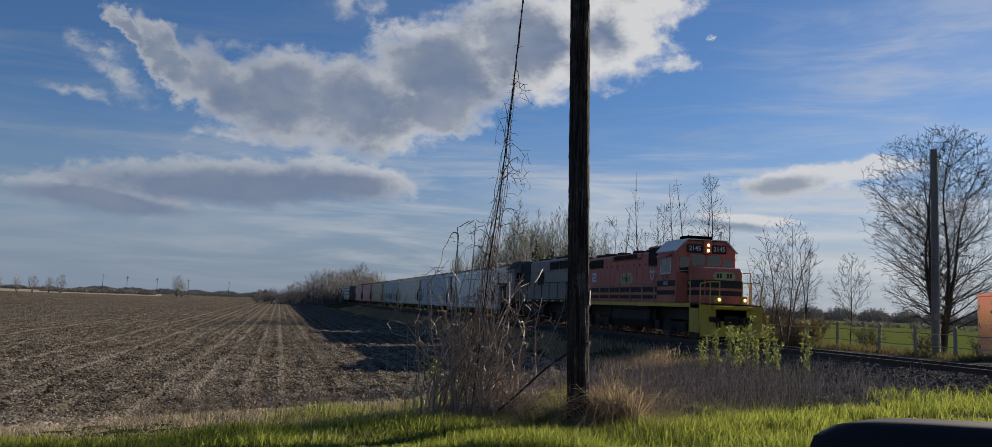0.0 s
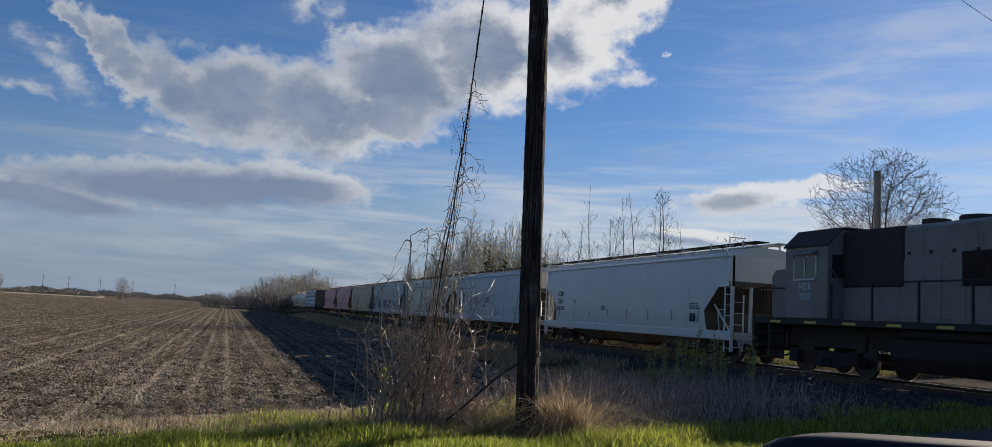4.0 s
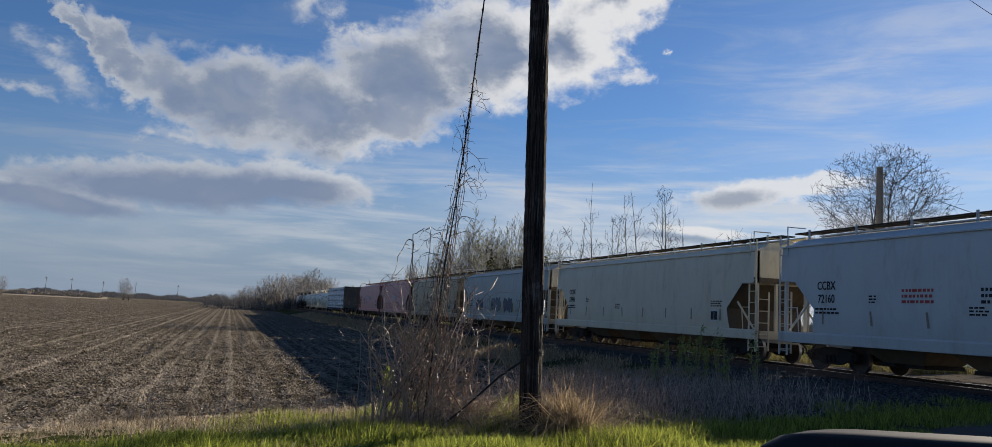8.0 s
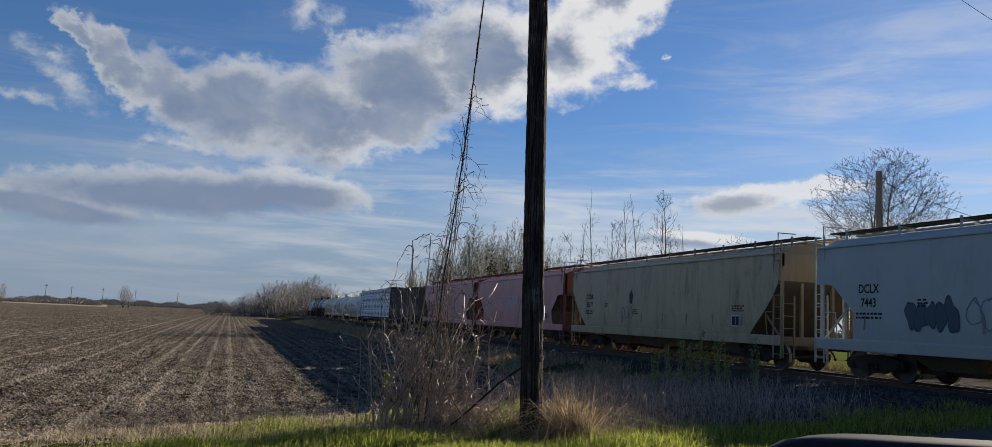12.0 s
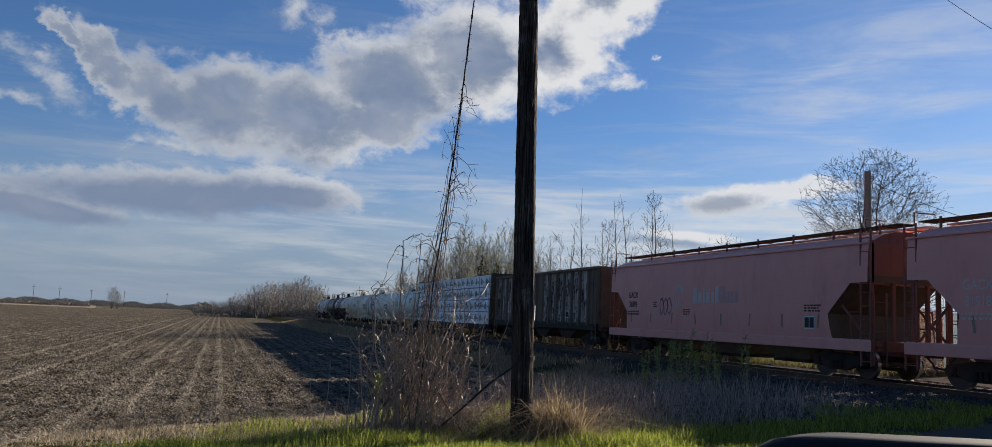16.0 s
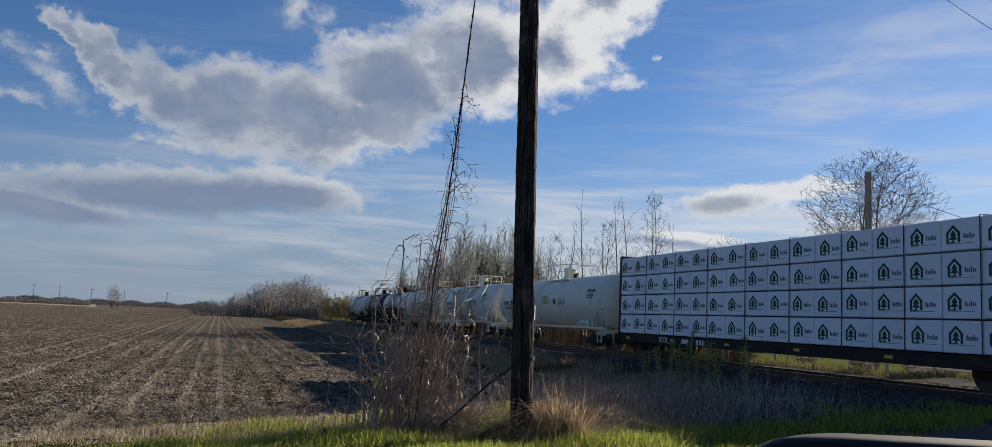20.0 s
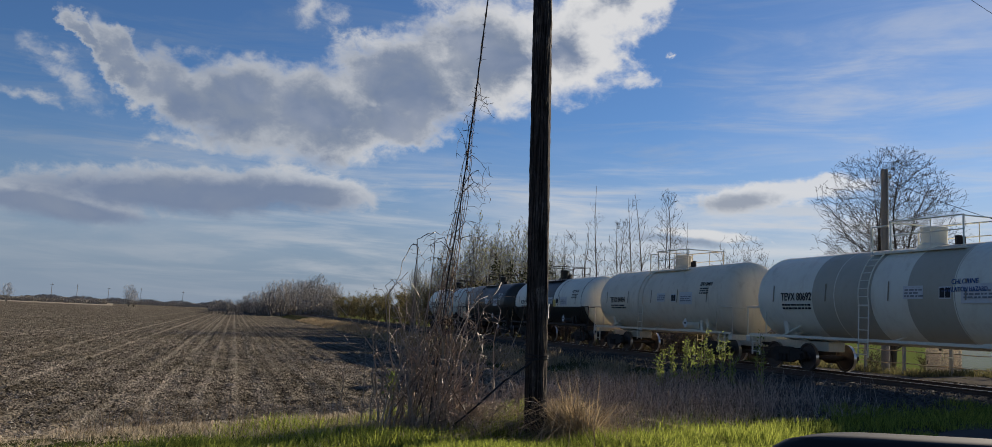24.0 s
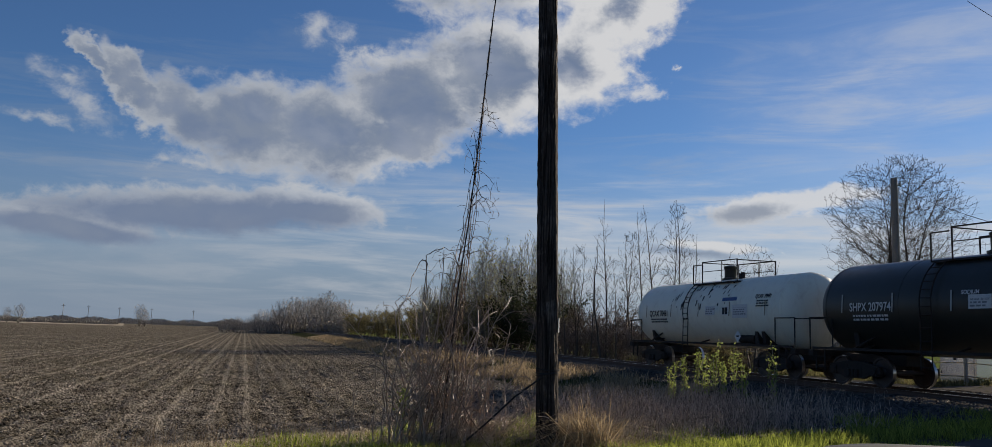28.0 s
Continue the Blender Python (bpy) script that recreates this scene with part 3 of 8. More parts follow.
def truck(parent, y, base=1.78, axles=2, radius=0.46):
    """A truck: bolster, two side frames, wheelsets that turn."""
    key = (base, axles)
    if key not in _proto:
        bm = bmesh.new()
        box(bm, -0.95, 0.95, -0.17, 0.17, 0.46, 0.72)
        rod(bm, (0, 0, 0.70), (0, 0, 0.84), 0.2, 12)
        bolster = part("truck", bm, STEEL_DARK, bevel=0.015)
        bm = bmesh.new()
        h = base / 2 * (axles - 1)
        outline = [(-h - 0.22, 0.62), (-h - 0.24, 0.40), (-h + 0.14, 0.38), (-0.42, 0.24), (0.42, 0.24), (h - 0.14, 0.38), (h + 0.24, 0.40), (h + 0.22, 0.62), (0.34, 0.76), (-0.34, 0.76)]
        prism(bm, outline, -0.06, 0.06, "x")
        for s in (-1, 1):
            box(bm, -0.10, 0.10, s * h - 0.13, s * h + 0.13, 0.33, 0.60)
            rod(bm, (-0.13, s * h, 0.46), (0.05, s * h, 0.46), 0.105, 10)
        for k in (-0.16, 0.0, 0.16):
            rod(bm, (-0.09, k, 0.30), (-0.09, k, 0.52), 0.062, 8)
        for k in (-0.3, 0.3):
            box(bm, -0.075, -0.05, k - 0.05, k + 0.05, 0.28, 0.66)
        frame_side = part("side_frame", bm, STEEL_DARK, bevel=0.012)
        bm = bmesh.new()
        for s in (-1, 1):
            lathe(bm, [(s * 0.70, 0.0001), (s * 0.70, 0.12), (s * 0.715, 0.16), (s * 0.715, radius * 0.80), (s * 0.69, radius * 0.86), (s * 0.69, radius), (s * 0.80, radius * 0.985), (s * 0.80, radius * 0.86), (s * 0.775, radius * 0.80), (s * 0.775, 0.15), (s * 0.82, 0.11), (s * 0.82, 0.0001)], 24, axis="x")
        rod(bm, (-0.98, 0, 0), (0.98, 0, 0), 0.075, 10)
        for s in (-1, 1):
            for k in range(3):
                a = 2 * math.pi * k / 3
                rod(bm, (s * 0.985, 0.05 * math.cos(a), 0.05 * math.sin(a)), (s * 0.955, 0.05 * math.cos(a), 0.05 * math.sin(a)), 0.018, 6)
        wheels = part("wheelset", bm, [WHEEL_STEEL, TREAD], smooth=True)
        for f in wheels.data.polygons:
            r = math.hypot(f.center.y, f.center.z)
            f.material_index = 1 if r > radius * 0.93 and abs(f.normal.x) < 0.5 else 0
        _proto[key] = (bolster, frame_side, wheels)
        for o in _proto[key]:
            scene.collection.objects.unlink(o)
    bolster, frame_side, wheels = _proto[key]
    t = again(bolster, parent, Matrix.Translation((0, y, 0)))
    for s in (-1, 1):
        again(frame_side, t, Matrix.Translation((s * 1.02, 0, 0)) @ Matrix.Diagonal((-s, 1, 1, 1)))
    for k in range(axles):
        yy = (k - (axles - 1) / 2) * base
        w = again(wheels, t, Matrix.Translation((0, yy, radius)))
        WHEELSETS.append((w, yy, radius))
    return t


def coupler(parent, y, s):
    bm = bmesh.new()
    box(bm, -0.09, 0.09, min(y, y + s * 0.62), max(y, y + s * 0.62), 0.79, 0.97)
    prism(bm, [(-0.16, y + s * 0.50), (0.16, y + s * 0.46), (0.19, y + s * 0.78), (0.05, y + s * 0.70), (-0.04, y + s * 0.56), (-0.13, y + s * 0.80)], 0.74, 1.02, "z")
    part("coupler", bm, STEEL_DARK, parent, bevel=0.01)
    bm = bmesh.new()
    pipe(bm, [(0.32, y, 0.78), (0.34, y + s * 0.22, 0.60), (0.22, y + s * 0.44, 0.44), (0.10, y + s * 0.62, 0.48)], 0.028)
    part("air_hose", bm, STEEL_DARK, parent)


def ladder(parent, x, y, w, z0, z1, mat, along="y", rungs=None, r=0.016, out=-0.0):
    bm = bmesh.new()
    n = rungs or max(2, int((z1 - z0) / 0.36))
    d = Vector((0, w / 2, 0)) if along == "y" else Vector((w / 2, 0, 0))
    c = Vector((x, y, 0))
    for s in (-1, 1):
        p = c + d * s
        box(bm, p.x - 0.022, p.x + 0.022, p.y - 0.022, p.y + 0.022, z0, z1)
    for k in range(n):
        z = z0 + (k + 0.35) * (z1 - z0) / n
        rod(bm, c - d + Vector((0, 0, z)), c + d + Vector((0, 0, z)), r, 5)
    return part("ladder", bm, mat, parent)


def data_block(parent, m, ink, rng, rows=2, width=0.6, size=0.05):
    """Fine print that cannot be read, as bars."""
    rects = []
    for r in range(rows):
        x = -width / 2
        while x < width / 2 - 0.05:
            w = rng.uniform(0.06, 0.16)
            rects.append((x + w / 2, -r * size * 1.9, w, size))
            x += w + rng.uniform(0.03, 0.06)
    return tagged(marks(rects, ink, parent, m, "fine_print"), kind="stuff")


def label_panel(parent, m, w=0.34, h=0.26):
    marks([(0, 0, w, h)], INK_WHITE, parent, m, "label_plate")
    marks([(-w * 0.23, 0, w * 0.40, h * 0.80), (w * 0.23, 0, w * 0.40, h * 0.80)], INK_BLACK, parent, m @ Matrix.Translation((0, 0, 0.005)), "label_square")


def hopper(y0, y1, mat, label, marking, seed, bays=4, ink=None, rail_mat=None, lens=True, rounded=True):
    """A covered hopper, its body from y0 to y1."""
    rng = random.Random(seed)
    h = (y1 - y0) / 2
    ink = ink or INK_BLACK
    rail_mat = rail_mat or mat
    car = thing("covered_hopper_car", label, "hopper car", "cars of the freight train")
    # shell, whose ends slope in below z_cut
    prof = [(0.95, 0.92), (1.35, 1.12), (1.54, 1.16), (1.585, 1.5), (1.597, 1.9), (1.60, 2.1), (1.60, 2.4), (1.60, 2.79), (1.60, 2.81), (1.60, 3.0), (1.585, 3.5), (1.55, 3.86), (1.53, 3.93), (1.40, 3.99), (0.95, 4.21), (0.62, 4.29), (0.0, 4.31)]
    bm = bmesh.new()
    left, right = [], []
    for x, z in prof:
        if rounded:      # a six-sided opening at each end
            e = h - 0.12 if z > 2.8 else h - 0.80 - 0.98 * (2.8 - z) / 0.9 if z >= 1.9 else h - 1.78 + 0.12 * (1.9 - z) / 0.7
        else:
            e = h - 0.12 if z > 3.05 else h - 0.12 - 1.7 * min(1.0, ((3.05 - z) / 1.85)) ** 1.45
        e = e if z < 3.97 else h - 0.16
        left.append([bm.verts.new((s * x, -e, z)) for s in (-1, 1)])
        right.append([bm.verts.new((s * x, e, z)) for s in (-1, 1)])
    for i in range(len(prof) - 1):
        for s in (0, 1):
            bm.faces.new((left[i][s], left[i + 1][s], right[i + 1][s], right[i][s]))
        for q in (left, right):
            bm.faces.new((q[i][0], q[i][1], q[i + 1][1], q[i + 1][0]))
    bm.faces.new((left[0][0], left[0][1], right[0][1], right[0][0]))
    bmesh.ops.remove_doubles(bm, verts=bm.verts, dist=0.0005)
    bmesh.ops.recalc_face_normals(bm, faces=bm.faces)
    shell = part("body", bm, [mat, SHADED_GRIME, rail_mat], car, smooth=True)
    # sloped end sheets take the grime with shadow in its colour, upper ends rail_mat
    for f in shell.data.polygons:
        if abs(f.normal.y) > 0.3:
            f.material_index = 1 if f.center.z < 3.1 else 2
    bm = bmesh.new()
    for s in (-1, 1):
        prism(bm, [(s * 1.535, 3.90), (s * 1.60, 3.905), (s * 1.605, 3.945), (s * 1.53, 3.965)], -h + 0.1, h - 0.1)
    part("eave_flange", bm, mat, car)
    for s in (-1, 1):
        bm = bmesh.new()
        prism(bm, [(s * 1.40, 0.86), (s * 1.60, 0.84), (s * 1.62, 1.13), (s * 1.56, 1.18), (s * 1.40, 1.14)], -h, h)
        part("side_sill", bm, mat, car, bevel=0.01)
        # roof walkway edge on its posts
        bm = bmesh.new()
        box(bm, s * 0.50 - 0.29, s * 0.50 + 0.29, -h - 0.28, h + 0.28, 4.465, 4.505)
        part("roof_walkway", bm, STEEL_DARK if s < 0 else mat, car)
        bm = bmesh.new()
        box(bm, s * 0.80 - 0.02, s * 0.80 + 0.02, -0.035, 0.035, 4.20, 4.56)
        box(bm, s * 0.52 - 0.3, s * 0.52 + 0.3, -0.025, 0.025, 4.43, 4.47)
        post = part("walkway_post", bm, rail_mat, car)
        post.matrix_basis = Matrix.Translation((0, -h + 0.5, 0))
        for k in range(1, 9):
            again(post, car, Matrix.Translation((0, -h + 0.5 + k * (2 * h - 1.0) / 8, 0)))
    bm = bmesh.new()
    gap = (2 * h - 2.8) / 7
    box(bm, -0.24, 0.24, -0.44 * gap, 0.44 * gap, 4.29, 4.40)
    hatch = part("roof_hatch", bm, mat, car, bevel=0.02)
    hatch.matrix_basis = Matrix.Translation((0, -h + 1.4, 0))
    for k in range(1, 8):
        again(hatch, car, Matrix.Translation((0, -h + 1.4 + k * gap, 0)))
    for e in (-1, 1):
        ye = e * h
        bm = bmesh.new()     # end platform, posts and slope braces
        box(bm, -1.55, 1.55, min(ye, ye - e * 0.25), max(ye, ye - e * 0.25), 0.86, 1.14)
        box(bm, -0.30, 0.30, ye - e * 2.2, ye - e * 0.2, 0.72, 1.12)
        for x in (-0.62, 0.62):
            box(bm, x - 0.05, x + 0.05, ye - e * 0.20 - 0.05, ye - e * 0.20 + 0.05, 1.1, 3.2)
        for x in (-1.42, 1.42):
            box(bm, x - 0.05, x + 0.05, ye - e * 0.17 - 0.05, ye - e * 0.17 + 0.05, 1.1, 4.0)
            rod(bm, (x, ye - e * 0.25, 1.12), (x, ye - e * 1.35, 2.15), 0.04, 5)
        part("end_frame", bm, rail_mat, car)
        for s in (-1, 1):
            ladder(car, s * 1.57, ye - e * 0.22, 0.40, 0.42, 4.32, rail_mat)
            ladder(car, s * 1.30, ye + e * 0.03, 0.44, 0.45, 2.5, rail_mat, along="x")
        bm = bmesh.new()
        pipe(bm, [(-1.50, ye - e * 0.30, 4.25), (-1.50, ye - e * 0.30, 4.62), (-0.8, ye - e * 0.30, 4.62)], 0.018)
        part("grab_iron", bm, rail_mat, car)
        bm = bmesh.new()
        pipe(bm, [(-1.48, ye - e * 0.9, 1.15), (-1.55, ye - e * 0.9, 1.95), (-1.55, ye - e * 0.42, 1.95)], 0.016)
        part("grab_iron", bm, rail_mat, car)
        coupler(car, ye, e)
        if e > 0:
            bm = bmesh.new()
            lathe(bm, [(ye + 0.03, 0.20), (ye + 0.07, 0.22), (ye + 0.08, 0.12)], 16, 0.55, 1.9)
            box(bm, 0.25, 0.85, ye - 0.22, ye + 0.02, 1.55, 1.75)
            part("brake_wheel", bm, STEEL_DARK, car)
    # bays under the body
    span = (2 * h - 5.6) / bays
    for k in range(bays):
        yc = -h + 2.8 + span * (k + 0.5)
        bm = bmesh.new()
        a, b = span / 2 * 0.96, span * 0.23
        top = [bm.verts.new(p) for p in ((-1.42, yc - a, 1.16), (1.42, yc - a, 1.16), (1.42, yc + a, 1.16), (-1.42, yc + a, 1.16))]
        low = [bm.verts.new(p) for p in ((-0.62, yc - b, 0.42), (0.62, yc - b, 0.42), (0.62, yc + b, 0.42), (-0.62, yc + b, 0.42))]
        bm.faces.new(top[::-1]), bm.faces.new(low)
        for i in range(4):
            bm.faces.new((top[i], top[(i + 1) % 4], low[(i + 1) % 4], low[i]))
        bmesh.ops.recalc_face_normals(bm, faces=bm.faces)
        part("hopper_bay", bm, BAY_PAINT, car)
        bm = bmesh.new()
        box(bm, -0.72, 0.72, yc - b - 0.06, yc + b + 0.06, 0.33, 0.44)
        rod(bm, (-1.0, yc, 0.39), (1.0, yc, 0.39), 0.05, 8)
        part("outlet_gate", bm, STEEL_DARK, car, bevel=0.01)
    for e in (-1, 1):
        truck(car, e * (h - 1.95))
    # reflectors, marks and fine print on both sides
    for k in range(8):
        y = -h + 2.2 + k * (2 * h - 4.4) / 7
        marks([(0, 0, 0.07, 0.42)], DULL_REFLECTOR, car, side_at(-1.603, y, 1.66) @ Matrix.Rotation(radians(rng.choice((0, 8, -8))), 4, "Z"), "reflector")
    ym = h - 2.35
    lettering(marking[0], 0.36, ink, car, side_at(-1.608, ym, 2.62), width=0.85)
    lettering(marking[1], 0.36, ink, car, side_at(-1.608, ym, 2.22), width=0.85)
    data_block(car, side_at(-1.606, ym, 1.92), ink, rng, 2, 1.0, 0.06)
    label_panel(car, side_at(-1.606, -h + 2.6, 1.62), 0.50, 0.40)
    for y, z, w in ((-h + 2.5, 2.15, 0.7), (1.5, 2.0, 0.5), (h - 4.3, 2.3, 0.28)):
        data_block(car, side_at(-1.606, y, z), ink, rng, 3, w, 0.045)
    return car, (y0 + y1) / 2


def scribble(parent, y, z, w, hgt, mat, rng, x=-1.606, r=0.02, loops=3):
    """A sprayed tag: loose loops of line."""
    bm = bmesh.new()
    for k in range(loops):
        cx = (k + 0.5) / loops * w - w / 2
        pts = []
        for i in range(15):
            a = 2 * math.pi * i / 11
            pts.append((0, -(cx + math.cos(a) * w / loops * rng.uniform(0.30, 0.62)), math.sin(a) * hgt * rng.uniform(0.30, 0.55)))
        for a, b in zip(pts, pts[1:]):
            rod(bm, a, b, r, 4)
    for v in bm.verts:
        v.co.x *= 0.2
    ob = part("sprayed_tag", bm, mat, parent)
    ob.matrix_basis = Matrix.Translation((x, y, z))


def blot(parent, y, z, w, hgt, mat, rng, x=-1.605):
    """A sprayed or stained patch with a lumpy outline."""
    bm = bmesh.new()
    n = 40
    ring = []
    for i in range(n):
        a = 2 * math.pi * i / n
        k = 1 + 0.10 * math.sin(5 * a + rng.uniform(0, 1)) + rng.uniform(-0.05, 0.05)
        ring.append((w / 2 * math.cos(a) * k, hgt / 2 * math.sin(a) * k))
    prism(bm, ring, 0.0, 0.003, "z")
    ob = part("sprayed_patch", bm, mat, parent)
    ob.matrix_basis = side_at(x, y, z)


def throw_up(parent, y, z, w, hgt, fill, line, rng, x=-1.605, n=4):
    """Sprayed bubble shapes side by side, each with a fill and a thick outline."""
    for k in range(n):
        cx, cy = w * ((k + 0.5) / n - 0.5), hgt * rng.uniform(-0.06, 0.06)
        tall, lean, wide = hgt * rng.uniform(0.85, 1.1), rng.uniform(-0.25, 0.25), w / n * rng.uniform(0.56, 0.68)
        ring = []
        for i in range(26):
            a = 2 * math.pi * i / 26
            q = 1 + 0.14 * math.sin(2 * a + k) + 0.12 * math.sin(3 * a + 2 * k) + 0.09 * math.sin(5 * a + 3 * k + cx)
            ring.append((cx + wide * math.cos(a) * q + lean * tall * 0.5 * math.sin(a), cy + tall / 2 * math.sin(a) * q))
        for name, mat, size, up in (("sprayed_outline", line, 1.0, 0.0015 * k), ("sprayed_fill", fill, 0.84, 0.0015 * k + 0.0012)):
            bm = bmesh.new()
            prism(bm, [(cx + (u - cx) * size, cy + (v - cy) * size) for u, v in ring], up, up + 0.0012, "z")
            part(name, bm, mat, parent).matrix_basis = side_at(x, y, z)


TRAIN = []


def build_hoppers():
    rng = random.Random(8)
    rows = [
        (67.75, 86.45, SILVER_PAINT, "silver-painted covered hopper car with smooth sides", ("CCBX", "72013")),
        (87.75, 106.45, GREY_PAINT, "light grey covered hopper car with black lettering", ("CCBX", "72160")),
        (107.75, 126.55, WHITE_PAINT, "dusty off-white covered hopper car with black lettering", ("CCBX", "58946")),
        (127.85, 146.25, BLUE_PAINT, "faded blue covered hopper car with sprayed graffiti", ("DCLX", "7443")),
        (147.95, 165.85, TAN_PAINT, "stained tan covered hopper car on the rails", ("CCBX", "56577")),
        (167.1, 184.0, PINK_PAINT, "faded red covered hopper car with pale emblem", ("GACX", "31918")),
        (185.2, 201.9, PINK_PAINT, "faded red covered hopper car with pale emblem", ("GACX", "31896")),
    ]
    for i, (a, b, mat, label, mk) in enumerate(rows):
        car, y = hopper(a, b, mat, label, mk, 20 + i, bays=3 if mat in (PINK_PAINT, SILVER_PAINT) else 4, rounded=mat is not TAN_PAINT, ink=INK_FADED if i == 5 else None, rail_mat=PINK_END if mat is PINK_PAINT else TAN_END if mat is TAN_PAINT else None)
        h = (b - a) / 2
        if mat is BLUE_PAINT:
            throw_up(car, h - 4.6, 1.85, 1.7, 0.85, SPRAY_NAVY, SPRAY_DARK, rng, n=5)
            scribble(car, h - 6.4, 1.95, 1.4, 0.8, INK_GREY, rng)
            throw_up(car, h - 8.5, 1.90, 2.2, 0.95, SPRAY_MID, SPRAY_DARK, rng, n=5)
            throw_up(car, h - 11.2, 1.85, 1.9, 0.90, SPRAY_NAVY, SPRAY_DARK, rng, n=5)
            scribble(car, h - 13.8, 1.85, 2.4, 0.85, SPRAY_DARK, rng, loops=5, r=0.014)
            for k in (7.2, 9.9, 12.4, 15.4):
                marks([(0, 0, 0.16, rng.uniform(0.4, 0.9))], SPRAY_YELLOW, car, side_at(-1.606, h - k, 1.75), "paint_streak")
        if mat is GREY_PAINT:
            data_block(car, side_at(-1.606, 3.4, 2.45), INK_RED, rng, 3, 1.1, 0.08)
            data_block(car, side_at(-1.606, 0.8, 2.45), INK_BLACK, rng, 3, 1.2, 0.08)
        if mat is TAN_PAINT:
            blot(car, 2.0, 2.55, 0.35, 0.6, SOOT_STAIN, rng)
            scribble(car, 2.4, 1.85, 1.2, 0.6, INK_GREY, rng)
        if mat is PINK_PAINT:
            # a round emblem and a bar for the firm's name
            bm = bmesh.new()
            for k in range(4):
                pts = [(0, -(-0.5 + 0.14 * k), -0.45), (0, -(-0.42 + 0.13 * k), 0.10), (0, -(-0.1 + 0.07 * k), 0.42 - 0.07 * k), (0, -(0.25), 0.30 - 0.05 * k), (0, -0.28, 0.05)]
                pipe(bm, pts, 0.035, 4)
            for v in bm.verts:
                v.co.x *= 0.12
            ob = part("emblem", bm, INK_FADED, car, "faded pale emblem of curved stripes")
            ob.matrix_basis = Matrix.Translation((-1.606, h - 6.3, 2.55))
            x, rects = 0.0, []
            for k, w in enumerate((0.34, 0.30, 0.20, 0.28, 0.26, 0.28, 0.34, 0.28, 0.20, 0.28)):
                hh = 0.62 if k in (0, 2, 5, 6) else 0.42
                rects.append((x + w / 2, (hh - 0.62) / 2, w * 0.8, hh))
                x += w + 0.03
            for k, rect in enumerate(rects):
                marks([rect], INK_FADED if k < 6 else PINK_FADE, car, side_at(-1.606, h - 7.3, 2.55), "name_bar")
            if i == 5:
                scribble(car, h - 10.8, 1.75, 0.9, 0.6, INK_BLACK, rng)
            else:
                scribble(car, h - 5.2, 2.15, 1.0, 0.7, SPRAY_DARK, rng)
        TRAIN.append((car, y))


SOOT_STAIN = plain("soot_stain", (0.10, 0.07, 0.045), 0.8)
PINK_FADE = plain("worn_lettering", (0.53, 0.33, 0.30), 0.7)
build_hoppers()


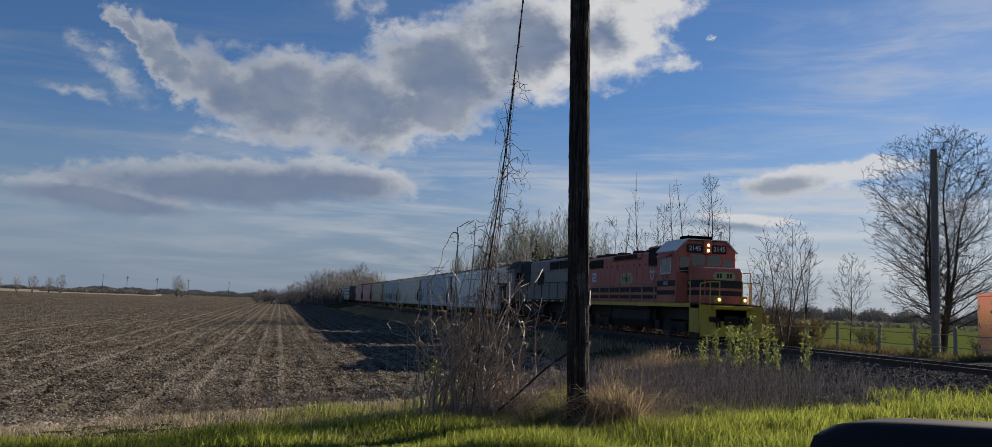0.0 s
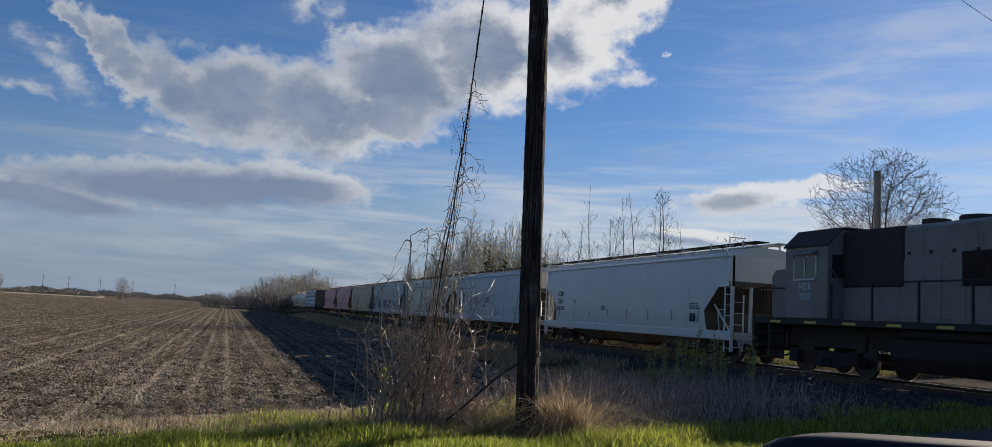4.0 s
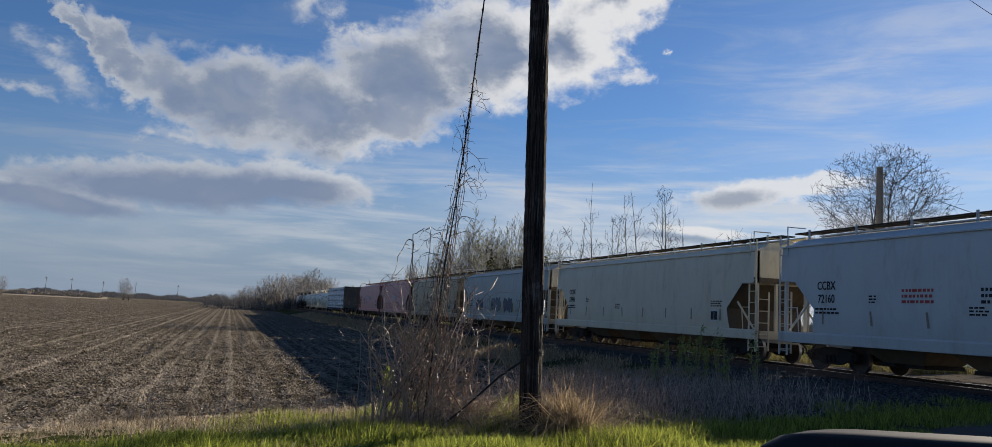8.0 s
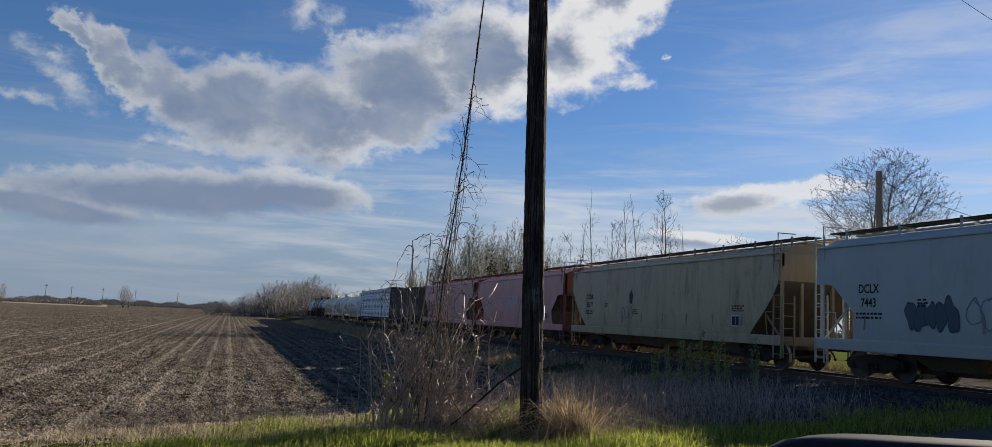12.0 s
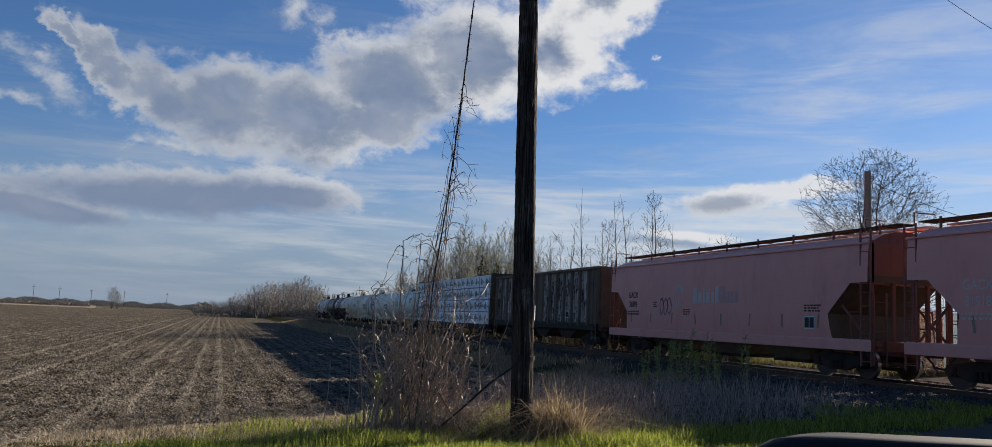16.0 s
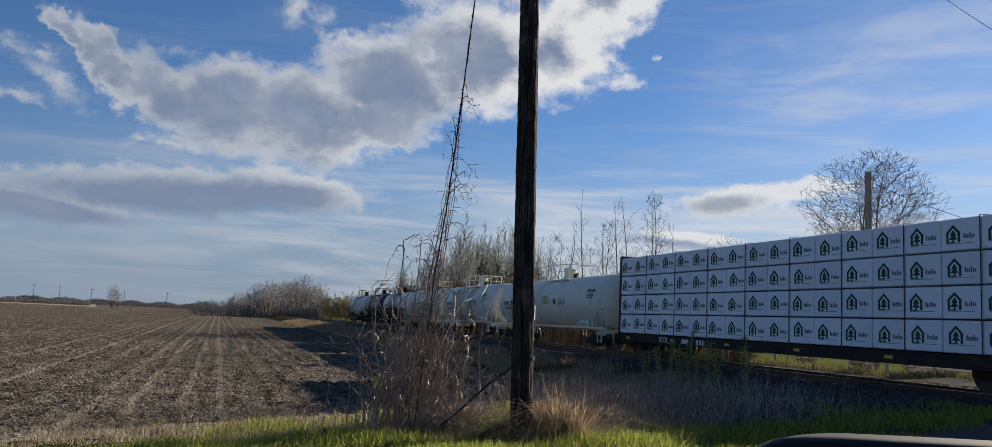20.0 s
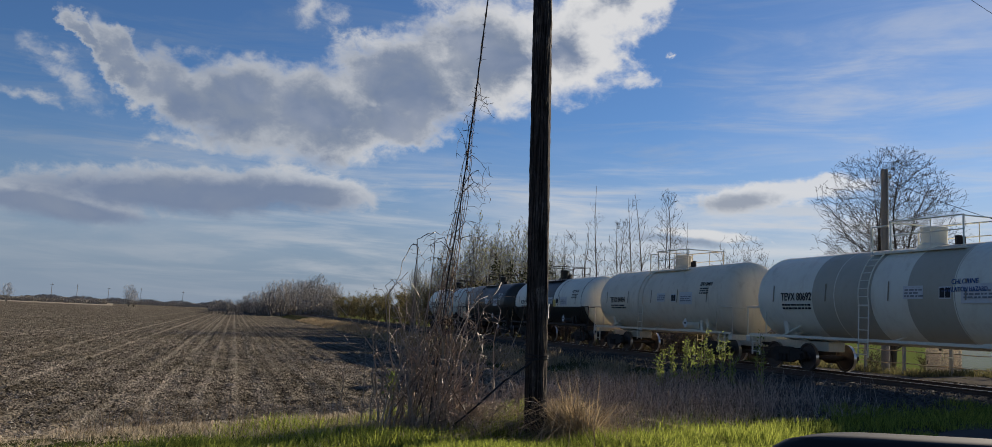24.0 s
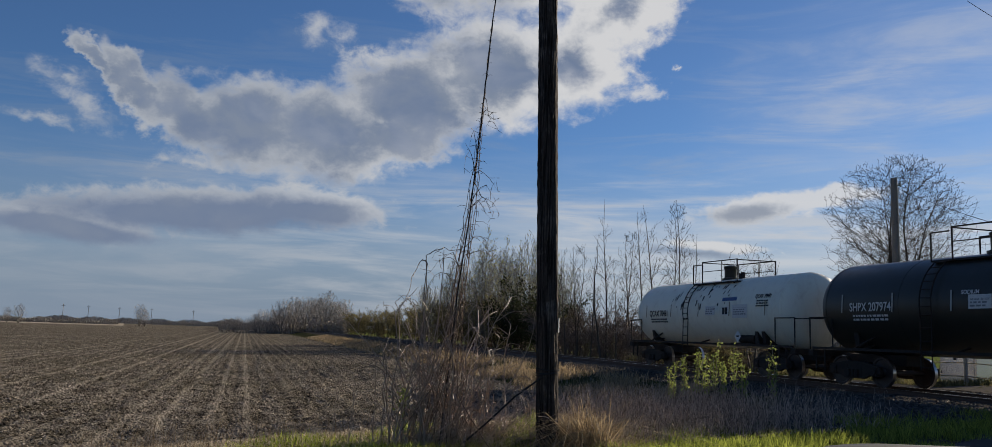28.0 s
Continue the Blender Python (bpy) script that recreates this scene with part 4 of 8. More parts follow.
def chip_car(y0, y1):
    """A tall ribbed open car, brown and flaking."""
    rng = random.Random(31)
    h = (y1 - y0) / 2
    car = thing("ribbed_hopper_car", "rusty brown ribbed freight car with flaking pale panels", "freight car", "cars of the freight train")
    bm = bmesh.new()
    prism(bm, [(-1.46, 1.18), (1.46, 1.18), (1.46, 4.02), (1.38, 4.02), (1.38, 1.5), (-1.38, 1.5), (-1.38, 4.02), (-1.46, 4.02)], -h, h)
    for e in (-1, 1):
        box(bm, -1.40, 1.40, e * h - 0.06, e * h + 0.06, 1.2, 4.0)
    part("body", bm, BROWN_PAINT, car)
    bm = bmesh.new()
    for s in (-1, 1):
        box(bm, s * 1.52 - 0.10, s * 1.52 + 0.08, -h - 0.05, h + 0.05, 3.98, 4.12)
    for e in (-1, 1):
        box(bm, -1.5, 1.5, e * h - 0.08, e * h + 0.08, 3.98, 4.12)
    part("top_chord", bm, BROWN_PAINT, car, bevel=0.015)
    bm = bmesh.new()
    for s in (-1, 1):
        box(bm, s * 1.50 - 0.08, s * 1.50 + 0.08, -h, h, 0.98, 1.30)
    part("side_sill", bm, STEEL_DARK, car, bevel=0.015)
    n = 15
    ys = [-h + 0.12 + k * (2 * h - 0.24) / n for k in range(n + 1)]
    bm = bmesh.new()
    prism(bm, [(-1.46, -0.09), (-1.59, -0.055), (-1.59, 0.055), (-1.46, 0.09)], 1.2, 4.0, "z")
    rib = part("side_rib", bm, BROWN_PAINT, car)
    rib.matrix_basis = Matrix.Translation((0, ys[0], 0))
    for y in ys[1:]:
        again(rib, car, Matrix.Translation((0, y, 0)))
    for y in ys:
        again(rib, car, Matrix.Translation((0, y, 0)) @ Matrix.Diagonal((-1, -1, 1, 1)))
    bm = bmesh.new()
    box(bm, -0.005, 0.005, -0.44, 0.44, 1.36, 3.94)
    panel = None
    for k in range(n):
        y = (ys[k] + ys[k + 1]) / 2
        if k not in (0, 7, 10):
            if panel is None:
                panel = part("flaking_panel", bm, PALE_PANEL, car, "side sheet with flaking pale paint")
                panel.matrix_basis = Matrix.Translation((-1.468, y, 0))
            else:
                again(panel, car, Matrix.Translation((-1.468, y, 0)))
    for text, y, z in (("PL", 5.68, 2.32), ("UX", 4.86, 2.32), ("27", 5.68, 1.96), ("148", 4.86, 1.96)):
        marks([(0, 0, 0.55, 0.34)], INK_FADED, car, side_at(-1.476, y, z), "lettering_patch", "pale patch under the lettering")
        lettering(text, 0.33, INK_BLACK, car, side_at(-1.481, y, z))
    for k in range(5):
        scribble(car, 2.4 + rng.uniform(-0.35, 0.35), 1.72 + rng.uniform(-0.15, 0.15), 1.1, 0.8, INK_FADED, rng, x=-1.482, r=0.014, loops=2)
    for y, z, w in ((-h + 4.9, 3.35, 0.5), (-h + 3.7, 3.35, 0.5), (-h + 4.0, 2.75, 0.4), (-h + 4.9, 2.75, 0.4), (-h + 9.0, 2.8, 0.4)):
        marks([(-w * 0.3, 0, w * 0.22, 0.5), (w * 0.3, 0, w * 0.22, 0.5), (0, 0.0, w * 0.5, 0.12)], SOOT_STAIN, car, side_at(-1.476, y, z), "faded_name_bars")
    label_panel(car, side_at(-1.478, -h + 3.9, 1.75), 0.36, 0.36)
    scribble(car, h - 7.0, 1.75, 1.0, 0.7, INK_FADED, rng, x=-1.55)
    for e in (-1, 1):
        ye = e * h
        bm = bmesh.new()
        for z in (1.7, 2.3, 2.9, 3.5):
            box(bm, -1.42, 1.42, ye + e * 0.05 - 0.05, ye + e * 0.05 + 0.05, z - 0.06, z + 0.06)
        part("end_rib", bm, BROWN_PAINT, car)
        bm = bmesh.new()
        box(bm, -1.5, 1.5, min(ye, ye + e * 0.45), max(ye, ye + e * 0.45), 0.95, 1.15)
        box(bm, -0.28, 0.28, ye - e * 2.0, ye + e * 0.4, 0.70, 1.10)
        part("end_sill", bm, STEEL_DARK, car, bevel=0.015)
        ladder(car, -1.585, ye - e * 0.26, 0.38, 0.5, 3.9, BROWN_PAINT)
        ladder(car, -1.15, ye + e * 0.18, 0.42, 0.9, 3.9, BROWN_PAINT, along="x")
        coupler(car, ye + e * 0.45, e)
        truck(car, e * (h - 1.7))
    for k in range(3):
        bm = bmesh.new()
        yc = -h + 4.4 + k * (2 * h - 8.8) / 2
        prism(bm, [(yc - 1.7, 1.2), (yc + 1.7, 1.2), (yc + 0.5, 0.5), (yc - 0.5, 0.5)], -1.25, 1.25, "x")
        part("hopper_bay", bm, STEEL_DARK, car)
    return car, (y0 + y1) / 2


TRAIN.append(chip_car(203.4, 219.3))


def lumber_car(y0, y1):
    """A centre-beam flat car with wrapped lumber in four tiers."""
    h = (y1 - y0) / 2
    car = thing("centerbeam_flat_car", "dark centre-beam flat car loaded with wrapped lumber", "flat car", "cars of the freight train")
    bm = bmesh.new()
    box(bm, -1.40, 1.40, -h - 0.3, h + 0.3, 0.80, 0.93)
    for s in (-1, 1):
        prism(bm, [(s * 1.22, 0.58), (s * 1.40, 0.58), (s * 1.42, 0.93), (s * 1.22, 0.93)], -h - 0.3, h + 0.3)
    box(bm, -0.35, 0.35, -h - 0.3, h + 0.3, 0.55, 0.80)
    part("deck", bm, STEEL_DARK, car, bevel=0.012)
    for e in (-1, 1):
        bm = bmesh.new()
        prism(bm, [(-1.36, 0.93), (1.36, 0.93), (1.30, 4.5), (-1.30, 4.5)], e * (h + 0.02), e * (h + 0.16))
        wall = part("bulkhead", bm, BULKHEAD_GREEN, car, bevel=0.01)
        for x in (-1.25, -0.6, 0.0, 0.6, 1.25):
            bm = bmesh.new()
            box(bm, x - 0.05, x + 0.05, e * (h + 0.162), e * (h + 0.26), 0.93, 4.48)
            part("rib", bm, BULKHEAD_GREEN, wall)
    bm = bmesh.new()
    box(bm, -0.12, 0.12, -h, h, 0.93, 1.25)
    box(bm, -0.30, 0.30, -h, h, 4.36, 4.50)
    part("centre_beam", bm, BULKHEAD_GREEN, car)
    cols, tiers = 18, 4
    w, t = 2 * h / cols, (4.42 - 0.97) / tiers
    bm = bmesh.new()
    box(bm, -0.56, 0.56, -w / 2 + 0.012, w / 2 - 0.012, 0.0, t - 0.045)
    bundle = part("lumber_pack", bm, WRAP, car, "white-wrapped lumber bundle", bevel=0.025)
    # printed emblem, a peaked house frame with a fir in it, and a name in bars beside it
    icon = bmesh.new()
    for x, y, ww, hh in ((-0.21, -0.13, 0.085, 0.30), (0.21, -0.13, 0.085, 0.30), (0, -0.17, 0.06, 0.22)):
        box(icon, x - ww / 2, x + ww / 2, y - hh / 2, y + hh / 2, 0, 0.004)
    prism(icon, [(-0.29, 0.0), (0, 0.27), (0.29, 0.0), (0.17, 0.0), (0, 0.165), (-0.17, 0.0)], 0, 0.004, "z")
    prism(icon, [(-0.13, -0.07), (0, 0.11), (0.13, -0.07)], 0, 0.005, "z")
    prism(icon, [(-0.16, -0.19), (0, -0.02), (0.16, -0.19)], 0, 0.005, "z")
    prints = [(part("printed_emblem", icon, INK_GREEN, bundle, "green printed emblem"), -0.18)]
    bm = bmesh.new()
    for k in range(6):
        box(bm, 0.16 + 0.07 * k, 0.205 + 0.07 * k, -0.17, -0.06 + (0.05 if k in (0, 3) else 0), 0, 0.004)
    box(bm, -0.45, 0.52, -0.325, -0.31, 0, 0.003)
    box(bm, -0.46, -0.14, -0.30, -0.255, 0, 0.003)
    prints.append((tagged(part("fine_print", bm, INK_GREEN_FADED, bundle), kind="stuff"), 0.0))
    first = True
    rng = random.Random(4)
    for i in range(cols):
        for j in range(tiers):
            for s in (-1, 1):
                m = Matrix.Translation((s * 0.78 + rng.uniform(-0.012, 0.012), -h + w * (i + 0.5), 0.97 + t * j))
                if first:
                    ob, first = bundle, False
                    ob.matrix_basis = m
                else:
                    ob = again(bundle, car, m)
                    ob["label"] = "white-wrapped lumber bundle"
                if s < 0:
                    dz = t * 0.52 + rng.uniform(-0.03, 0.03)
                    yy = rng.uniform(-0.04, 0.04)
                    for piece, c in prints:
                        place = side_at(-0.562, yy - c, dz) @ Matrix.Diagonal((0.84, 0.84, 1, 1))
                        if ob is bundle:
                            piece.matrix_basis = place
                        else:
                            o = again(piece, ob, place)
                            if piece.name.startswith("fine"):
                                tagged(o, kind="stuff")
    for i in range(0, cols + 1, 2):
        for s in (-1, 1):
            bm = bmesh.new()
            y = -h + w * min(max(i, 0.06), cols - 0.06)
            pipe(bm, [(s * 1.36, y, 0.9), (s * 1.365, y, 4.40), (s * 0.3, y, 4.47)], 0.012, 4)
            part("strap", bm, STEEL_DARK, car)
    for e in (-1, 1):
        truck(car, e * (h - 1.9))
        coupler(car, e * (h + 0.3), e)
        ladder(car, -1.45, e * (h + 0.05), 0.36, 0.35, 0.9, STEEL_DARK, rungs=2)
    lettering("BCOL", 0.30, INK_WHITE, car, side_at(-1.43, h - 4.2, 0.765), width=0.95)
    marks([(0, 0, 0.5, 0.17)], INK_WHITE, car, side_at(-1.428, h - 5.9, 0.76), "patch")
    marks([(0, 0, 0.14, 0.2), (0.2, 0, 0.12, 0.2), (0.4, 0, 0.12, 0.2)], INK_WHITE, car, side_at(-1.428, h - 6.8, 0.76), "number_bars")
    for k in range(6):
        marks([(0, 0, 0.30, 0.09)], REFLECTOR, car, side_at(-1.428, -h + 1.5 + k * 3.9, 0.76), "reflector")
    return car, (y0 + y1) / 2


BULKHEAD_GREEN = paint("dark_green_paint", (0.014, 0.018, 0.016), (0.026, 0.032, 0.029), (0.035, 0.030, 0.026), 0.5)
WRAP = mottled("plastic_wrap", (0.76, 0.78, 0.80), (0.86, 0.87, 0.88), 2.2, 9.0, 0.38, 0.0, 0.35, 0.03, spread=0.12)
TRAIN.append(lumber_car(221.4, 243.4))


def tank_car(y0, y1, dome, r, mats, bands, label, marking, seed, ink, rail_mat, lower=None, dark_dome=False):
    """A tank car: shell from y0 to y1, its dome at dome; bands: (from, to, material) of painted rings."""
    rng = random.Random(seed)
    h, mid = (y1 - y0) / 2, (y0 + y1) / 2
    zc = 0.98 + r
    car = thing("tank_car", label, "tank car", "cars of the freight train")
    bm = bmesh.new()
    cap = 0.52 * r
    rings = [(-h + cap * (1 - math.cos(a)), max(0.002, r * math.sin(a) ** 0.86)) for a in [0.02] + [k * math.pi / 2 / 9 for k in range(1, 10)]]
    rings = rings + [(-y, q) for y, q in reversed(rings)]
    lathe(bm, rings, 48, 0, zc)
    part("tank", bm, mats, car, smooth=True)
    for a, b, mt in bands:
        bm = bmesh.new()
        lathe(bm, [(a - mid, r - 0.05), (a - mid, r + 0.004), (b - mid, r + 0.004), (b - mid, r - 0.05)], 48, 0, zc)
        part("painted_band", bm, mt, car, smooth=True)
    if lower:
        bm = bmesh.new()
        n, y = 18, h - cap * 0.4
        ring = []
        for k in range(n + 1):
            a = math.pi * (0.5 + k / n)
            aa = math.pi * 1.0 + (k / n - 0.5) * math.pi * 0.86
            ring.append((math.sin(aa) * (r + 0.006), zc + math.cos(aa) * (r + 0.006)))
        for p, q in zip(ring, ring[1:]):
            bm.faces.new([bm.verts.new(v) for v in ((p[0], -y, p[1]), (p[0], y, p[1]), (q[0], y, q[1]), (q[0], -y, q[1]))])
        bmesh.ops.remove_doubles(bm, verts=bm.verts, dist=0.001)
        part("painted_underside", bm, lower, car, smooth=True)
    for yy in (-h + cap, -h / 3, h / 3, h - cap):
        bm = bmesh.new()
        lathe(bm, [(yy - 0.02, r - 0.02), (yy - 0.015, r + 0.006), (yy + 0.015, r + 0.006), (yy + 0.02, r - 0.02)], 48, 0, zc)
        part("weld_seam", bm, mats if not bands else rail_mat if lower else mats, car, smooth=True)
    # stub sills, saddles, side rails
    for e in (-1, 1):
        bm = bmesh.new()
        box(bm, -0.32, 0.32, e * (h + 0.15), e * (h - 2.9), 0.66, 0.98)
        for s in (-1, 1):
            prism(bm, [(s * 0.2, 0.9), (s * 1.15, 1.18), (s * 1.22, 1.62), (s * 0.95, 1.35)], e * (h - 1.95), e * (h - 1.75))
        box(bm, -1.38, 1.38, e * (h + 0.20), e * (h - 0.05), 0.86, 1.06)
        part("stub_sill", bm, rail_mat, car, bevel=0.012)
        for s in (-1, 1):
            bm = bmesh.new()
            pipe(bm, [(s * 1.34, e * (h + 0.15), 1.06), (s * 1.34, e * (h + 0.15), 2.08), (s * 1.34, e * (h - 0.95), 2.08), (s * 1.34, e * (h - 0.95), 1.12)], 0.02)
            part("corner_railing", bm, rail_mat, car)
            bm = bmesh.new()
            rod(bm, (s * 1.34, e * (h - 1.85), 1.1), (s * 1.06, e * (h - 2.5), 1.5), 0.035, 5)
            part("brace", bm, rail_mat, car)
        bm = bmesh.new()
        pipe(bm, [(-1.34, e * (h + 0.15), 2.05), (0, e * (h + 0.30), 2.1), (1.34, e * (h + 0.15), 2.05)], 0.018)
        part("end_railing", bm, rail_mat, car)
        ladder(car, -1.40, e * (h - 0.45), 0.42, 0.42, 1.05, rail_mat, rungs=2)
        coupler(car, e * (h + 0.18), e)
        truck(car, e * (h - 1.55))
    for s in (-1, 1):
        bm = bmesh.new()
        box(bm, s * 1.33 - 0.045, s * 1.33 + 0.045, -h, h, 1.07, 1.15)
        for yy in (-h + 2.2, 0.0, h - 2.2):
            rod(bm, (s * 1.33, yy, 1.1), (s * 0.75, yy, 1.28), 0.03, 5)
        part("side_rail", bm, rail_mat, car)
    # brake cylinder and valve on the near side
    bm = bmesh.new()
    rod(bm, (-0.95, -h + 2.6, 1.34), (-0.95, -h + 3.6, 1.34), 0.17, 14)
    box(bm, -1.3, -0.7, -h + 2.4, -h + 3.8, 1.08, 1.18)
    box(bm, -1.15, -0.8, -h + 2.25, -h + 2.45, 1.1, 1.75)
    part("brake_cylinder", bm, rail_mat, car, smooth=True)
    # dome, platform, railings
    yd = dome - mid
    zt = zc + r
    bm = bmesh.new()
    rr = 0.34 if not dark_dome else 0.24
    lathe(bm, [(zt - 0.12, rr + 0.10), (zt + 0.05, rr + 0.10), (zt + 0.08, rr), (zt + 0.42, rr), (zt + 0.50, rr + 0.03), (zt + 0.54, rr + 0.03), (zt + 0.58, rr * 0.8)], 22, 0, yd, axis="z")
    part("dome", bm, TANK_BLACK if dark_dome else mats, car, smooth=True)
    bm = bmesh.new()
    rod(bm, (0.1, yd - 0.75, zt - 0.05), (0.1, yd - 0.75, zt + 0.28), 0.09, 10)
    rod(bm, (-0.12, yd - 1.05, zt - 0.05), (-0.12, yd - 1.05, zt + 0.20), 0.12, 10)
    part("valve", bm, STEEL_DARK, car)
    pl = 1.85
    bm = bmesh.new()
    for s in (-1, 1):
        box(bm, s * 0.62 - 0.24, s * 0.62 + 0.24, yd - pl, yd + pl * 0.8, zt - 0.20, zt - 0.15)
        for yy in (yd - pl * 0.8, yd, yd + pl * 0.6):
            rod(bm, (s * 0.8, yy, zt - 0.18), (s * 0.55, yy, zt - 0.42), 0.025, 5)
    part("platform", bm, rail_mat, car)
    for s in (-1, 1):
        x = s * 0.86
        bm = bmesh.new()
        pipe(bm, [(x, yd - pl, zt - 0.2), (x, yd - pl, zt + 0.68), (x, yd + pl * 0.4, zt + 0.72), (x, yd + pl * 0.4, zt - 0.2)], 0.022)
        pipe(bm, [(x, yd + pl * 0.8, zt - 0.2), (x, yd + pl * 0.8, zt + 0.62), (x, yd + pl * 0.45, zt + 0.62)], 0.022)
        rod(bm, (x, yd - pl, zt + 0.30), (x, yd + pl * 0.4, zt + 0.32), 0.016, 5)
        for yy in (yd - pl * 0.4,):
            rod(bm, (x, yy, zt - 0.2), (x, yy, zt + 0.69), 0.018, 5)
        part("handrail", bm, rail_mat, car)
    for yy, z in ((yd - pl, zt + 0.66), (yd + pl * 0.4, zt + 0.70)):
        bm = bmesh.new()
        rod(bm, (-0.86, yy, z), (0.86, yy, z), 0.02, 5)
        part("cross_rail", bm, rail_mat, car)
    # ladder bent round the shell
    for s in (-1, 1):
        bm = bmesh.new()
        angles = [radians(38 + 9.0 * k) for k in range(8)]
        for d in (-0.2, 0.2):
            pts = [(s * math.sin(a) * (r + 0.10), yd + 1.1 + d, zc + math.cos(a) * (r + 0.10)) for a in angles] + [(s * (r + 0.10), yd + 1.1 + d, 0.62)]
            pipe(bm, pts, 0.02, 5)
        for a in angles:
            rod(bm, (s * math.sin(a) * (r + 0.10), yd + 0.9, zc + math.cos(a) * (r + 0.10)), (s * math.sin(a) * (r + 0.10), yd + 1.3, zc + math.cos(a) * (r + 0.10)), 0.015, 5)
        for z in (2.1, 1.75, 1.4, 1.05, 0.7):
            rod(bm, (s * (r + 0.10), yd + 0.9, z), (s * (r + 0.10), yd + 1.3, z), 0.015, 5)
        part("ladder", bm, rail_mat, car)

    def on_shell(y, deg, out=0.010):
        """A sheet on the near side, deg above the shell's middle height."""
        a = radians(deg)
        return side_at(-(r + out) * math.cos(a), y, zc + (r + out) * math.sin(a), deg)

    lettering(marking, 0.36, ink, car, on_shell(h - 2.7, -1, 0.02), width=0.84)
    data_block(car, on_shell(h - 2.7, -11), ink, rng, 2, 1.5, 0.06)
    lettering(marking, 0.22, ink, car, on_shell(-h + 1.7, 22, 0.015), width=0.8)
    data_block(car, on_shell(-h + 1.7, 15), ink, rng, 3, 0.7, 0.05)
    pale = INK_WHITE if ink is INK_WHITE else INK_GREY
    for y, d, w, hh in ((-0.9, 2, 0.7, 0.36), (-3.0, 0, 1.0, 0.5)):
        if abs(y) < h - 1.5:
            marks([(0, 0, w, hh)], INK_WHITE, car, on_shell(y, d, 0.006), "notice_plate")
            data_block(car, on_shell(y, d + 6, 0.012), INK_GREY, rng, 4, w * 0.8, 0.045)
    label_panel(car, on_shell(-2.0, 1, 0.012), 0.40, 0.32)
    for k in range(5):
        y = -h + 1.5 + k * (2 * h - 3.0) / 4
        marks([(0, 0, 0.05, 0.55)], PALE_REFLECTOR if ink is not INK_BLACK else DULL_REFLECTOR, car, on_shell(y, 4, 0.008), "reflector")
    for y in (-h + 3.2,):
        ob = marks([(0, 0, 0.30, 0.30)], INK_WHITE, car, side_at(-1.39, y, 1.42) @ Matrix.Rotation(radians(45), 4, "Z"), "placard")
        marks([(0, 0, 0.17, 0.06)], INK_BLACK, car, side_at(-1.396, y, 1.42), "placard_bar")
    return car, on_shell, h, mid, rng


def build_tanks():
    car, on, h, mid, rng = tank_car(245.0, 261.7, 252.6, 1.43, TANK_WHITE, [], "long white tank car with sprayed tag", "QCWX 73093", 41, INK_BLACK, TANK_WHITE)
    scribble(car, 1.5, 2.3, 1.0, 1.1, INK_BLACK, rng, x=-1.435, r=0.025, loops=2)
    marks([(0, 0, 0.62, 0.5)], SPRAY_YELLOW, car, on(-0.6, 5, 0.02), "yellow_patch", "yellow painted patch")
    TRAIN.append((car, mid))
    car, on, h, mid, rng = tank_car(262.9, 276.5, 269.5, 1.44, TANK_WHITE, [(270.4, 273.0, TANK_BAND), (267.4, 269.0, TANK_BAND)], "white tank car with two grey bands", "TEVX 80692", 42, INK_BLACK, TANK_WHITE)
    lettering("CHLORINE", 0.19, INK_BLUE, car, on(-h + 4.2, 12, 0.02), width=0.9)
    lettering("INHALATION HAZARD", 0.17, INK_BLUE, car, on(-h + 4.2, 4, 0.02), width=0.8)
    TRAIN.append((car, mid))
    car, on, h, mid, rng = tank_car(277.8, 290.0, 283.65, 1.44, TANK_CREAM, [], "cream-white tank car with rust stains", "TEVX 84454", 43, INK_BLACK, TANK_CREAM)
    TRAIN.append((car, mid))
    car, on, h, mid, rng = tank_car(291.2, 303.6, 297.9, 1.40, TANK_WHITE, [(296.0, 299.0, TANK_BLACK)], "white tank car with black band and underside", "ACFX 94344", 44, INK_BLACK, STEEL_DARK, lower=TANK_BLACK, dark_dome=True)
    marks([(0, 0, 0.4, 0.4)], REFLECTOR, car, on(-1.6, -4, 0.02), "yellow_notice", "yellow notice plate")
    TRAIN.append((car, mid))
    car, on, h, mid, rng = tank_car(304.8, 316.2, 310.2, 1.40, TANK_BLACK, [], "black tank car with white lettering", "SHPX 207974", 45, INK_WHITE, STEEL_DARK, dark_dome=True)
    lettering("SODIUM", 0.15, INK_WHITE, car, on(-0.6, 12, 0.02))
    lettering("HYDROXIDE SOLUTION", 0.15, INK_WHITE, car, on(-1.2, 6, 0.02), width=0.8)
    TRAIN.append((car, mid))
    car, on, h, mid, rng = tank_car(317.3, 329.5, 323.2, 1.37, TANK_WHITE, [], "white tank car with black drips on its side", "QCAX 70481", 46, INK_BLACK, STEEL_DARK, dark_dome=True)
    for k in range(34):
        y, d = rng.uniform(-2.2, 2.4), rng.uniform(8, 52)
        marks([(0, 0, rng.uniform(0.03, 0.09), rng.uniform(0.06, 0.30))], INK_BLACK, car, on(y, d, 0.005), "black_drip")
    marks([(0, 0, 1.0, 0.14)], INK_BLUE, car, on(-2.2, 20, 0.01), "blue_bar")
    TRAIN.append((car, mid))


build_tanks()


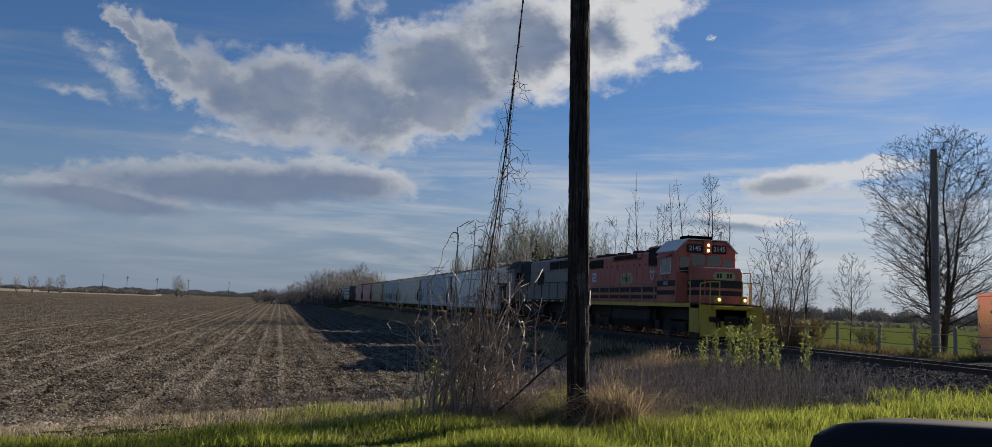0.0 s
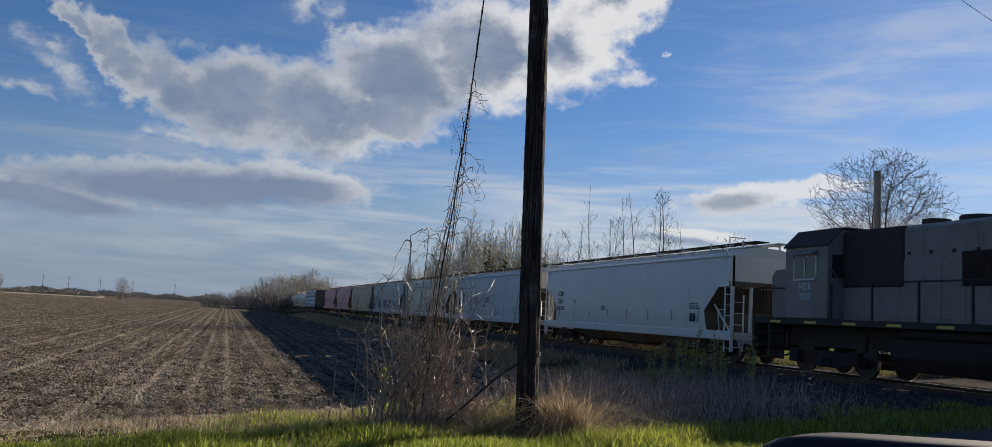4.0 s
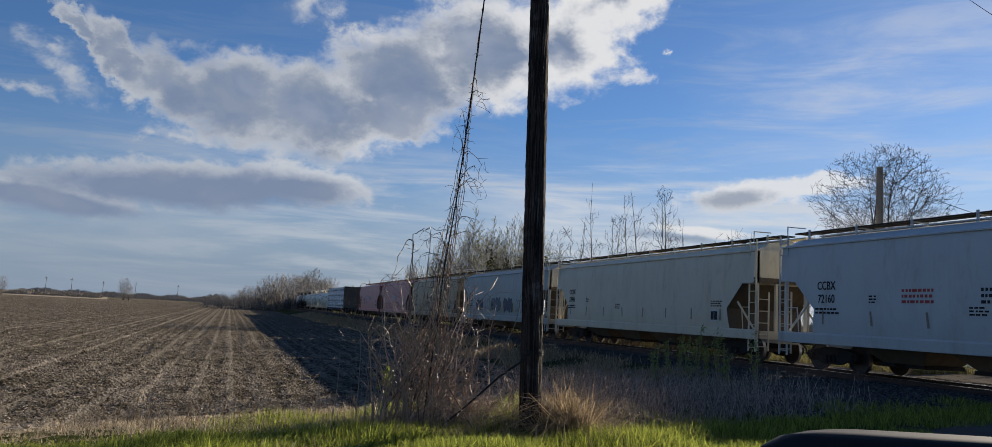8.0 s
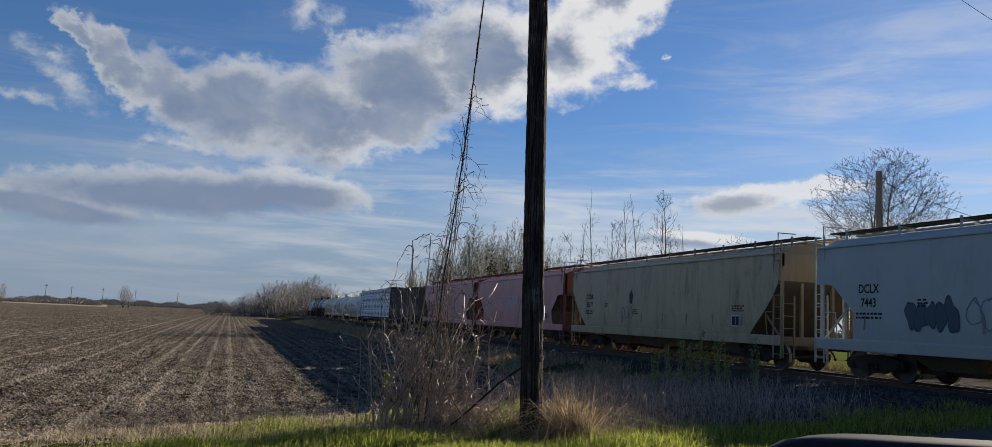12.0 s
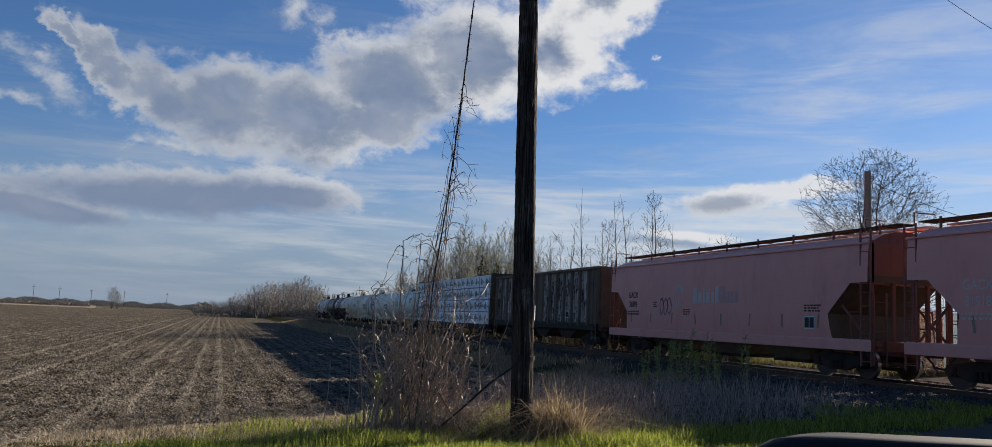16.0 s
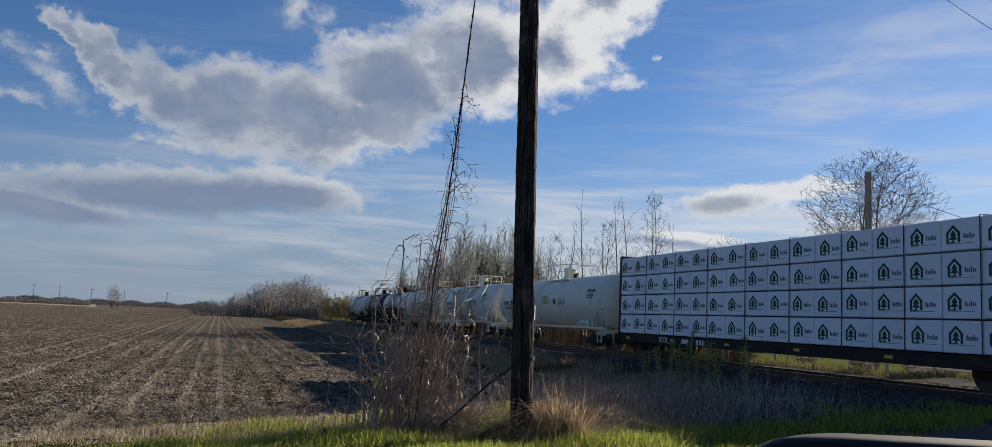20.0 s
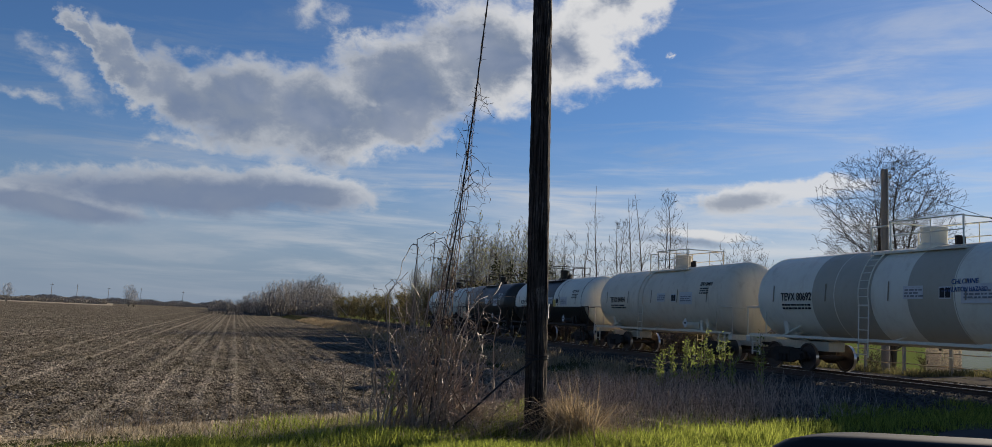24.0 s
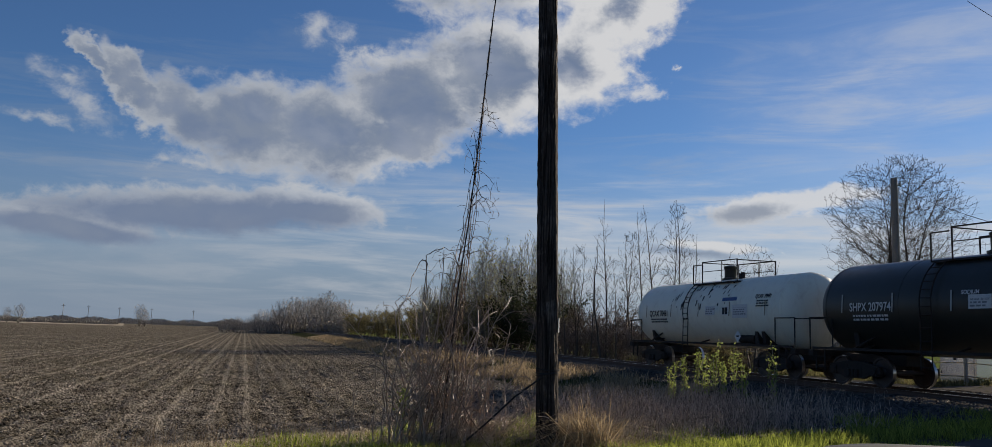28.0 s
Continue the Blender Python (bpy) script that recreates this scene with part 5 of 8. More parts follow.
def locomotive(kind):
    """Two diesel road switchers; y is measured from the train's own zero, the nose of the first."""
    orange = kind == "orange"
    if orange:
        y0, y1 = 32.95, 48.65
        car = thing("diesel_locomotive", "orange and black diesel locomotive with yellow pilot", "locomotive", "locomotives of the freight train")
        hull, deck_z, rail_mat, edge = ORANGE_PAINT, 1.60, DULL_YELLOW, YELLOW_PAINT
        cab, hood, nose = (35.25, 37.25), (37.25, 48.3), (33.6, 35.25)
        hood_z, cab_z, nose_z, rail_z = 4.20, 4.50, 3.25, 2.56
        front, rear = -1, 1
    else:
        y0, y1 = 49.3, 66.5
        car = thing("diesel_locomotive", "dark grey and black diesel locomotive running backwards", "locomotive", "locomotives of the freight train")
        hull, deck_z, rail_mat, edge = DARK_GREY_PAINT, 1.70, BLACK_PAINT, BLACK_PAINT
        cab, hood, nose = (62.7, 64.75), (51.25, 62.7), (64.75, 66.3)
        hood_z, cab_z, nose_z, rail_z = 4.47, 4.52, 3.40, 2.80
        front, rear = 1, -1
    mid, h = (y0 + y1) / 2, (y1 - y0) / 2
    c = lambda y: y - mid
    # frame and walkway
    bm = bmesh.new()
    box(bm, -1.50, 1.50, -h, h, deck_z - 0.06, deck_z)
    box(bm, -0.75, 0.75, -h, h, 0.85, deck_z - 0.06)
    part("underframe", bm, BLACK_PAINT, car, bevel=0.01)
    for s in (-1, 1):
        bm = bmesh.new()
        prism(bm, [(s * 1.48, deck_z - 0.17), (s * 1.53, deck_z - 0.17), (s * 1.53, deck_z + 0.01), (s * 1.48, deck_z + 0.01)], -h + 0.95, h - 0.1)
        part("walkway_edge", bm, edge, car)
    # tank and air reservoirs between the trucks
    bm = bmesh.new()
    prism(bm, [(-1.30, 1.25), (-1.36, 0.75), (-1.15, 0.36), (1.15, 0.36), (1.36, 0.75), (1.30, 1.25)], -2.4, 2.4)
    part("fuel_tank", bm, STEEL_DARK, car, bevel=0.03)
    bm = bmesh.new()
    for s in (-1, 1):
        rod(bm, (s * 1.22, -2.3, 1.38), (s * 1.22, 2.0, 1.38), 0.15, 14)
    part("air_reservoir", bm, STEEL_DARK, car, smooth=True)
    for e in (-1, 1):
        truck(car, e * (h - 3.3), base=2.74, radius=0.51)
        for s in (-1, 1):
            for k in (-1, 1):
                bm = bmesh.new()
                yy = e * (h - 3.3) + k * 1.37
                box(bm, s * 1.18 - 0.10, s * 1.18 + 0.10, yy - 0.22, yy + 0.22, 0.34, 0.78)
                rod(bm, (s * 1.30, yy, 0.56), (s * 1.26, yy, 0.56), 0.15, 12)
                part("journal_box", bm, STEEL_DARK, car, bevel=0.02)
                bm = bmesh.new()
                rod(bm, (s * 1.18, yy + k * 0.42, 0.78), (s * 1.18, yy + k * 0.42, 1.30), 0.09, 10)
                part("brake_cylinder", bm, STEEL_DARK, car, smooth=True)
    # long hood: narrow body with chamfered top, doors, grilles
    a, b = c(hood[0]), c(hood[1])
    w = 0.93
    bm = bmesh.new()
    prism(bm, [(-w, deck_z), (w, deck_z), (w, hood_z - 0.12), (w - 0.22, hood_z), (-w + 0.22, hood_z), (-w, hood_z - 0.12)], a, b)
    part("long_hood", bm, hull, car, bevel=0.03)
    n = 15
    dw = (b - a) / n
    bm = bmesh.new()
    box(bm, -0.012, 0.0, -dw / 2 + 0.03, dw / 2 - 0.03, deck_z + 0.12, deck_z + 1.75)
    for z in (deck_z + 0.5, deck_z + 1.35):
        box(bm, -0.03, -0.012, dw / 2 - 0.13, dw / 2 - 0.07, z, z + 0.12)
    door = part("hood_door", bm, hull, car, bevel=0.006)
    door.matrix_basis = Matrix.Translation((-w, a + dw / 2, 0))
    for s in (-1, 1):
        for k in range(n):
            if s < 0 and k == 0:
                continue
            again(door, car, Matrix.Translation((s * w, a + dw * (k + 0.5), 0)) @ Matrix.Diagonal((-s, 1, 1, 1)))
    bm = bmesh.new()
    box(bm, -0.02, 0.0, -0.05, 0.05, 0.0, 0.09)
    latch = part("door_latch", bm, BLACK_PAINT, car)
    latch.matrix_basis = Matrix.Translation((-w, a + dw * 0.5, deck_z + 1.9))
    for k in range(1, n):
        again(latch, car, Matrix.Translation((-w, a + dw * (k + 0.5), deck_z + 1.9)))

    def grille(ya, yb, z0, z1, x=w, name="radiator_grille"):
        for s in (-1, 1):
            bm = bmesh.new()
            box(bm, s * (x + 0.02) - 0.012, s * (x + 0.02) + 0.012, ya, yb, z0, z1)
            k = z0 + 0.04
            while k < z1 - 0.02:
                box(bm, s * (x + 0.045) - 0.012, s * (x + 0.045) + 0.012, ya + 0.03, yb - 0.03, k, k + 0.018)
                k += 0.055
            part(name, bm, STEEL_DARK, car)

    if orange:
        grille(c(45.65), c(48.2), 3.55, 4.02)
        bm = bmesh.new()
        box(bm, -w - 0.10, w + 0.10, c(40.3), c(44.2), 3.85, 4.17)
        part("dynamic_brake_housing", bm, hull, car, bevel=0.05)
        grille(c(40.7), c(43.8), 3.90, 4.10, w + 0.10, "brake_grille")
        bm = bmesh.new()
        box(bm, -w - 0.06, w + 0.06, c(37.3), c(39.4), 3.35, 4.42)
        part("intake_housing", bm, hull, car, bevel=0.06)
        grille(c(37.6), c(39.3), 3.45, 4.32, w + 0.06, "intake_grille")
    else:
        grille(c(51.4), c(53.4), 3.72, 4.25)
        grille(c(53.6), c(55.6), 3.72, 4.25)
        grille(c(56.8), c(58.2), 2.7, 3.6, w + 0.02, "filter_grille")
        bm = bmesh.new()
        ye = c(51.25)
        prism(bm, [(-w - 0.01, ye + 0.5), (-w - 0.01, ye + 0.12), (-w + 0.40, ye - 0.12), (w - 0.40, ye - 0.12), (w + 0.01, ye + 0.16), (w + 0.01, ye + 0.5)], deck_z + 0.01, hood_z + 0.02, "z")
        part("hood_end", bm, BLACK_PAINT, car, bevel=0.03)
        bm = bmesh.new()
        lathe(bm, [(ye - 0.12, 0.20), (ye - 0.20, 0.20), (ye - 0.21, 0.17)], 16, 0.0, 4.0)
        part("headlight", bm, STEEL_DARK, car)
        bm = bmesh.new()
        box(bm, -0.30, 0.30, ye - 0.145, ye - 0.12, deck_z + 0.1, 3.5)
        part("end_door", bm, BLACK_PAINT, car, bevel=0.01)
        bm = bmesh.new()
        box(bm, -w - 0.05, w + 0.05, c(60.2), c(62.68), 2.7, 4.45)
        part("intake_housing", bm, BLACK_PAINT, car, bevel=0.05)
    fans = ((46.1, 0.60), (47.5, 0.60), (42.2, 0.52), (41.0, 0.30)) if orange else ((52.0, 0.60), (53.6, 0.60), (55.2, 0.60), (58.6, 0.42))
    for y, r in fans:
        bm = bmesh.new()
        lathe(bm, [(hood_z - 0.02, r + 0.04), (hood_z + 0.16, r + 0.04), (hood_z + 0.19, r), (hood_z + 0.10, r * 0.9)], 22, 0.0, c(y), axis="z")
        part("roof_fan", bm, BLACK_PAINT if not orange else STEEL_DARK, car, smooth=True)
    bm = bmesh.new()
    y = c(44.8 if orange else 60.0)
    box(bm, -0.3, 0.3, y - 0.25, y + 0.25, hood_z - 0.02, hood_z + 0.22)
    for k in (-0.12, 0.0, 0.12):
        rod(bm, (0.42 + k, y - 0.9, hood_z + 0.02), (0.42 + k, y - 0.5, hood_z + 0.14), 0.05, 8, 0.07)
    part("exhaust_stack", bm, STEEL_DARK, car, bevel=0.02)
    # cab
    a, b = c(cab[0]), c(cab[1])
    cw = 1.52
    roof = [(-cw, deck_z + 0.02), (cw, deck_z + 0.02), (cw, cab_z - 0.50), (cw - 0.55, cab_z), (-cw + 0.55, cab_z), (-cw, cab_z - 0.50)]
    bm = bmesh.new()
    prism(bm, roof, a, b)
    part("cab", bm, hull, car, bevel=0.03)
    bm = bmesh.new()
    prism(bm, [(-cw - 0.05, cab_z - 0.53), (-cw + 0.53, cab_z + 0.03), (cw - 0.53, cab_z + 0.03), (cw + 0.05, cab_z - 0.53), (cw + 0.05, cab_z - 0.48), (cw - 0.52, cab_z + 0.075), (-cw + 0.52, cab_z + 0.075), (-cw - 0.05, cab_z - 0.48)], a - 0.10, b + 0.04)
    part("cab_roof", bm, SILVER_PAINT if orange else BLACK_PAINT, car, "pale metal cab roof" if orange else "")
    wy = (a + b) / 2
    for s in (-1, 1):
        win = bmesh.new()
        box(win, s * (cw + 0.012) - 0.012, s * (cw + 0.012) + 0.012, wy - 0.50, wy + 0.50, 2.98, 3.68)
        pane = part("side_window", win, GLASS_DARK, car, "dark cab side window")
        bm = bmesh.new()
        for q in ((wy - 0.54, wy - 0.50, 2.94, 3.72), (wy + 0.50, wy + 0.54, 2.94, 3.72), (wy - 0.54, wy + 0.54, 3.68, 3.73), (wy - 0.54, wy + 0.54, 2.93, 2.98), (wy - 0.02, wy + 0.02, 2.94, 3.72)):
            box(bm, s * (cw + 0.02) - 0.02, s * (cw + 0.02) + 0.02, *q)
        part("window_frame", bm, SILVER_PAINT, pane)
        bm = bmesh.new()
        prism(bm, [(s * cw, 3.86), (s * (cw + 0.26), 3.72), (s * (cw + 0.26), 3.74), (s * cw, 3.90)], wy - 0.6, wy + 0.6)
        part("sun_shade", bm, hull, car)
    f = a if front < 0 else b
    for e, yy in ((-1, a), (1, b)):
        for x0, x1 in ((-1.34, -0.86), (0.86, 1.34)):
            bm = bmesh.new()
            box(bm, x0, x1, yy + e * 0.002, yy + e * 0.016, 3.0, 3.72)
            part("end_window", bm, GLASS_DARK, car)
    for x0, x1 in ((-0.72, -0.06), (0.06, 0.72)):
        bm = bmesh.new()
        box(bm, x0, x1, f + front * 0.002, f + front * 0.016, nose_z + 0.12, 3.86)
        part("windshield", bm, GLASS_DARK, car)
    # short hood
    a2, b2 = c(nose[0]), c(nose[1])
    bm = bmesh.new()
    tip = a2 if front < 0 else b2
    back = b2 if front < 0 else a2
    prism(bm, [(back, deck_z), (tip, deck_z), (tip, nose_z - 0.22), (tip - front * 0.18, nose_z - 0.02), (back, nose_z + 0.04)], -w, w, "x")
    part("short_hood", bm, hull, car, bevel=0.05)
    if orange:
        # black stripes round nose and cab, and along the hood
        for x, ya, yb, strips in ((w + 0.008, a2, b2, ((1.98, 2.20), (2.32, 2.66))), (cw + 0.006, a, b, ((1.98, 2.18), (2.36, 2.64))), (w + 0.022, c(37.3), c(48.25), ((1.80, 1.98), (2.14, 2.40)))):
            for s, (z0, z1) in itertools.product((-1, 1), strips):
                bm = bmesh.new()
                box(bm, s * x - 0.006, s * x + 0.006, ya + 0.05, yb - 0.05, z0, z1)
                part("black_stripe", bm, BLACK_PAINT, car)
        for z0, z1 in ((1.98, 2.20), (2.32, 2.66)):
            bm = bmesh.new()
            box(bm, -w + 0.03, w - 0.03, tip - 0.010, tip + 0.002, z0, z1)
            part("nose_stripe", bm, BLACK_PAINT, car)
        bm = bmesh.new()
        prism(bm, [(-0.55, -0.02), (-0.45, 0.16), (0.45, 0.16), (0.55, -0.02), (0.45, -0.2), (-0.45, -0.2)], 0, 0.004, "z")
        em = part("nose_emblem", bm, EMBLEM_YELLOW, car, "dull yellow six-sided emblem")
        em.matrix_basis = Matrix.Translation((0, tip - 0.015, 2.86)) @ FRONT
        marks([(-0.32, 0, 0.10, 0.2), (-0.18, 0, 0.10, 0.2), (0.18, 0, 0.10, 0.2), (0.32, 0, 0.10, 0.2)], BLACK_PAINT, car, Matrix.Translation((0, tip - 0.021, 2.85)) @ FRONT, "emblem_bars")
        for y, ch in ((42.62, "H"), (41.78, "E")):
            bm = bmesh.new()
            prism(bm, [(-0.42, 0.0), (-0.28, 0.30), (0.28, 0.30), (0.42, 0.0), (0.28, -0.30), (-0.28, -0.30)], 0, 0.004, "z")
            em = part("hood_emblem", bm, EMBLEM_YELLOW, car, "dull yellow six-sided emblem")
            em.matrix_basis = side_at(-w - 0.022, c(y), 2.84)
            lettering(ch, 0.46, BLACK_PAINT, car, side_at(-w - 0.032, c(y), 2.84))
        bm = bmesh.new()
        prism(bm, [(-0.20, 0.0), (0, 0.28), (0.20, 0.0), (0, -0.28)], 0.004, 0.006, "z")
        em = part("diamond_emblem", bm, INK_GREEN, car, "dark green diamond")
        em.matrix_basis = side_at(-w - 0.024, c(42.2), 2.84)
        bm = bmesh.new()
        for k in range(20):
            t0, t1 = 2 * math.pi * k / 20, 2 * math.pi * (k + 1) / 20
            rod(bm, (0.20 * math.cos(t0), 0.42 * math.sin(t0), 0), (0.20 * math.cos(t1), 0.42 * math.sin(t1), 0), 0.035, 4)
        box(bm, -0.3, 0.3, -0.05, 0.05, -0.01, 0.012)
        em = part("oval_emblem", bm, INK_WHITE, car, "pale oval emblem")
        em.matrix_basis = side_at(-w - 0.015, c(39.0), 3.15)
        lettering("2145", 0.34, INK_RED, car, side_at(-cw - 0.01, wy, 2.78))
        lettering("HESR", 0.24, INK_WHITE, car, side_at(-cw - 0.016, wy, 2.50), width=0.85)
        marks([(0, 0, 0.62, 0.55)], INK_WHITE, car, side_at(-w - 0.024, c(47.0), 3.02), "notice_plate")
        marks([(-0.08, 0.05, 0.3, 0.08), (0.08, -0.1, 0.3, 0.08)], INK_BLUE, car, side_at(-w - 0.030, c(47.0), 3.02), "notice_print")
    else:
        lettering("HESR", 0.33, INK_WHITE, car, side_at(-cw - 0.012, wy, 2.72), width=0.8)
        lettering("3037", 0.33, INK_WHITE, car, side_at(-cw - 0.01, wy, 2.40), width=0.85)
        lettering("3037", 0.34, INK_WHITE, car, Matrix.Translation((-0.40, c(51.25) - 0.16, 3.55)) @ FRONT)
        lettering("3037", 0.24, INK_WHITE, car, Matrix.Translation((0.72, c(51.25) - 0.02, 3.5)) @ Matrix.Rotation(radians(34), 4, "Z") @ FRONT)
        for k in range(9):
            marks([(0, 0, 0.55, 0.08)], REFLECTOR, car, side_at(-1.535, c(51.2 + k * 1.75), deck_z - 0.10), "reflector")
    # headlights and number boards over the windshield
    if orange:
        bm = bmesh.new()
        box(bm, -0.20, 0.20, f - 0.20, f, 3.88, 4.56)
        part("headlight_housing", bm, hull, car, bevel=0.03)
        for z in (4.05, 4.30):
            bm = bmesh.new()
            lathe(bm, [(f - 0.205, 0.075), (f - 0.225, 0.075), (f - 0.23, 0.06)], 16, 0.0, z)
            part("headlight", bm, LAMP, car, "lit amber headlight")
        for s in (-1, 1):
            bm = bmesh.new()
            box(bm, s * 0.62 - 0.40, s * 0.62 + 0.40, f - 0.10, f, 3.93, 4.33)
            nb = part("number_board", bm, BLACK_PAINT, car, bevel=0.08)
            lettering("2145", 0.30, INK_WHITE, nb, Matrix.Translation((s * 0.62, f - 0.105, 4.13)) @ FRONT)
        bm = bmesh.new()
        for s in (-1, 1):
            box(bm, -0.65, 0.65, wy - 0.45, wy + 0.45, cab_z + 0.05, cab_z + 0.28)
        part("air_conditioner", bm, STEEL_DARK, car, bevel=0.04)
        bm = bmesh.new()
        rod(bm, (0.9, f + 0.3, cab_z), (0.9, f + 0.3, cab_z + 0.5), 0.03, 6)
        rod(bm, (0.9, f + 0.3, cab_z + 0.25), (0.9, f + 0.3, cab_z + 0.5), 0.055, 8)
        part("antenna", bm, INK_WHITE, car)
    # pilot, steps, end rails
    for e in (-1, 1):
        lead = orange and e < 0
        pm = YELLOW_PAINT if orange else BLACK_PAINT
        bm = bmesh.new()
        ye = e * h
        box(bm, -1.50, 1.50, min(ye, ye - e * 0.08), max(ye, ye - e * 0.08), 0.62, deck_z)
        if lead:
            # ploughshare in two wings that meet in a blunt bow, under a bulged anti-climber
            for s in (-1, 1):
                v = [bm.verts.new(q) for q in ((0, ye - 0.10, 0.66), (0, ye - 0.46, 0.22), (s * 1.50, ye - 0.16, 0.22), (s * 1.50, ye, 0.92), (s * 0.42, ye - 0.04, 0.72),
                                               (0, ye + 0.02, 0.66), (0, ye - 0.38, 0.20), (s * 1.50, ye - 0.06, 0.20), (s * 1.50, ye + 0.06, 0.92), (s * 0.42, ye + 0.04, 0.72))]
                bm.faces.new(v[:5]), bm.faces.new(v[:4:-1])
                for q in range(5):
                    bm.faces.new((v[q], v[q + 5], v[(q + 1) % 5 + 5], v[(q + 1) % 5]))
            bmesh.ops.recalc_face_normals(bm, faces=bm.faces)
            prism(bm, [(ye + 0.02, 1.34), (ye - 0.16, 1.38), (ye - 0.18, 1.50), (ye + 0.02, 1.56)], -0.95, 0.95, "x")
        part("pilot", bm, pm, car, "yellow pilot plate" if orange else "", bevel=0.015)
        for s in (-1, 1):
            bm = bmesh.new()
            box(bm, s * 1.50 - 0.02, s * 1.50 + 0.02, ye - e * 0.95, ye - e * 0.90, 0.35, deck_z)
            box(bm, s * 0.92 - 0.02, s * 0.92 + 0.02, ye - e * 0.95, ye, 0.35, deck_z - 0.05)
            box(bm, s * 1.50 - 0.02, s * 1.50 + 0.02, ye - e * 0.06, ye, 0.35, deck_z)
            if lead:
                box(bm, s * 1.51 - 0.012, s * 1.51 + 0.012, ye + 0.12, ye + 0.95, 0.35, deck_z - 0.2)
            part("step_well", bm, pm, car)
            for z in (0.38, 0.78, 1.18):
                bm = bmesh.new()
                box(bm, s * 1.20 - 0.30, s * 1.20 + 0.30, ye - e * 0.88, ye - e * 0.08, z, z + 0.035)
                part("step", bm, STEEL_DARK, car)
            bm = bmesh.new()
            x = s * 1.47
            pipe(bm, [(x, ye - e * 0.98, 0.7), (x, ye - e * 0.98, rail_z - 0.2), (x, ye - e * 1.15, rail_z)], 0.022)
            pipe(bm, [(x, ye - e * 0.04, 0.7), (x, ye - e * 0.04, rail_z - 0.1), (s * 1.0, ye - e * 0.04, rail_z), (s * 0.55, ye - e * 0.04, rail_z), (s * 0.55, ye - e * 0.04, deck_z)], 0.026)
            rod(bm, (s * 1.0, ye - e * 0.04, deck_z), (s * 1.0, ye - e * 0.04, rail_z), 0.024, 6)
            part("end_handrail", bm, rail_mat if not orange else YELLOW_PAINT, car)
        for x in (-0.75, -0.6, 0.6, 0.75):
            bm = bmesh.new()
            pipe(bm, [(x, ye, 1.05), (x, ye + e * 0.10, 0.75), (x * 0.95, ye + e * 0.08, 0.42)], 0.03)
            part("air_hose", bm, STEEL_DARK, car)
        coupler(car, ye, e)
        if lead:
            for s in (-1, 1):
                bm = bmesh.new()
                box(bm, s * 0.62 - 0.14, s * 0.62 + 0.14, ye - 0.06, ye + 0.14, deck_z + 0.02, deck_z + 0.36)
                dl = part("ditch_light", bm, YELLOW_PAINT, car, "yellow ditch light housing", bevel=0.02)
                bm = bmesh.new()
                lathe(bm, [(ye - 0.062, 0.07), (ye - 0.075, 0.07), (ye - 0.08, 0.05)], 16, s * 0.62, deck_z + 0.19)
                part("lens", bm, LAMP, dl, "lit amber lens")
            bm = bmesh.new()
            for x in (-0.85, 0.85):
                box(bm, x - 0.22, x + 0.22, ye - 0.012, ye - 0.002, 0.80, 1.05)
            part("pilot_slot", bm, STEEL_DARK, car)
            bm = bmesh.new()
            box(bm, -0.34, 0.34, ye - 0.015, ye, 0.70, 1.10)
            part("coupler_pocket", bm, STEEL_DARK, car)
    # side handrails on stanchions
    for s in (-1, 1):
        bm = bmesh.new()
        x = s * 1.48
        ya, yb = (c(37.35), h - 1.0) if orange else (-h + 1.0, c(62.6))
        if orange:
            pipe(bm, [(x, ya - 0.3, rail_z + 0.75), (x, ya + 0.25, rail_z), (x, yb, rail_z)], 0.024)
        else:
            pipe(bm, [(x, ya, rail_z), (x, yb - 0.5, rail_z), (x, yb, rail_z + 0.5)], 0.024)
        part("handrail", bm, rail_mat, car)
        n = 8
        for k in range(n):
            bm = bmesh.new()
            y = ya + 0.25 + (yb - ya - 0.3) * k / (n - 1)
            box(bm, x - 0.022, x + 0.022, y - 0.03, y + 0.03, deck_z - 0.1, rail_z)
            part("stanchion", bm, rail_mat, car)
        bm = bmesh.new()
        ys = (c(33.9), c(35.1)) if orange else (c(64.8), c(66.0))
        pipe(bm, [(x, ys[0], 3.05 if orange else 2.7), (x, ys[1], 3.05 if orange else 2.7)], 0.024)
        rod(bm, (x, ys[0] if orange else ys[1], deck_z), (x, ys[0] if orange else ys[1], 3.05 if orange else 2.7), 0.024, 6)
        part("cab_handrail", bm, rail_mat, car)
    return car, mid


TRAIN.append(locomotive("orange"))
TRAIN.append(locomotive("grey"))

# ---- track ----
RAIL_STEEL = mottled("rusty_rail", (0.060, 0.036, 0.026), (0.13, 0.080, 0.058), 3.0, 40.0, 0.7, 0.2, 0.2, 0.003)
TIE_WOOD = mottled("weathered_tie", (0.050, 0.042, 0.036), (0.13, 0.11, 0.095), 2.5, 30.0, 0.9, 0.0, 0.6, 0.01, spread=0.4)
STONE = mottled("crushed_stone", (0.10, 0.094, 0.088), (0.30, 0.285, 0.27), 6.0, 50.0, 0.9, 0.0, 0.3, 0.01, spread=0.3)


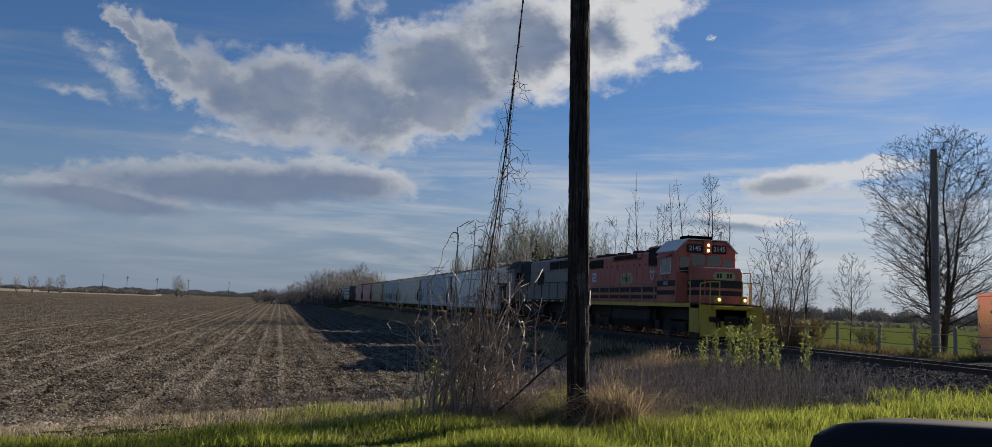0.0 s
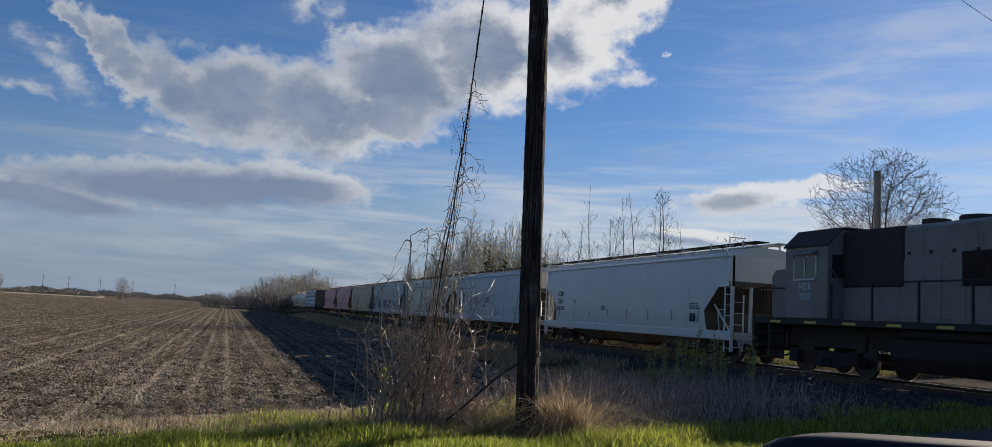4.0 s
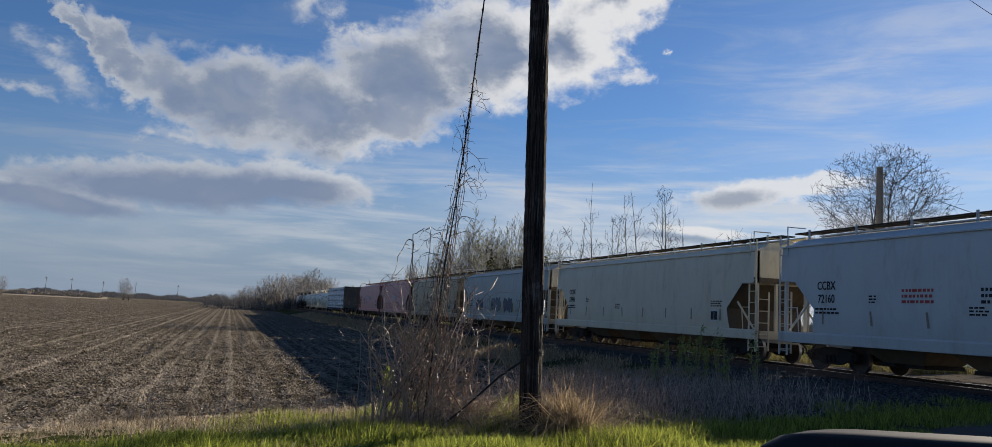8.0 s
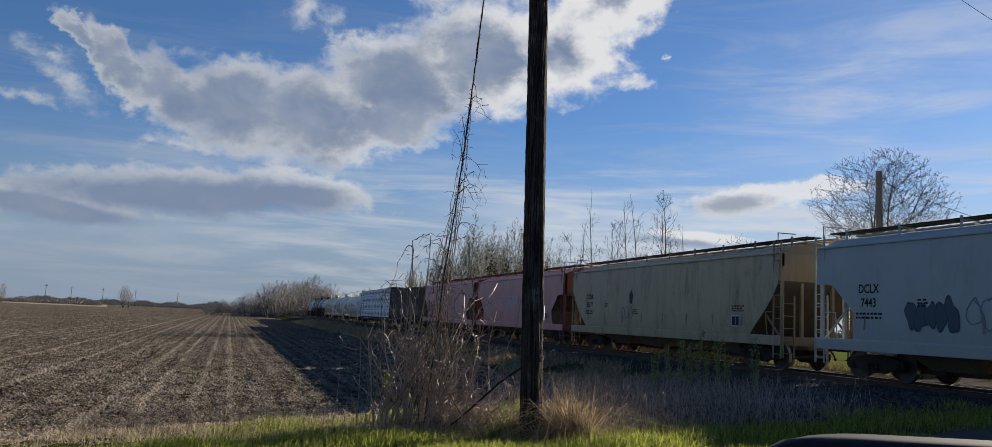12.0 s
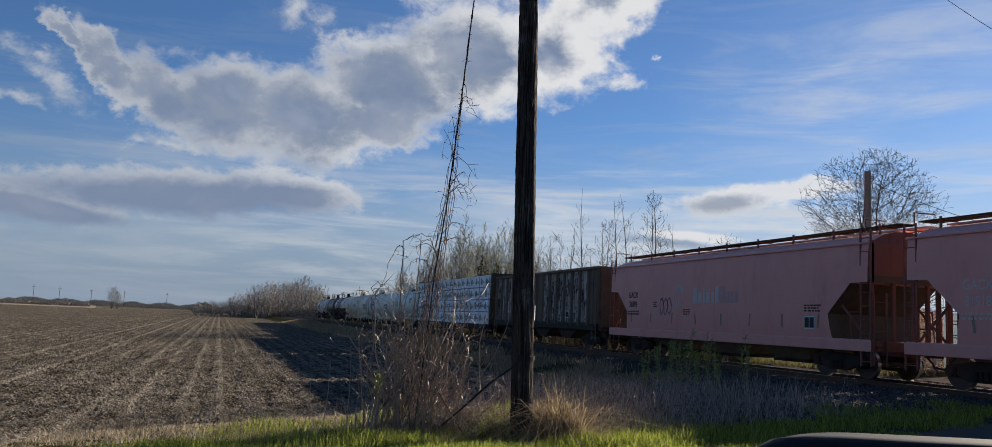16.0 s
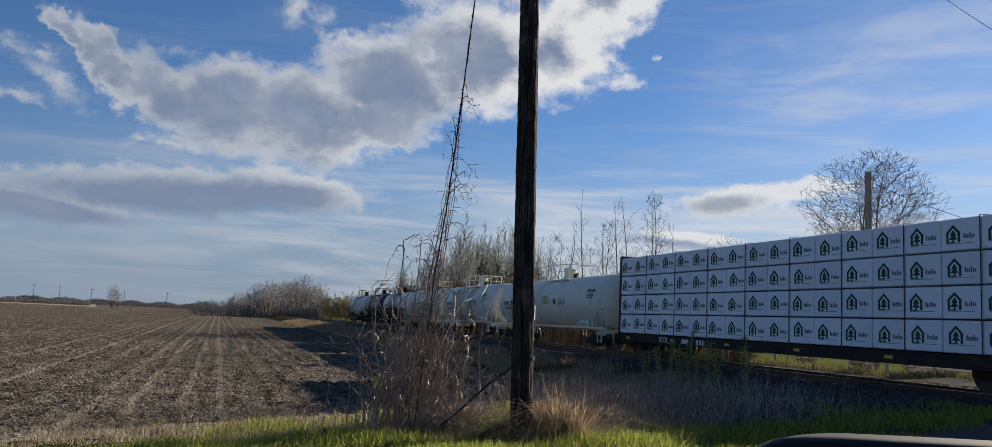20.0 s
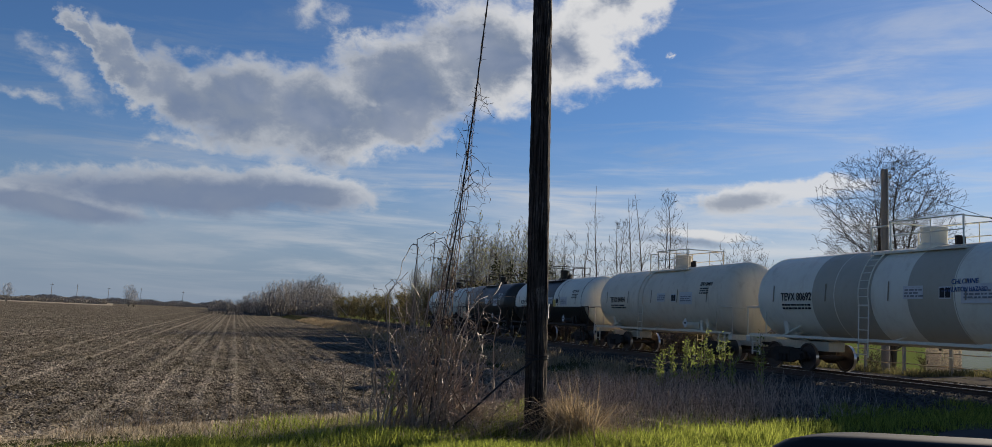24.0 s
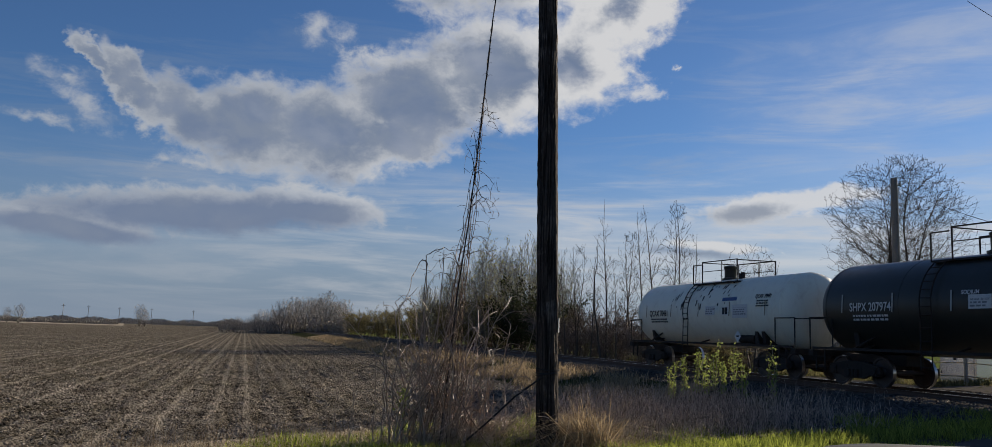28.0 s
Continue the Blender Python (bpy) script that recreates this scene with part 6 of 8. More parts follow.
def island_tint(name, lo, hi, rough=0.9, through=0.0, spec=0.15):
    """A colour for each loose piece; through: share of light that shines through, as in leaves."""
    def make(g, b):
        r = g.node("ShaderNodeNewGeometry").outputs["Random Per Island"]
        f = g.noise(spot(g), 14.0, 3.0)
        c = g.mix(g.math("MULTIPLY_ADD", f, 0.5, g.math("MULTIPLY_ADD", r, 0.9, -0.2), clamp=True), lo, hi)
        g.put(b.inputs["Base Color"], c)
        if through:
            tr = g.node("ShaderNodeBsdfTranslucent", ins={0: c})
            mx = g.node("ShaderNodeMixShader", ins={0: through, 1: b.outputs[0], 2: tr.outputs[0]})
            out = next(n for n in g.t.nodes if n.type == "OUTPUT_MATERIAL")
            g.t.links.new(mx.outputs[0], out.inputs[0])
    return material(name, make, rough, spec=spec)


def build_track():
    bed = tagged(new("railway_track"), "single railway track on ballast beside the field", "track", kind="structure")
    prof = [(-0.07, -0.185), (0.07, -0.185), (0.07, -0.165), (0.014, -0.15), (0.014, -0.05), (0.036, -0.035), (0.036, -0.006), (0.028, 0.0), (-0.028, 0.0), (-0.036, -0.006), (-0.036, -0.035), (-0.014, -0.05), (-0.014, -0.15), (-0.07, -0.165)]
    for s in (-1, 1):
        bm = bmesh.new()
        prism(bm, [(TRACK_X + s * 0.755 + x, z) for x, z in prof], -260, 900)
        rail = part("rail", bm, [RAIL_STEEL, TREAD], bed)
        for f in rail.data.polygons:
            if f.normal.z > 0.9 and f.center.z > -0.01:
                f.material_index = 1
    bm = bmesh.new()
    box(bm, -1.30, 1.30, -0.115, 0.115, -0.36, -0.19)
    tie = part("tie", bm, TIE_WOOD, bed, bevel=0.02)
    rng = random.Random(2)
    for k in range(180):
        m = pose(TRACK_X + rng.uniform(-0.05, 0.05), 4.0 + 0.51 * k, rng.uniform(-0.012, 0.012), 0, 0, rng.uniform(-1.2, 1.2))
        if k == 0:
            tie.matrix_basis = m
        else:
            again(tie, bed, m)
    bm = bmesh.new()
    for k in range(420):
        y = 4.0 + 0.51 * (180 + k)
        box(bm, TRACK_X - 1.3, TRACK_X + 1.3, y - 0.115, y + 0.115, -0.36, -0.19)
    tagged(part("far_ties", bm, TIE_WOOD, bed), kind="stuff")


build_track()


def lumps(name, pts, sizes, mat, seed, label, category):
    """Many small angular stones or clods as one stuff."""
    rng = np.random.RandomState(seed)
    n = len(pts)
    base = np.array([(1, 0, 0), (-1, 0, 0), (0, 1, 0), (0, -1, 0), (0, 0, 1), (0, 0, -1)], float)
    tri = np.array([(0, 2, 4), (2, 1, 4), (1, 3, 4), (3, 0, 4), (2, 0, 5), (1, 2, 5), (3, 1, 5), (0, 3, 5)])
    v = base[None] * rng.uniform(0.55, 1.3, (n, 6, 1)) + rng.uniform(-0.35, 0.35, (n, 6, 3))
    v[..., 2] *= 0.7
    a = rng.uniform(0, 2 * np.pi, n)
    c, s = np.cos(a)[:, None], np.sin(a)[:, None]
    v = np.stack([v[..., 0] * c - v[..., 1] * s, v[..., 0] * s + v[..., 1] * c, v[..., 2]], -1)
    v = v * np.asarray(sizes)[:, None, None] + np.asarray(pts)[:, None]
    f = (tri[None] + 6 * np.arange(n)[:, None, None]).reshape(-1, 3)
    return tagged(new(name, quads(name, v.reshape(-1, 3), f, mat, smooth=False)), label, category, kind="stuff")


def off_wheels(x, rng):
    """True away from the wheel marks, and rarer between the rows."""
    near = np.min([np.abs(x - at) / wide for at, wide, _ in WHEEL_MARKS], axis=0)
    row = np.sin(2 * np.pi * x / 0.76)
    return (near > rng.uniform(0.8, 1.4, len(x))) & (rng.uniform(-1.0, 1.0, len(x)) < row)


def build_loose():
    rng = np.random.RandomState(11)
    n = 30000
    y = 9.0 + 60.0 * rng.uniform(0, 1, n) ** 1.6
    x = np.where(rng.uniform(0, 1, n) < 0.85, rng.uniform(10.0, 17.9, n), rng.uniform(19.9, 22.4, n))
    keep = (x > np.clip(9.6 + 0.75 * (y - 14.0), 9.0, 15.2)) & (across(x, y) > 4.6)
    x, y = x[keep], y[keep]
    n = len(x)
    z = level(x, y)
    lumps("ballast_stones", np.stack([x, y, z + 0.01], -1), rng.uniform(0.022, 0.055, n), island_tint("ballast_stone", (0.022, 0.021, 0.020), (0.115, 0.11, 0.105)), 12, "grey crushed stone beside the rails", "gravel")
    n = 62000
    d = 10.5 + 150.0 * rng.beta(1.0, 5.0, n)
    a = np.radians(rng.uniform(-16, 24, n))
    x, y = d * np.sin(a), d * np.cos(a)
    keep = (across(x, y) > 10.2 + rng.uniform(-0.6, 0.6, n)) & (x < 11.5) & off_wheels(x, rng)
    x, y = x[keep], y[keep]
    n = len(x)
    size = rng.uniform(0.014, 0.050, n) * (0.7 + 0.6 * (rng.uniform(0, 1, n) > 0.9)) * (0.7 + 0.005 * np.hypot(x, y))
    lumps("soil_clods", np.stack([x, y, level(x, y) + 0.015], -1), size, island_tint("soil_clod", (0.058, 0.050, 0.041), (0.40, 0.355, 0.29)), 13, "brown clods and crumbs on the ploughed field", "soil")


build_loose()

# ---- plants ----
BARK = mottled("bark", (0.045, 0.038, 0.032), (0.13, 0.112, 0.095), 3.0, 35.0, 0.95, 0.0, 0.6, 0.02)
PALE_BARK = mottled("pale_bark", (0.10, 0.088, 0.074), (0.22, 0.195, 0.165), 3.0, 35.0, 0.95, 0.0, 0.5, 0.02)
TWIG = island_tint("twig", (0.026, 0.020, 0.016), (0.075, 0.058, 0.046))
PALE_TWIG = island_tint("pale_twig", (0.11, 0.095, 0.08), (0.24, 0.21, 0.175))
BUD = island_tint("opening_bud", (0.22, 0.23, 0.08), (0.42, 0.41, 0.18), through=0.5)
BUD_DARK = island_tint("closed_bud", (0.07, 0.055, 0.035), (0.20, 0.17, 0.09), through=0.2)
BUSH_LEAF = island_tint("bush_leaf", (0.115, 0.098, 0.046), (0.25, 0.208, 0.095), through=0.35)
DARK_LEAF = island_tint("dark_leaf", (0.020, 0.026, 0.012), (0.055, 0.06, 0.028), through=0.25)
SPROUT_LEAF = island_tint("sprout_leaf", (0.15, 0.19, 0.045), (0.34, 0.38, 0.12), through=0.5)
GRASS = island_tint("grass_blade", (0.026, 0.048, 0.007), (0.42, 0.47, 0.095), through=0.62)
STUBBLE = island_tint("chopped_stalk", (0.18, 0.155, 0.115), (0.60, 0.525, 0.41))
PALE_STRAW = island_tint("pale_straw", (0.10, 0.082, 0.052), (0.66, 0.56, 0.40), through=0.45)
DRY_GRASS = island_tint("dry_grass", (0.12, 0.085, 0.050), (0.54, 0.42, 0.26), through=0.4)
GREY_STALK = island_tint("dry_stalk", (0.070, 0.048, 0.036), (0.58, 0.45, 0.345), 0.5, spec=0.5)
DITCH_STALK = island_tint("ditch_stalk", (0.060, 0.045, 0.038), (0.56, 0.465, 0.39))
# far wood's twigs, lightened in colour to stand for haze
HAZED_TWIG = island_tint("far_bare_twig", (0.28, 0.245, 0.21), (0.50, 0.45, 0.39))
BROWN_TWIG = island_tint("brown_twig", (0.085, 0.062, 0.047), (0.24, 0.185, 0.145))
VINE = island_tint("vine_stem", (0.055, 0.038, 0.029), (0.23, 0.17, 0.13))


def tubes(name, segs, mat, sides=4, smooth=True):
    """Tapered pieces (ax, ay, az, bx, by, bz, ra, rb) as one mesh."""
    s = np.asarray(segs, float).reshape(-1, 8)
    a, b, ra, rb = s[:, :3], s[:, 3:6], s[:, 6], s[:, 7]
    d = b - a
    d /= np.maximum(np.linalg.norm(d, axis=1, keepdims=True), 1e-9)
    ref = np.where(np.abs(d[:, 2:3]) > 0.9, [[1.0, 0, 0]], [[0, 0, 1.0]])
    u = np.cross(d, ref)
    u /= np.linalg.norm(u, axis=1, keepdims=True)
    w = np.cross(d, u)
    ang = 2 * np.pi * np.arange(sides) / sides
    ring = np.cos(ang)[None, :, None] * u[:, None] + np.sin(ang)[None, :, None] * w[:, None]
    v = np.concatenate([a[:, None] + ring * ra[:, None, None], b[:, None] + ring * rb[:, None, None]], 1).reshape(-1, 3)
    i = np.arange(sides)
    j = (i + 1) % sides
    f = np.stack([i, j, j + sides, i + sides], -1)
    f = (f[None] + 2 * sides * np.arange(len(s))[:, None, None]).reshape(-1, 4)
    return quads(name, v, f, mat, smooth=smooth)


def leaves(name, pts, size, mat, seed, long=1.5):
    """Small folded leaves, two triangles each, at points."""
    rng = np.random.RandomState(seed)
    p = np.asarray(pts, float)
    n = len(p)
    d = rng.standard_normal((n, 3))
    d /= np.linalg.norm(d, axis=1, keepdims=True)
    e = np.cross(d, rng.standard_normal((n, 3)))
    e /= np.linalg.norm(e, axis=1, keepdims=True)
    k = size * rng.uniform(0.6, 1.35, (n, 1))
    v = np.stack([p, p + d * k * long * 0.5 + e * k * 0.42, p + d * k * long, p + d * k * long * 0.5 - e * k * 0.42], 1).reshape(-1, 3)
    f = (np.array([[0, 1, 2, 3]]) + 4 * np.arange(n)[:, None])
    return quads(name, v, f, mat, smooth=False)


def limbs(rng, start, way, length, radius, depth, bend, fork, split, lift, out, seg=4, shrink=0.55):
    """Grows a limb and its branches into out: pieces with their depth. Branches leave on alternate sides."""
    p, d = Vector(start), Vector(way).normalized()
    seg = seg if depth > 0 else 3
    step = length / seg
    r, flip = radius, rng.choice((-1, 1))
    for k in range(seg):
        d = (d + Vector((rng.gauss(0, bend), rng.gauss(0, bend), rng.gauss(0, bend) + lift))).normalized()
        q = p + d * step
        r2 = radius * (1 - (k + 1) / seg * 0.70)
        out.append((p.x, p.y, p.z, q.x, q.y, q.z, r, r2, depth))
        if depth > 0:
            for _ in range(split):
                if rng.random() < 0.9:
                    flip = -flip
                    side = d.cross(Vector((rng.gauss(0, 0.6), rng.gauss(0, 0.6), 1))).normalized() * flip
                    f = fork * rng.uniform(0.75, 1.25)
                    w = (d * math.cos(f) + side * math.sin(f)).normalized()
                    limbs(rng, p.lerp(q, rng.random()), w, length * shrink * rng.uniform(0.55, 1.1) * (1 - 0.4 * k / seg), max(r2 * 0.6, 0.004), depth - 1, bend * 1.1, fork, split, lift, out, seg, shrink)
        p, r = q, r2


def make_tree(seed, label, crown, height, wide, base=0.15, trunks=1, clear=0.15, spread=0.2, fine=0.007, gaps=(0.45, 0.30, 0.24), longs=(9.0, 1.3, 0.5), forks=(42, 40, 38), lift=0.03, crook=0.035, leaf=None, leaf_size=0.05, leaf_n=0, bark=None, twig=None, name="bare_tree", lean=0.0, lead=0.97):
    """A tree at the origin: straight stems, limbs that reach to the crown's outline, branches, and fine twigs."""
    rng = random.Random(seed)
    out = []

    def within(p):
        k = (p.z / height - clear * 0.5) / (1 - clear * 0.5)
        if not 0 <= k <= 1:
            return False
        if crown == "round":
            r = math.sqrt(max(0.0, 1 - ((k - 0.52) / 0.50) ** 2))
        elif crown == "spindle":
            r = max(0.0, math.sin(math.pi * min(1.0, k * 0.80 + 0.18))) ** 0.8
        else:
            r = min(1.0, 0.5 + 2 * k) * max(0.0, 1.05 - k ** 3)
        a = math.atan2(p.y, p.x)
        r *= wide * (0.88 + 0.12 * math.sin(3 * a + 5 * k + seed))
        return (p.x - lean * p.z) ** 2 + p.y ** 2 <= r * r

    def shoot(p, d, length, r, level):
        """One stem, limb, branch or twig with what grows on it."""
        reach = 0.0
        while reach < length and ((level == 0 and p.z + d.z * reach < 0.45 * height) or within(p + d * (reach + 0.15))):
            reach += 0.15
        length = min(length, max(reach, 0.12)) * (1.0 if level == 0 else rng.uniform(0.80, 1.0))
        n = max(2, min(16, int(length / (0.5 if level < 2 else 0.22))))
        step, r_end = length / n, max(fine * 0.75, r * (0.04 if level == 0 else 0.22))
        q, turn, spare = p, rng.uniform(0, 6.28), rng.random()
        for k in range(n):
            d = (d + Vector((rng.gauss(0, crook), rng.gauss(0, crook), rng.gauss(0, crook) + (lift if level else 0.008)))).normalized()
            e = q + d * step
            ra, rb = r + (r_end - r) * (k / n) ** 0.75, r + (r_end - r) * ((k + 1) / n) ** 0.75
            out.append((*q, *e, ra, rb, 3 - level))
            if level < 3:
                spare += step / gaps[level]
                while spare >= 1:
                    spare -= 1
                    at = q.lerp(e, rng.random())
                    if level == 0 and at.z < clear * height or level and k == 0 and rng.random() < 0.6:
                        continue
                    turn += 2.4 + rng.gauss(0, 0.3)
                    u = d.orthogonal().normalized()
                    side = u * math.cos(turn) + d.cross(u) * math.sin(turn)
                    f = radians(forks[level]) * rng.uniform(0.75, 1.2)
                    shoot(at, (d * math.cos(f) + side * math.sin(f)).normalized(), longs[level] * rng.uniform(0.65, 1.0) * (1 - 0.45 * k / n if level else 1.0), max(fine, rb * (0.38 if level == 0 else 0.52)), level + 1)
            q = e

    for t in range(trunks):
        a = 2 * math.pi * t / trunks + rng.uniform(0, 1.0)
        tilt = spread * rng.uniform(0.5, 1.0) if trunks > 1 else lean
        p = Vector((math.cos(a), math.sin(a), 0)) * (base * 0.9 if trunks > 1 else 0.0)
        d = Vector((math.cos(a) * tilt, math.sin(a) * tilt, 1)).normalized() if trunks > 1 else Vector((tilt, 0, 1)).normalized()
        shoot(p, d, height * lead * (rng.uniform(0.80, 0.98) if t else 1.0), base, 0)
    s = np.array(out)
    tree = thing(name, label, "tree")
    thick = s[:, 8] >= 2
    o = new("trunk", tubes("trunk", s[thick, :8], bark or BARK, 4))
    o.parent = tree
    o = new("crown", tubes("crown", s[~thick, :8], twig or TWIG, 3, False))
    o.parent = tree
    tagged(o, "bare twigs", kind="stuff")
    if leaf and leaf_n:
        tips, roll = s[s[:, 8] <= 0], np.random.RandomState(seed)
        pick, k = roll.randint(0, len(tips), leaf_n), roll.uniform(0, 1, (leaf_n, 1))
        lf = new("bud_growth", leaves("bud_growth", tips[pick, :3] * (1 - k) + tips[pick, 3:6] * k, leaf_size, leaf, seed))
        lf.parent = tree
        tagged(lf, "small opening leaves", kind="stuff")
    return tree


def stand(ob, x, y, turn=0.0, size=1.0, sink=0.05):
    ob.matrix_basis = pose(x, y, float(level(np.array(x), np.array(y))) - sink, 0, 0, turn) @ Matrix.Diagonal((size, size, size, 1))
    return ob


def stand_copy(ob, x, y, turn, size, sink=0.05):
    o = copy_thing(ob, pose(x, y, float(level(np.array(x), np.array(y))) - sink, 0, 0, turn))
    o.scale = (size, size, size)
    return o


def place_all(kinds, spots):
    used = set()
    for a, dist, k, size, turn in spots:
        x, y = dist * math.sin(radians(a)), dist * math.cos(radians(a))
        if k in used:
            stand_copy(kinds[k], x, y, turn, size)
        else:
            used.add(k)
            stand(kinds[k], x, y, turn, size)


def build_trees():
    rng = random.Random(77)
    # wide crown beside the grey pole across the track
    big = make_tree(3, "large bare tree with a wide budding crown", "round", 11.0, 4.3, 0.15, trunks=4, clear=0.10, spread=0.11, fine=0.0062, gaps=(0.22, 0.29, 0.21), longs=(8.0, 1.6, 0.55), forks=(58, 46, 44), lift=0.022, crook=0.06, leaf=BUD_DARK, leaf_size=0.026, leaf_n=2200)
    stand(big, 30.2, 33.4, 20)
    small = make_tree(5, "small bare tree beside the fence", "round", 5.4, 1.5, 0.06, clear=0.2, fine=0.007, gaps=(0.16, 0.20, 0.18), longs=(5.0, 0.8, 0.4), leaf=BUD, leaf_size=0.045, leaf_n=300)
    stand(small, 31.5, 41.6)
    mid = make_tree(8, "bare many-stemmed tree behind the track", "round", 7.0, 2.2, 0.07, trunks=3, clear=0.14, spread=0.22, fine=0.0072, gaps=(0.32, 0.32, 0.25), longs=(5.0, 1.1, 0.5), forks=(46, 42, 42), lift=0.03)
    stand(mid, 25.9, 39.4)
    stand_copy(mid, 27.6, 43.5, 120, 0.80)
    # slender bare trees
    tall = [make_tree(20 + k, "tall slender bare tree behind the track", "spindle", 12.0, 1.7, 0.105, trunks=1 + (k == 1), clear=0.14, spread=0.05, fine=0.0092, gaps=(0.27, 0.30, 0.26), longs=(2.2, 0.9, 0.45), forks=(40, 42, 42), lift=0.035, crook=0.03) for k in range(3)]
    place_all(tall, [(22.9, 60.5, 0, 0.70, 40), (23.9, 62.0, 0, 1.0, 10), (25.4, 63.5, 1, 0.87, 80), (26.4, 61.0, 2, 0.93, 160), (27.3, 62.5, 0, 1.0, 250), (28.5, 60.0, 1, 1.02, 300), (29.4, 62.0, 2, 0.80, 33), (31.6, 60.5, 0, 0.58, 75), (34.5, 63.0, 1, 0.66, 210), (24.6, 58.5, 2, 0.6, 140), (22.0, 64.0, 1, 0.78, 20), (21.2, 66.0, 2, 0.72, 200), (20.3, 70.0, 0, 0.78, 100)])
    dead = make_tree(31, "leaning dead tree with broken limbs", "spindle", 8.6, 1.0, 0.12, clear=0.3, fine=0.012, gaps=(0.7, 0.8, 9.0), longs=(1.6, 0.4, 0.3), crook=0.09, name="dead_tree", lean=0.2)
    stand(dead, 57.0 * math.sin(radians(23.6)), 57.0 * math.cos(radians(23.6)), 200)
    # budding wood further along
    green = [make_tree(40 + k, "young tree with pale green buds", "column", 13.8, 3.2, 0.10, trunks=4 + k % 2, clear=0.04, spread=0.12, fine=0.0135, gaps=(0.52, 0.48, 0.52), longs=(4.5, 1.3, 0.85), forks=(32, 34, 34), lift=0.05, leaf=BUD, leaf_size=0.085, leaf_n=1300, bark=PALE_BARK, twig=PALE_TWIG) for k in range(3)]
    rows = []
    for k in range(26):
        a = 11.4 + k * 0.40 + rng.uniform(-0.2, 0.2)
        rows.append((a, rng.uniform(86, 122), k % 3, rng.uniform(0.70, 1.0) * (0.62 + 0.38 * min(1.0, max(0.0, (a - 11.4) / 2.5))), rng.uniform(0, 360)))
    place_all(green, rows)


build_trees()


def make_bush(seed, h, w, mat, label, n_leaf, leaf_size, stems=10, name="bush"):
    rng = random.Random(seed)
    out = []
    for k in range(stems):
        a, t = rng.uniform(0, 2 * math.pi), rng.uniform(0.1, 0.75)
        d = Vector((math.cos(a) * t, math.sin(a) * t, 1)).normalized()
        p = Vector((math.cos(a), math.sin(a), 0)) * rng.uniform(0, w * 0.22)
        limbs(rng, p, d, h * rng.uniform(0.55, 0.95), 0.028, 2, 0.14, 0.6, 2, 0.02, out, 4, 0.55)
    s = np.array(out)
    s[:, 6:8] = np.maximum(s[:, 6:8], 0.008)
    b = thing(name, label, "bush")
    o = new("branchwork", tubes("branchwork", s[:, :8], BROWN_TWIG if name == "thicket" else TWIG, 3, False))
    o.parent = b
    tagged(o, kind="stuff")
    tips = s[s[:, 8] <= 1]
    r = np.random.RandomState(seed)
    pts = tips[r.randint(0, len(tips), n_leaf), 3:6] + r.normal(0, 0.10 * h / 3, (n_leaf, 3))
    pts[:, 2] = np.maximum(pts[:, 2], 0.05)
    o = new("foliage", leaves("foliage", pts, leaf_size, mat, seed))
    o.parent = b
    tagged(o, kind="stuff")
    return b


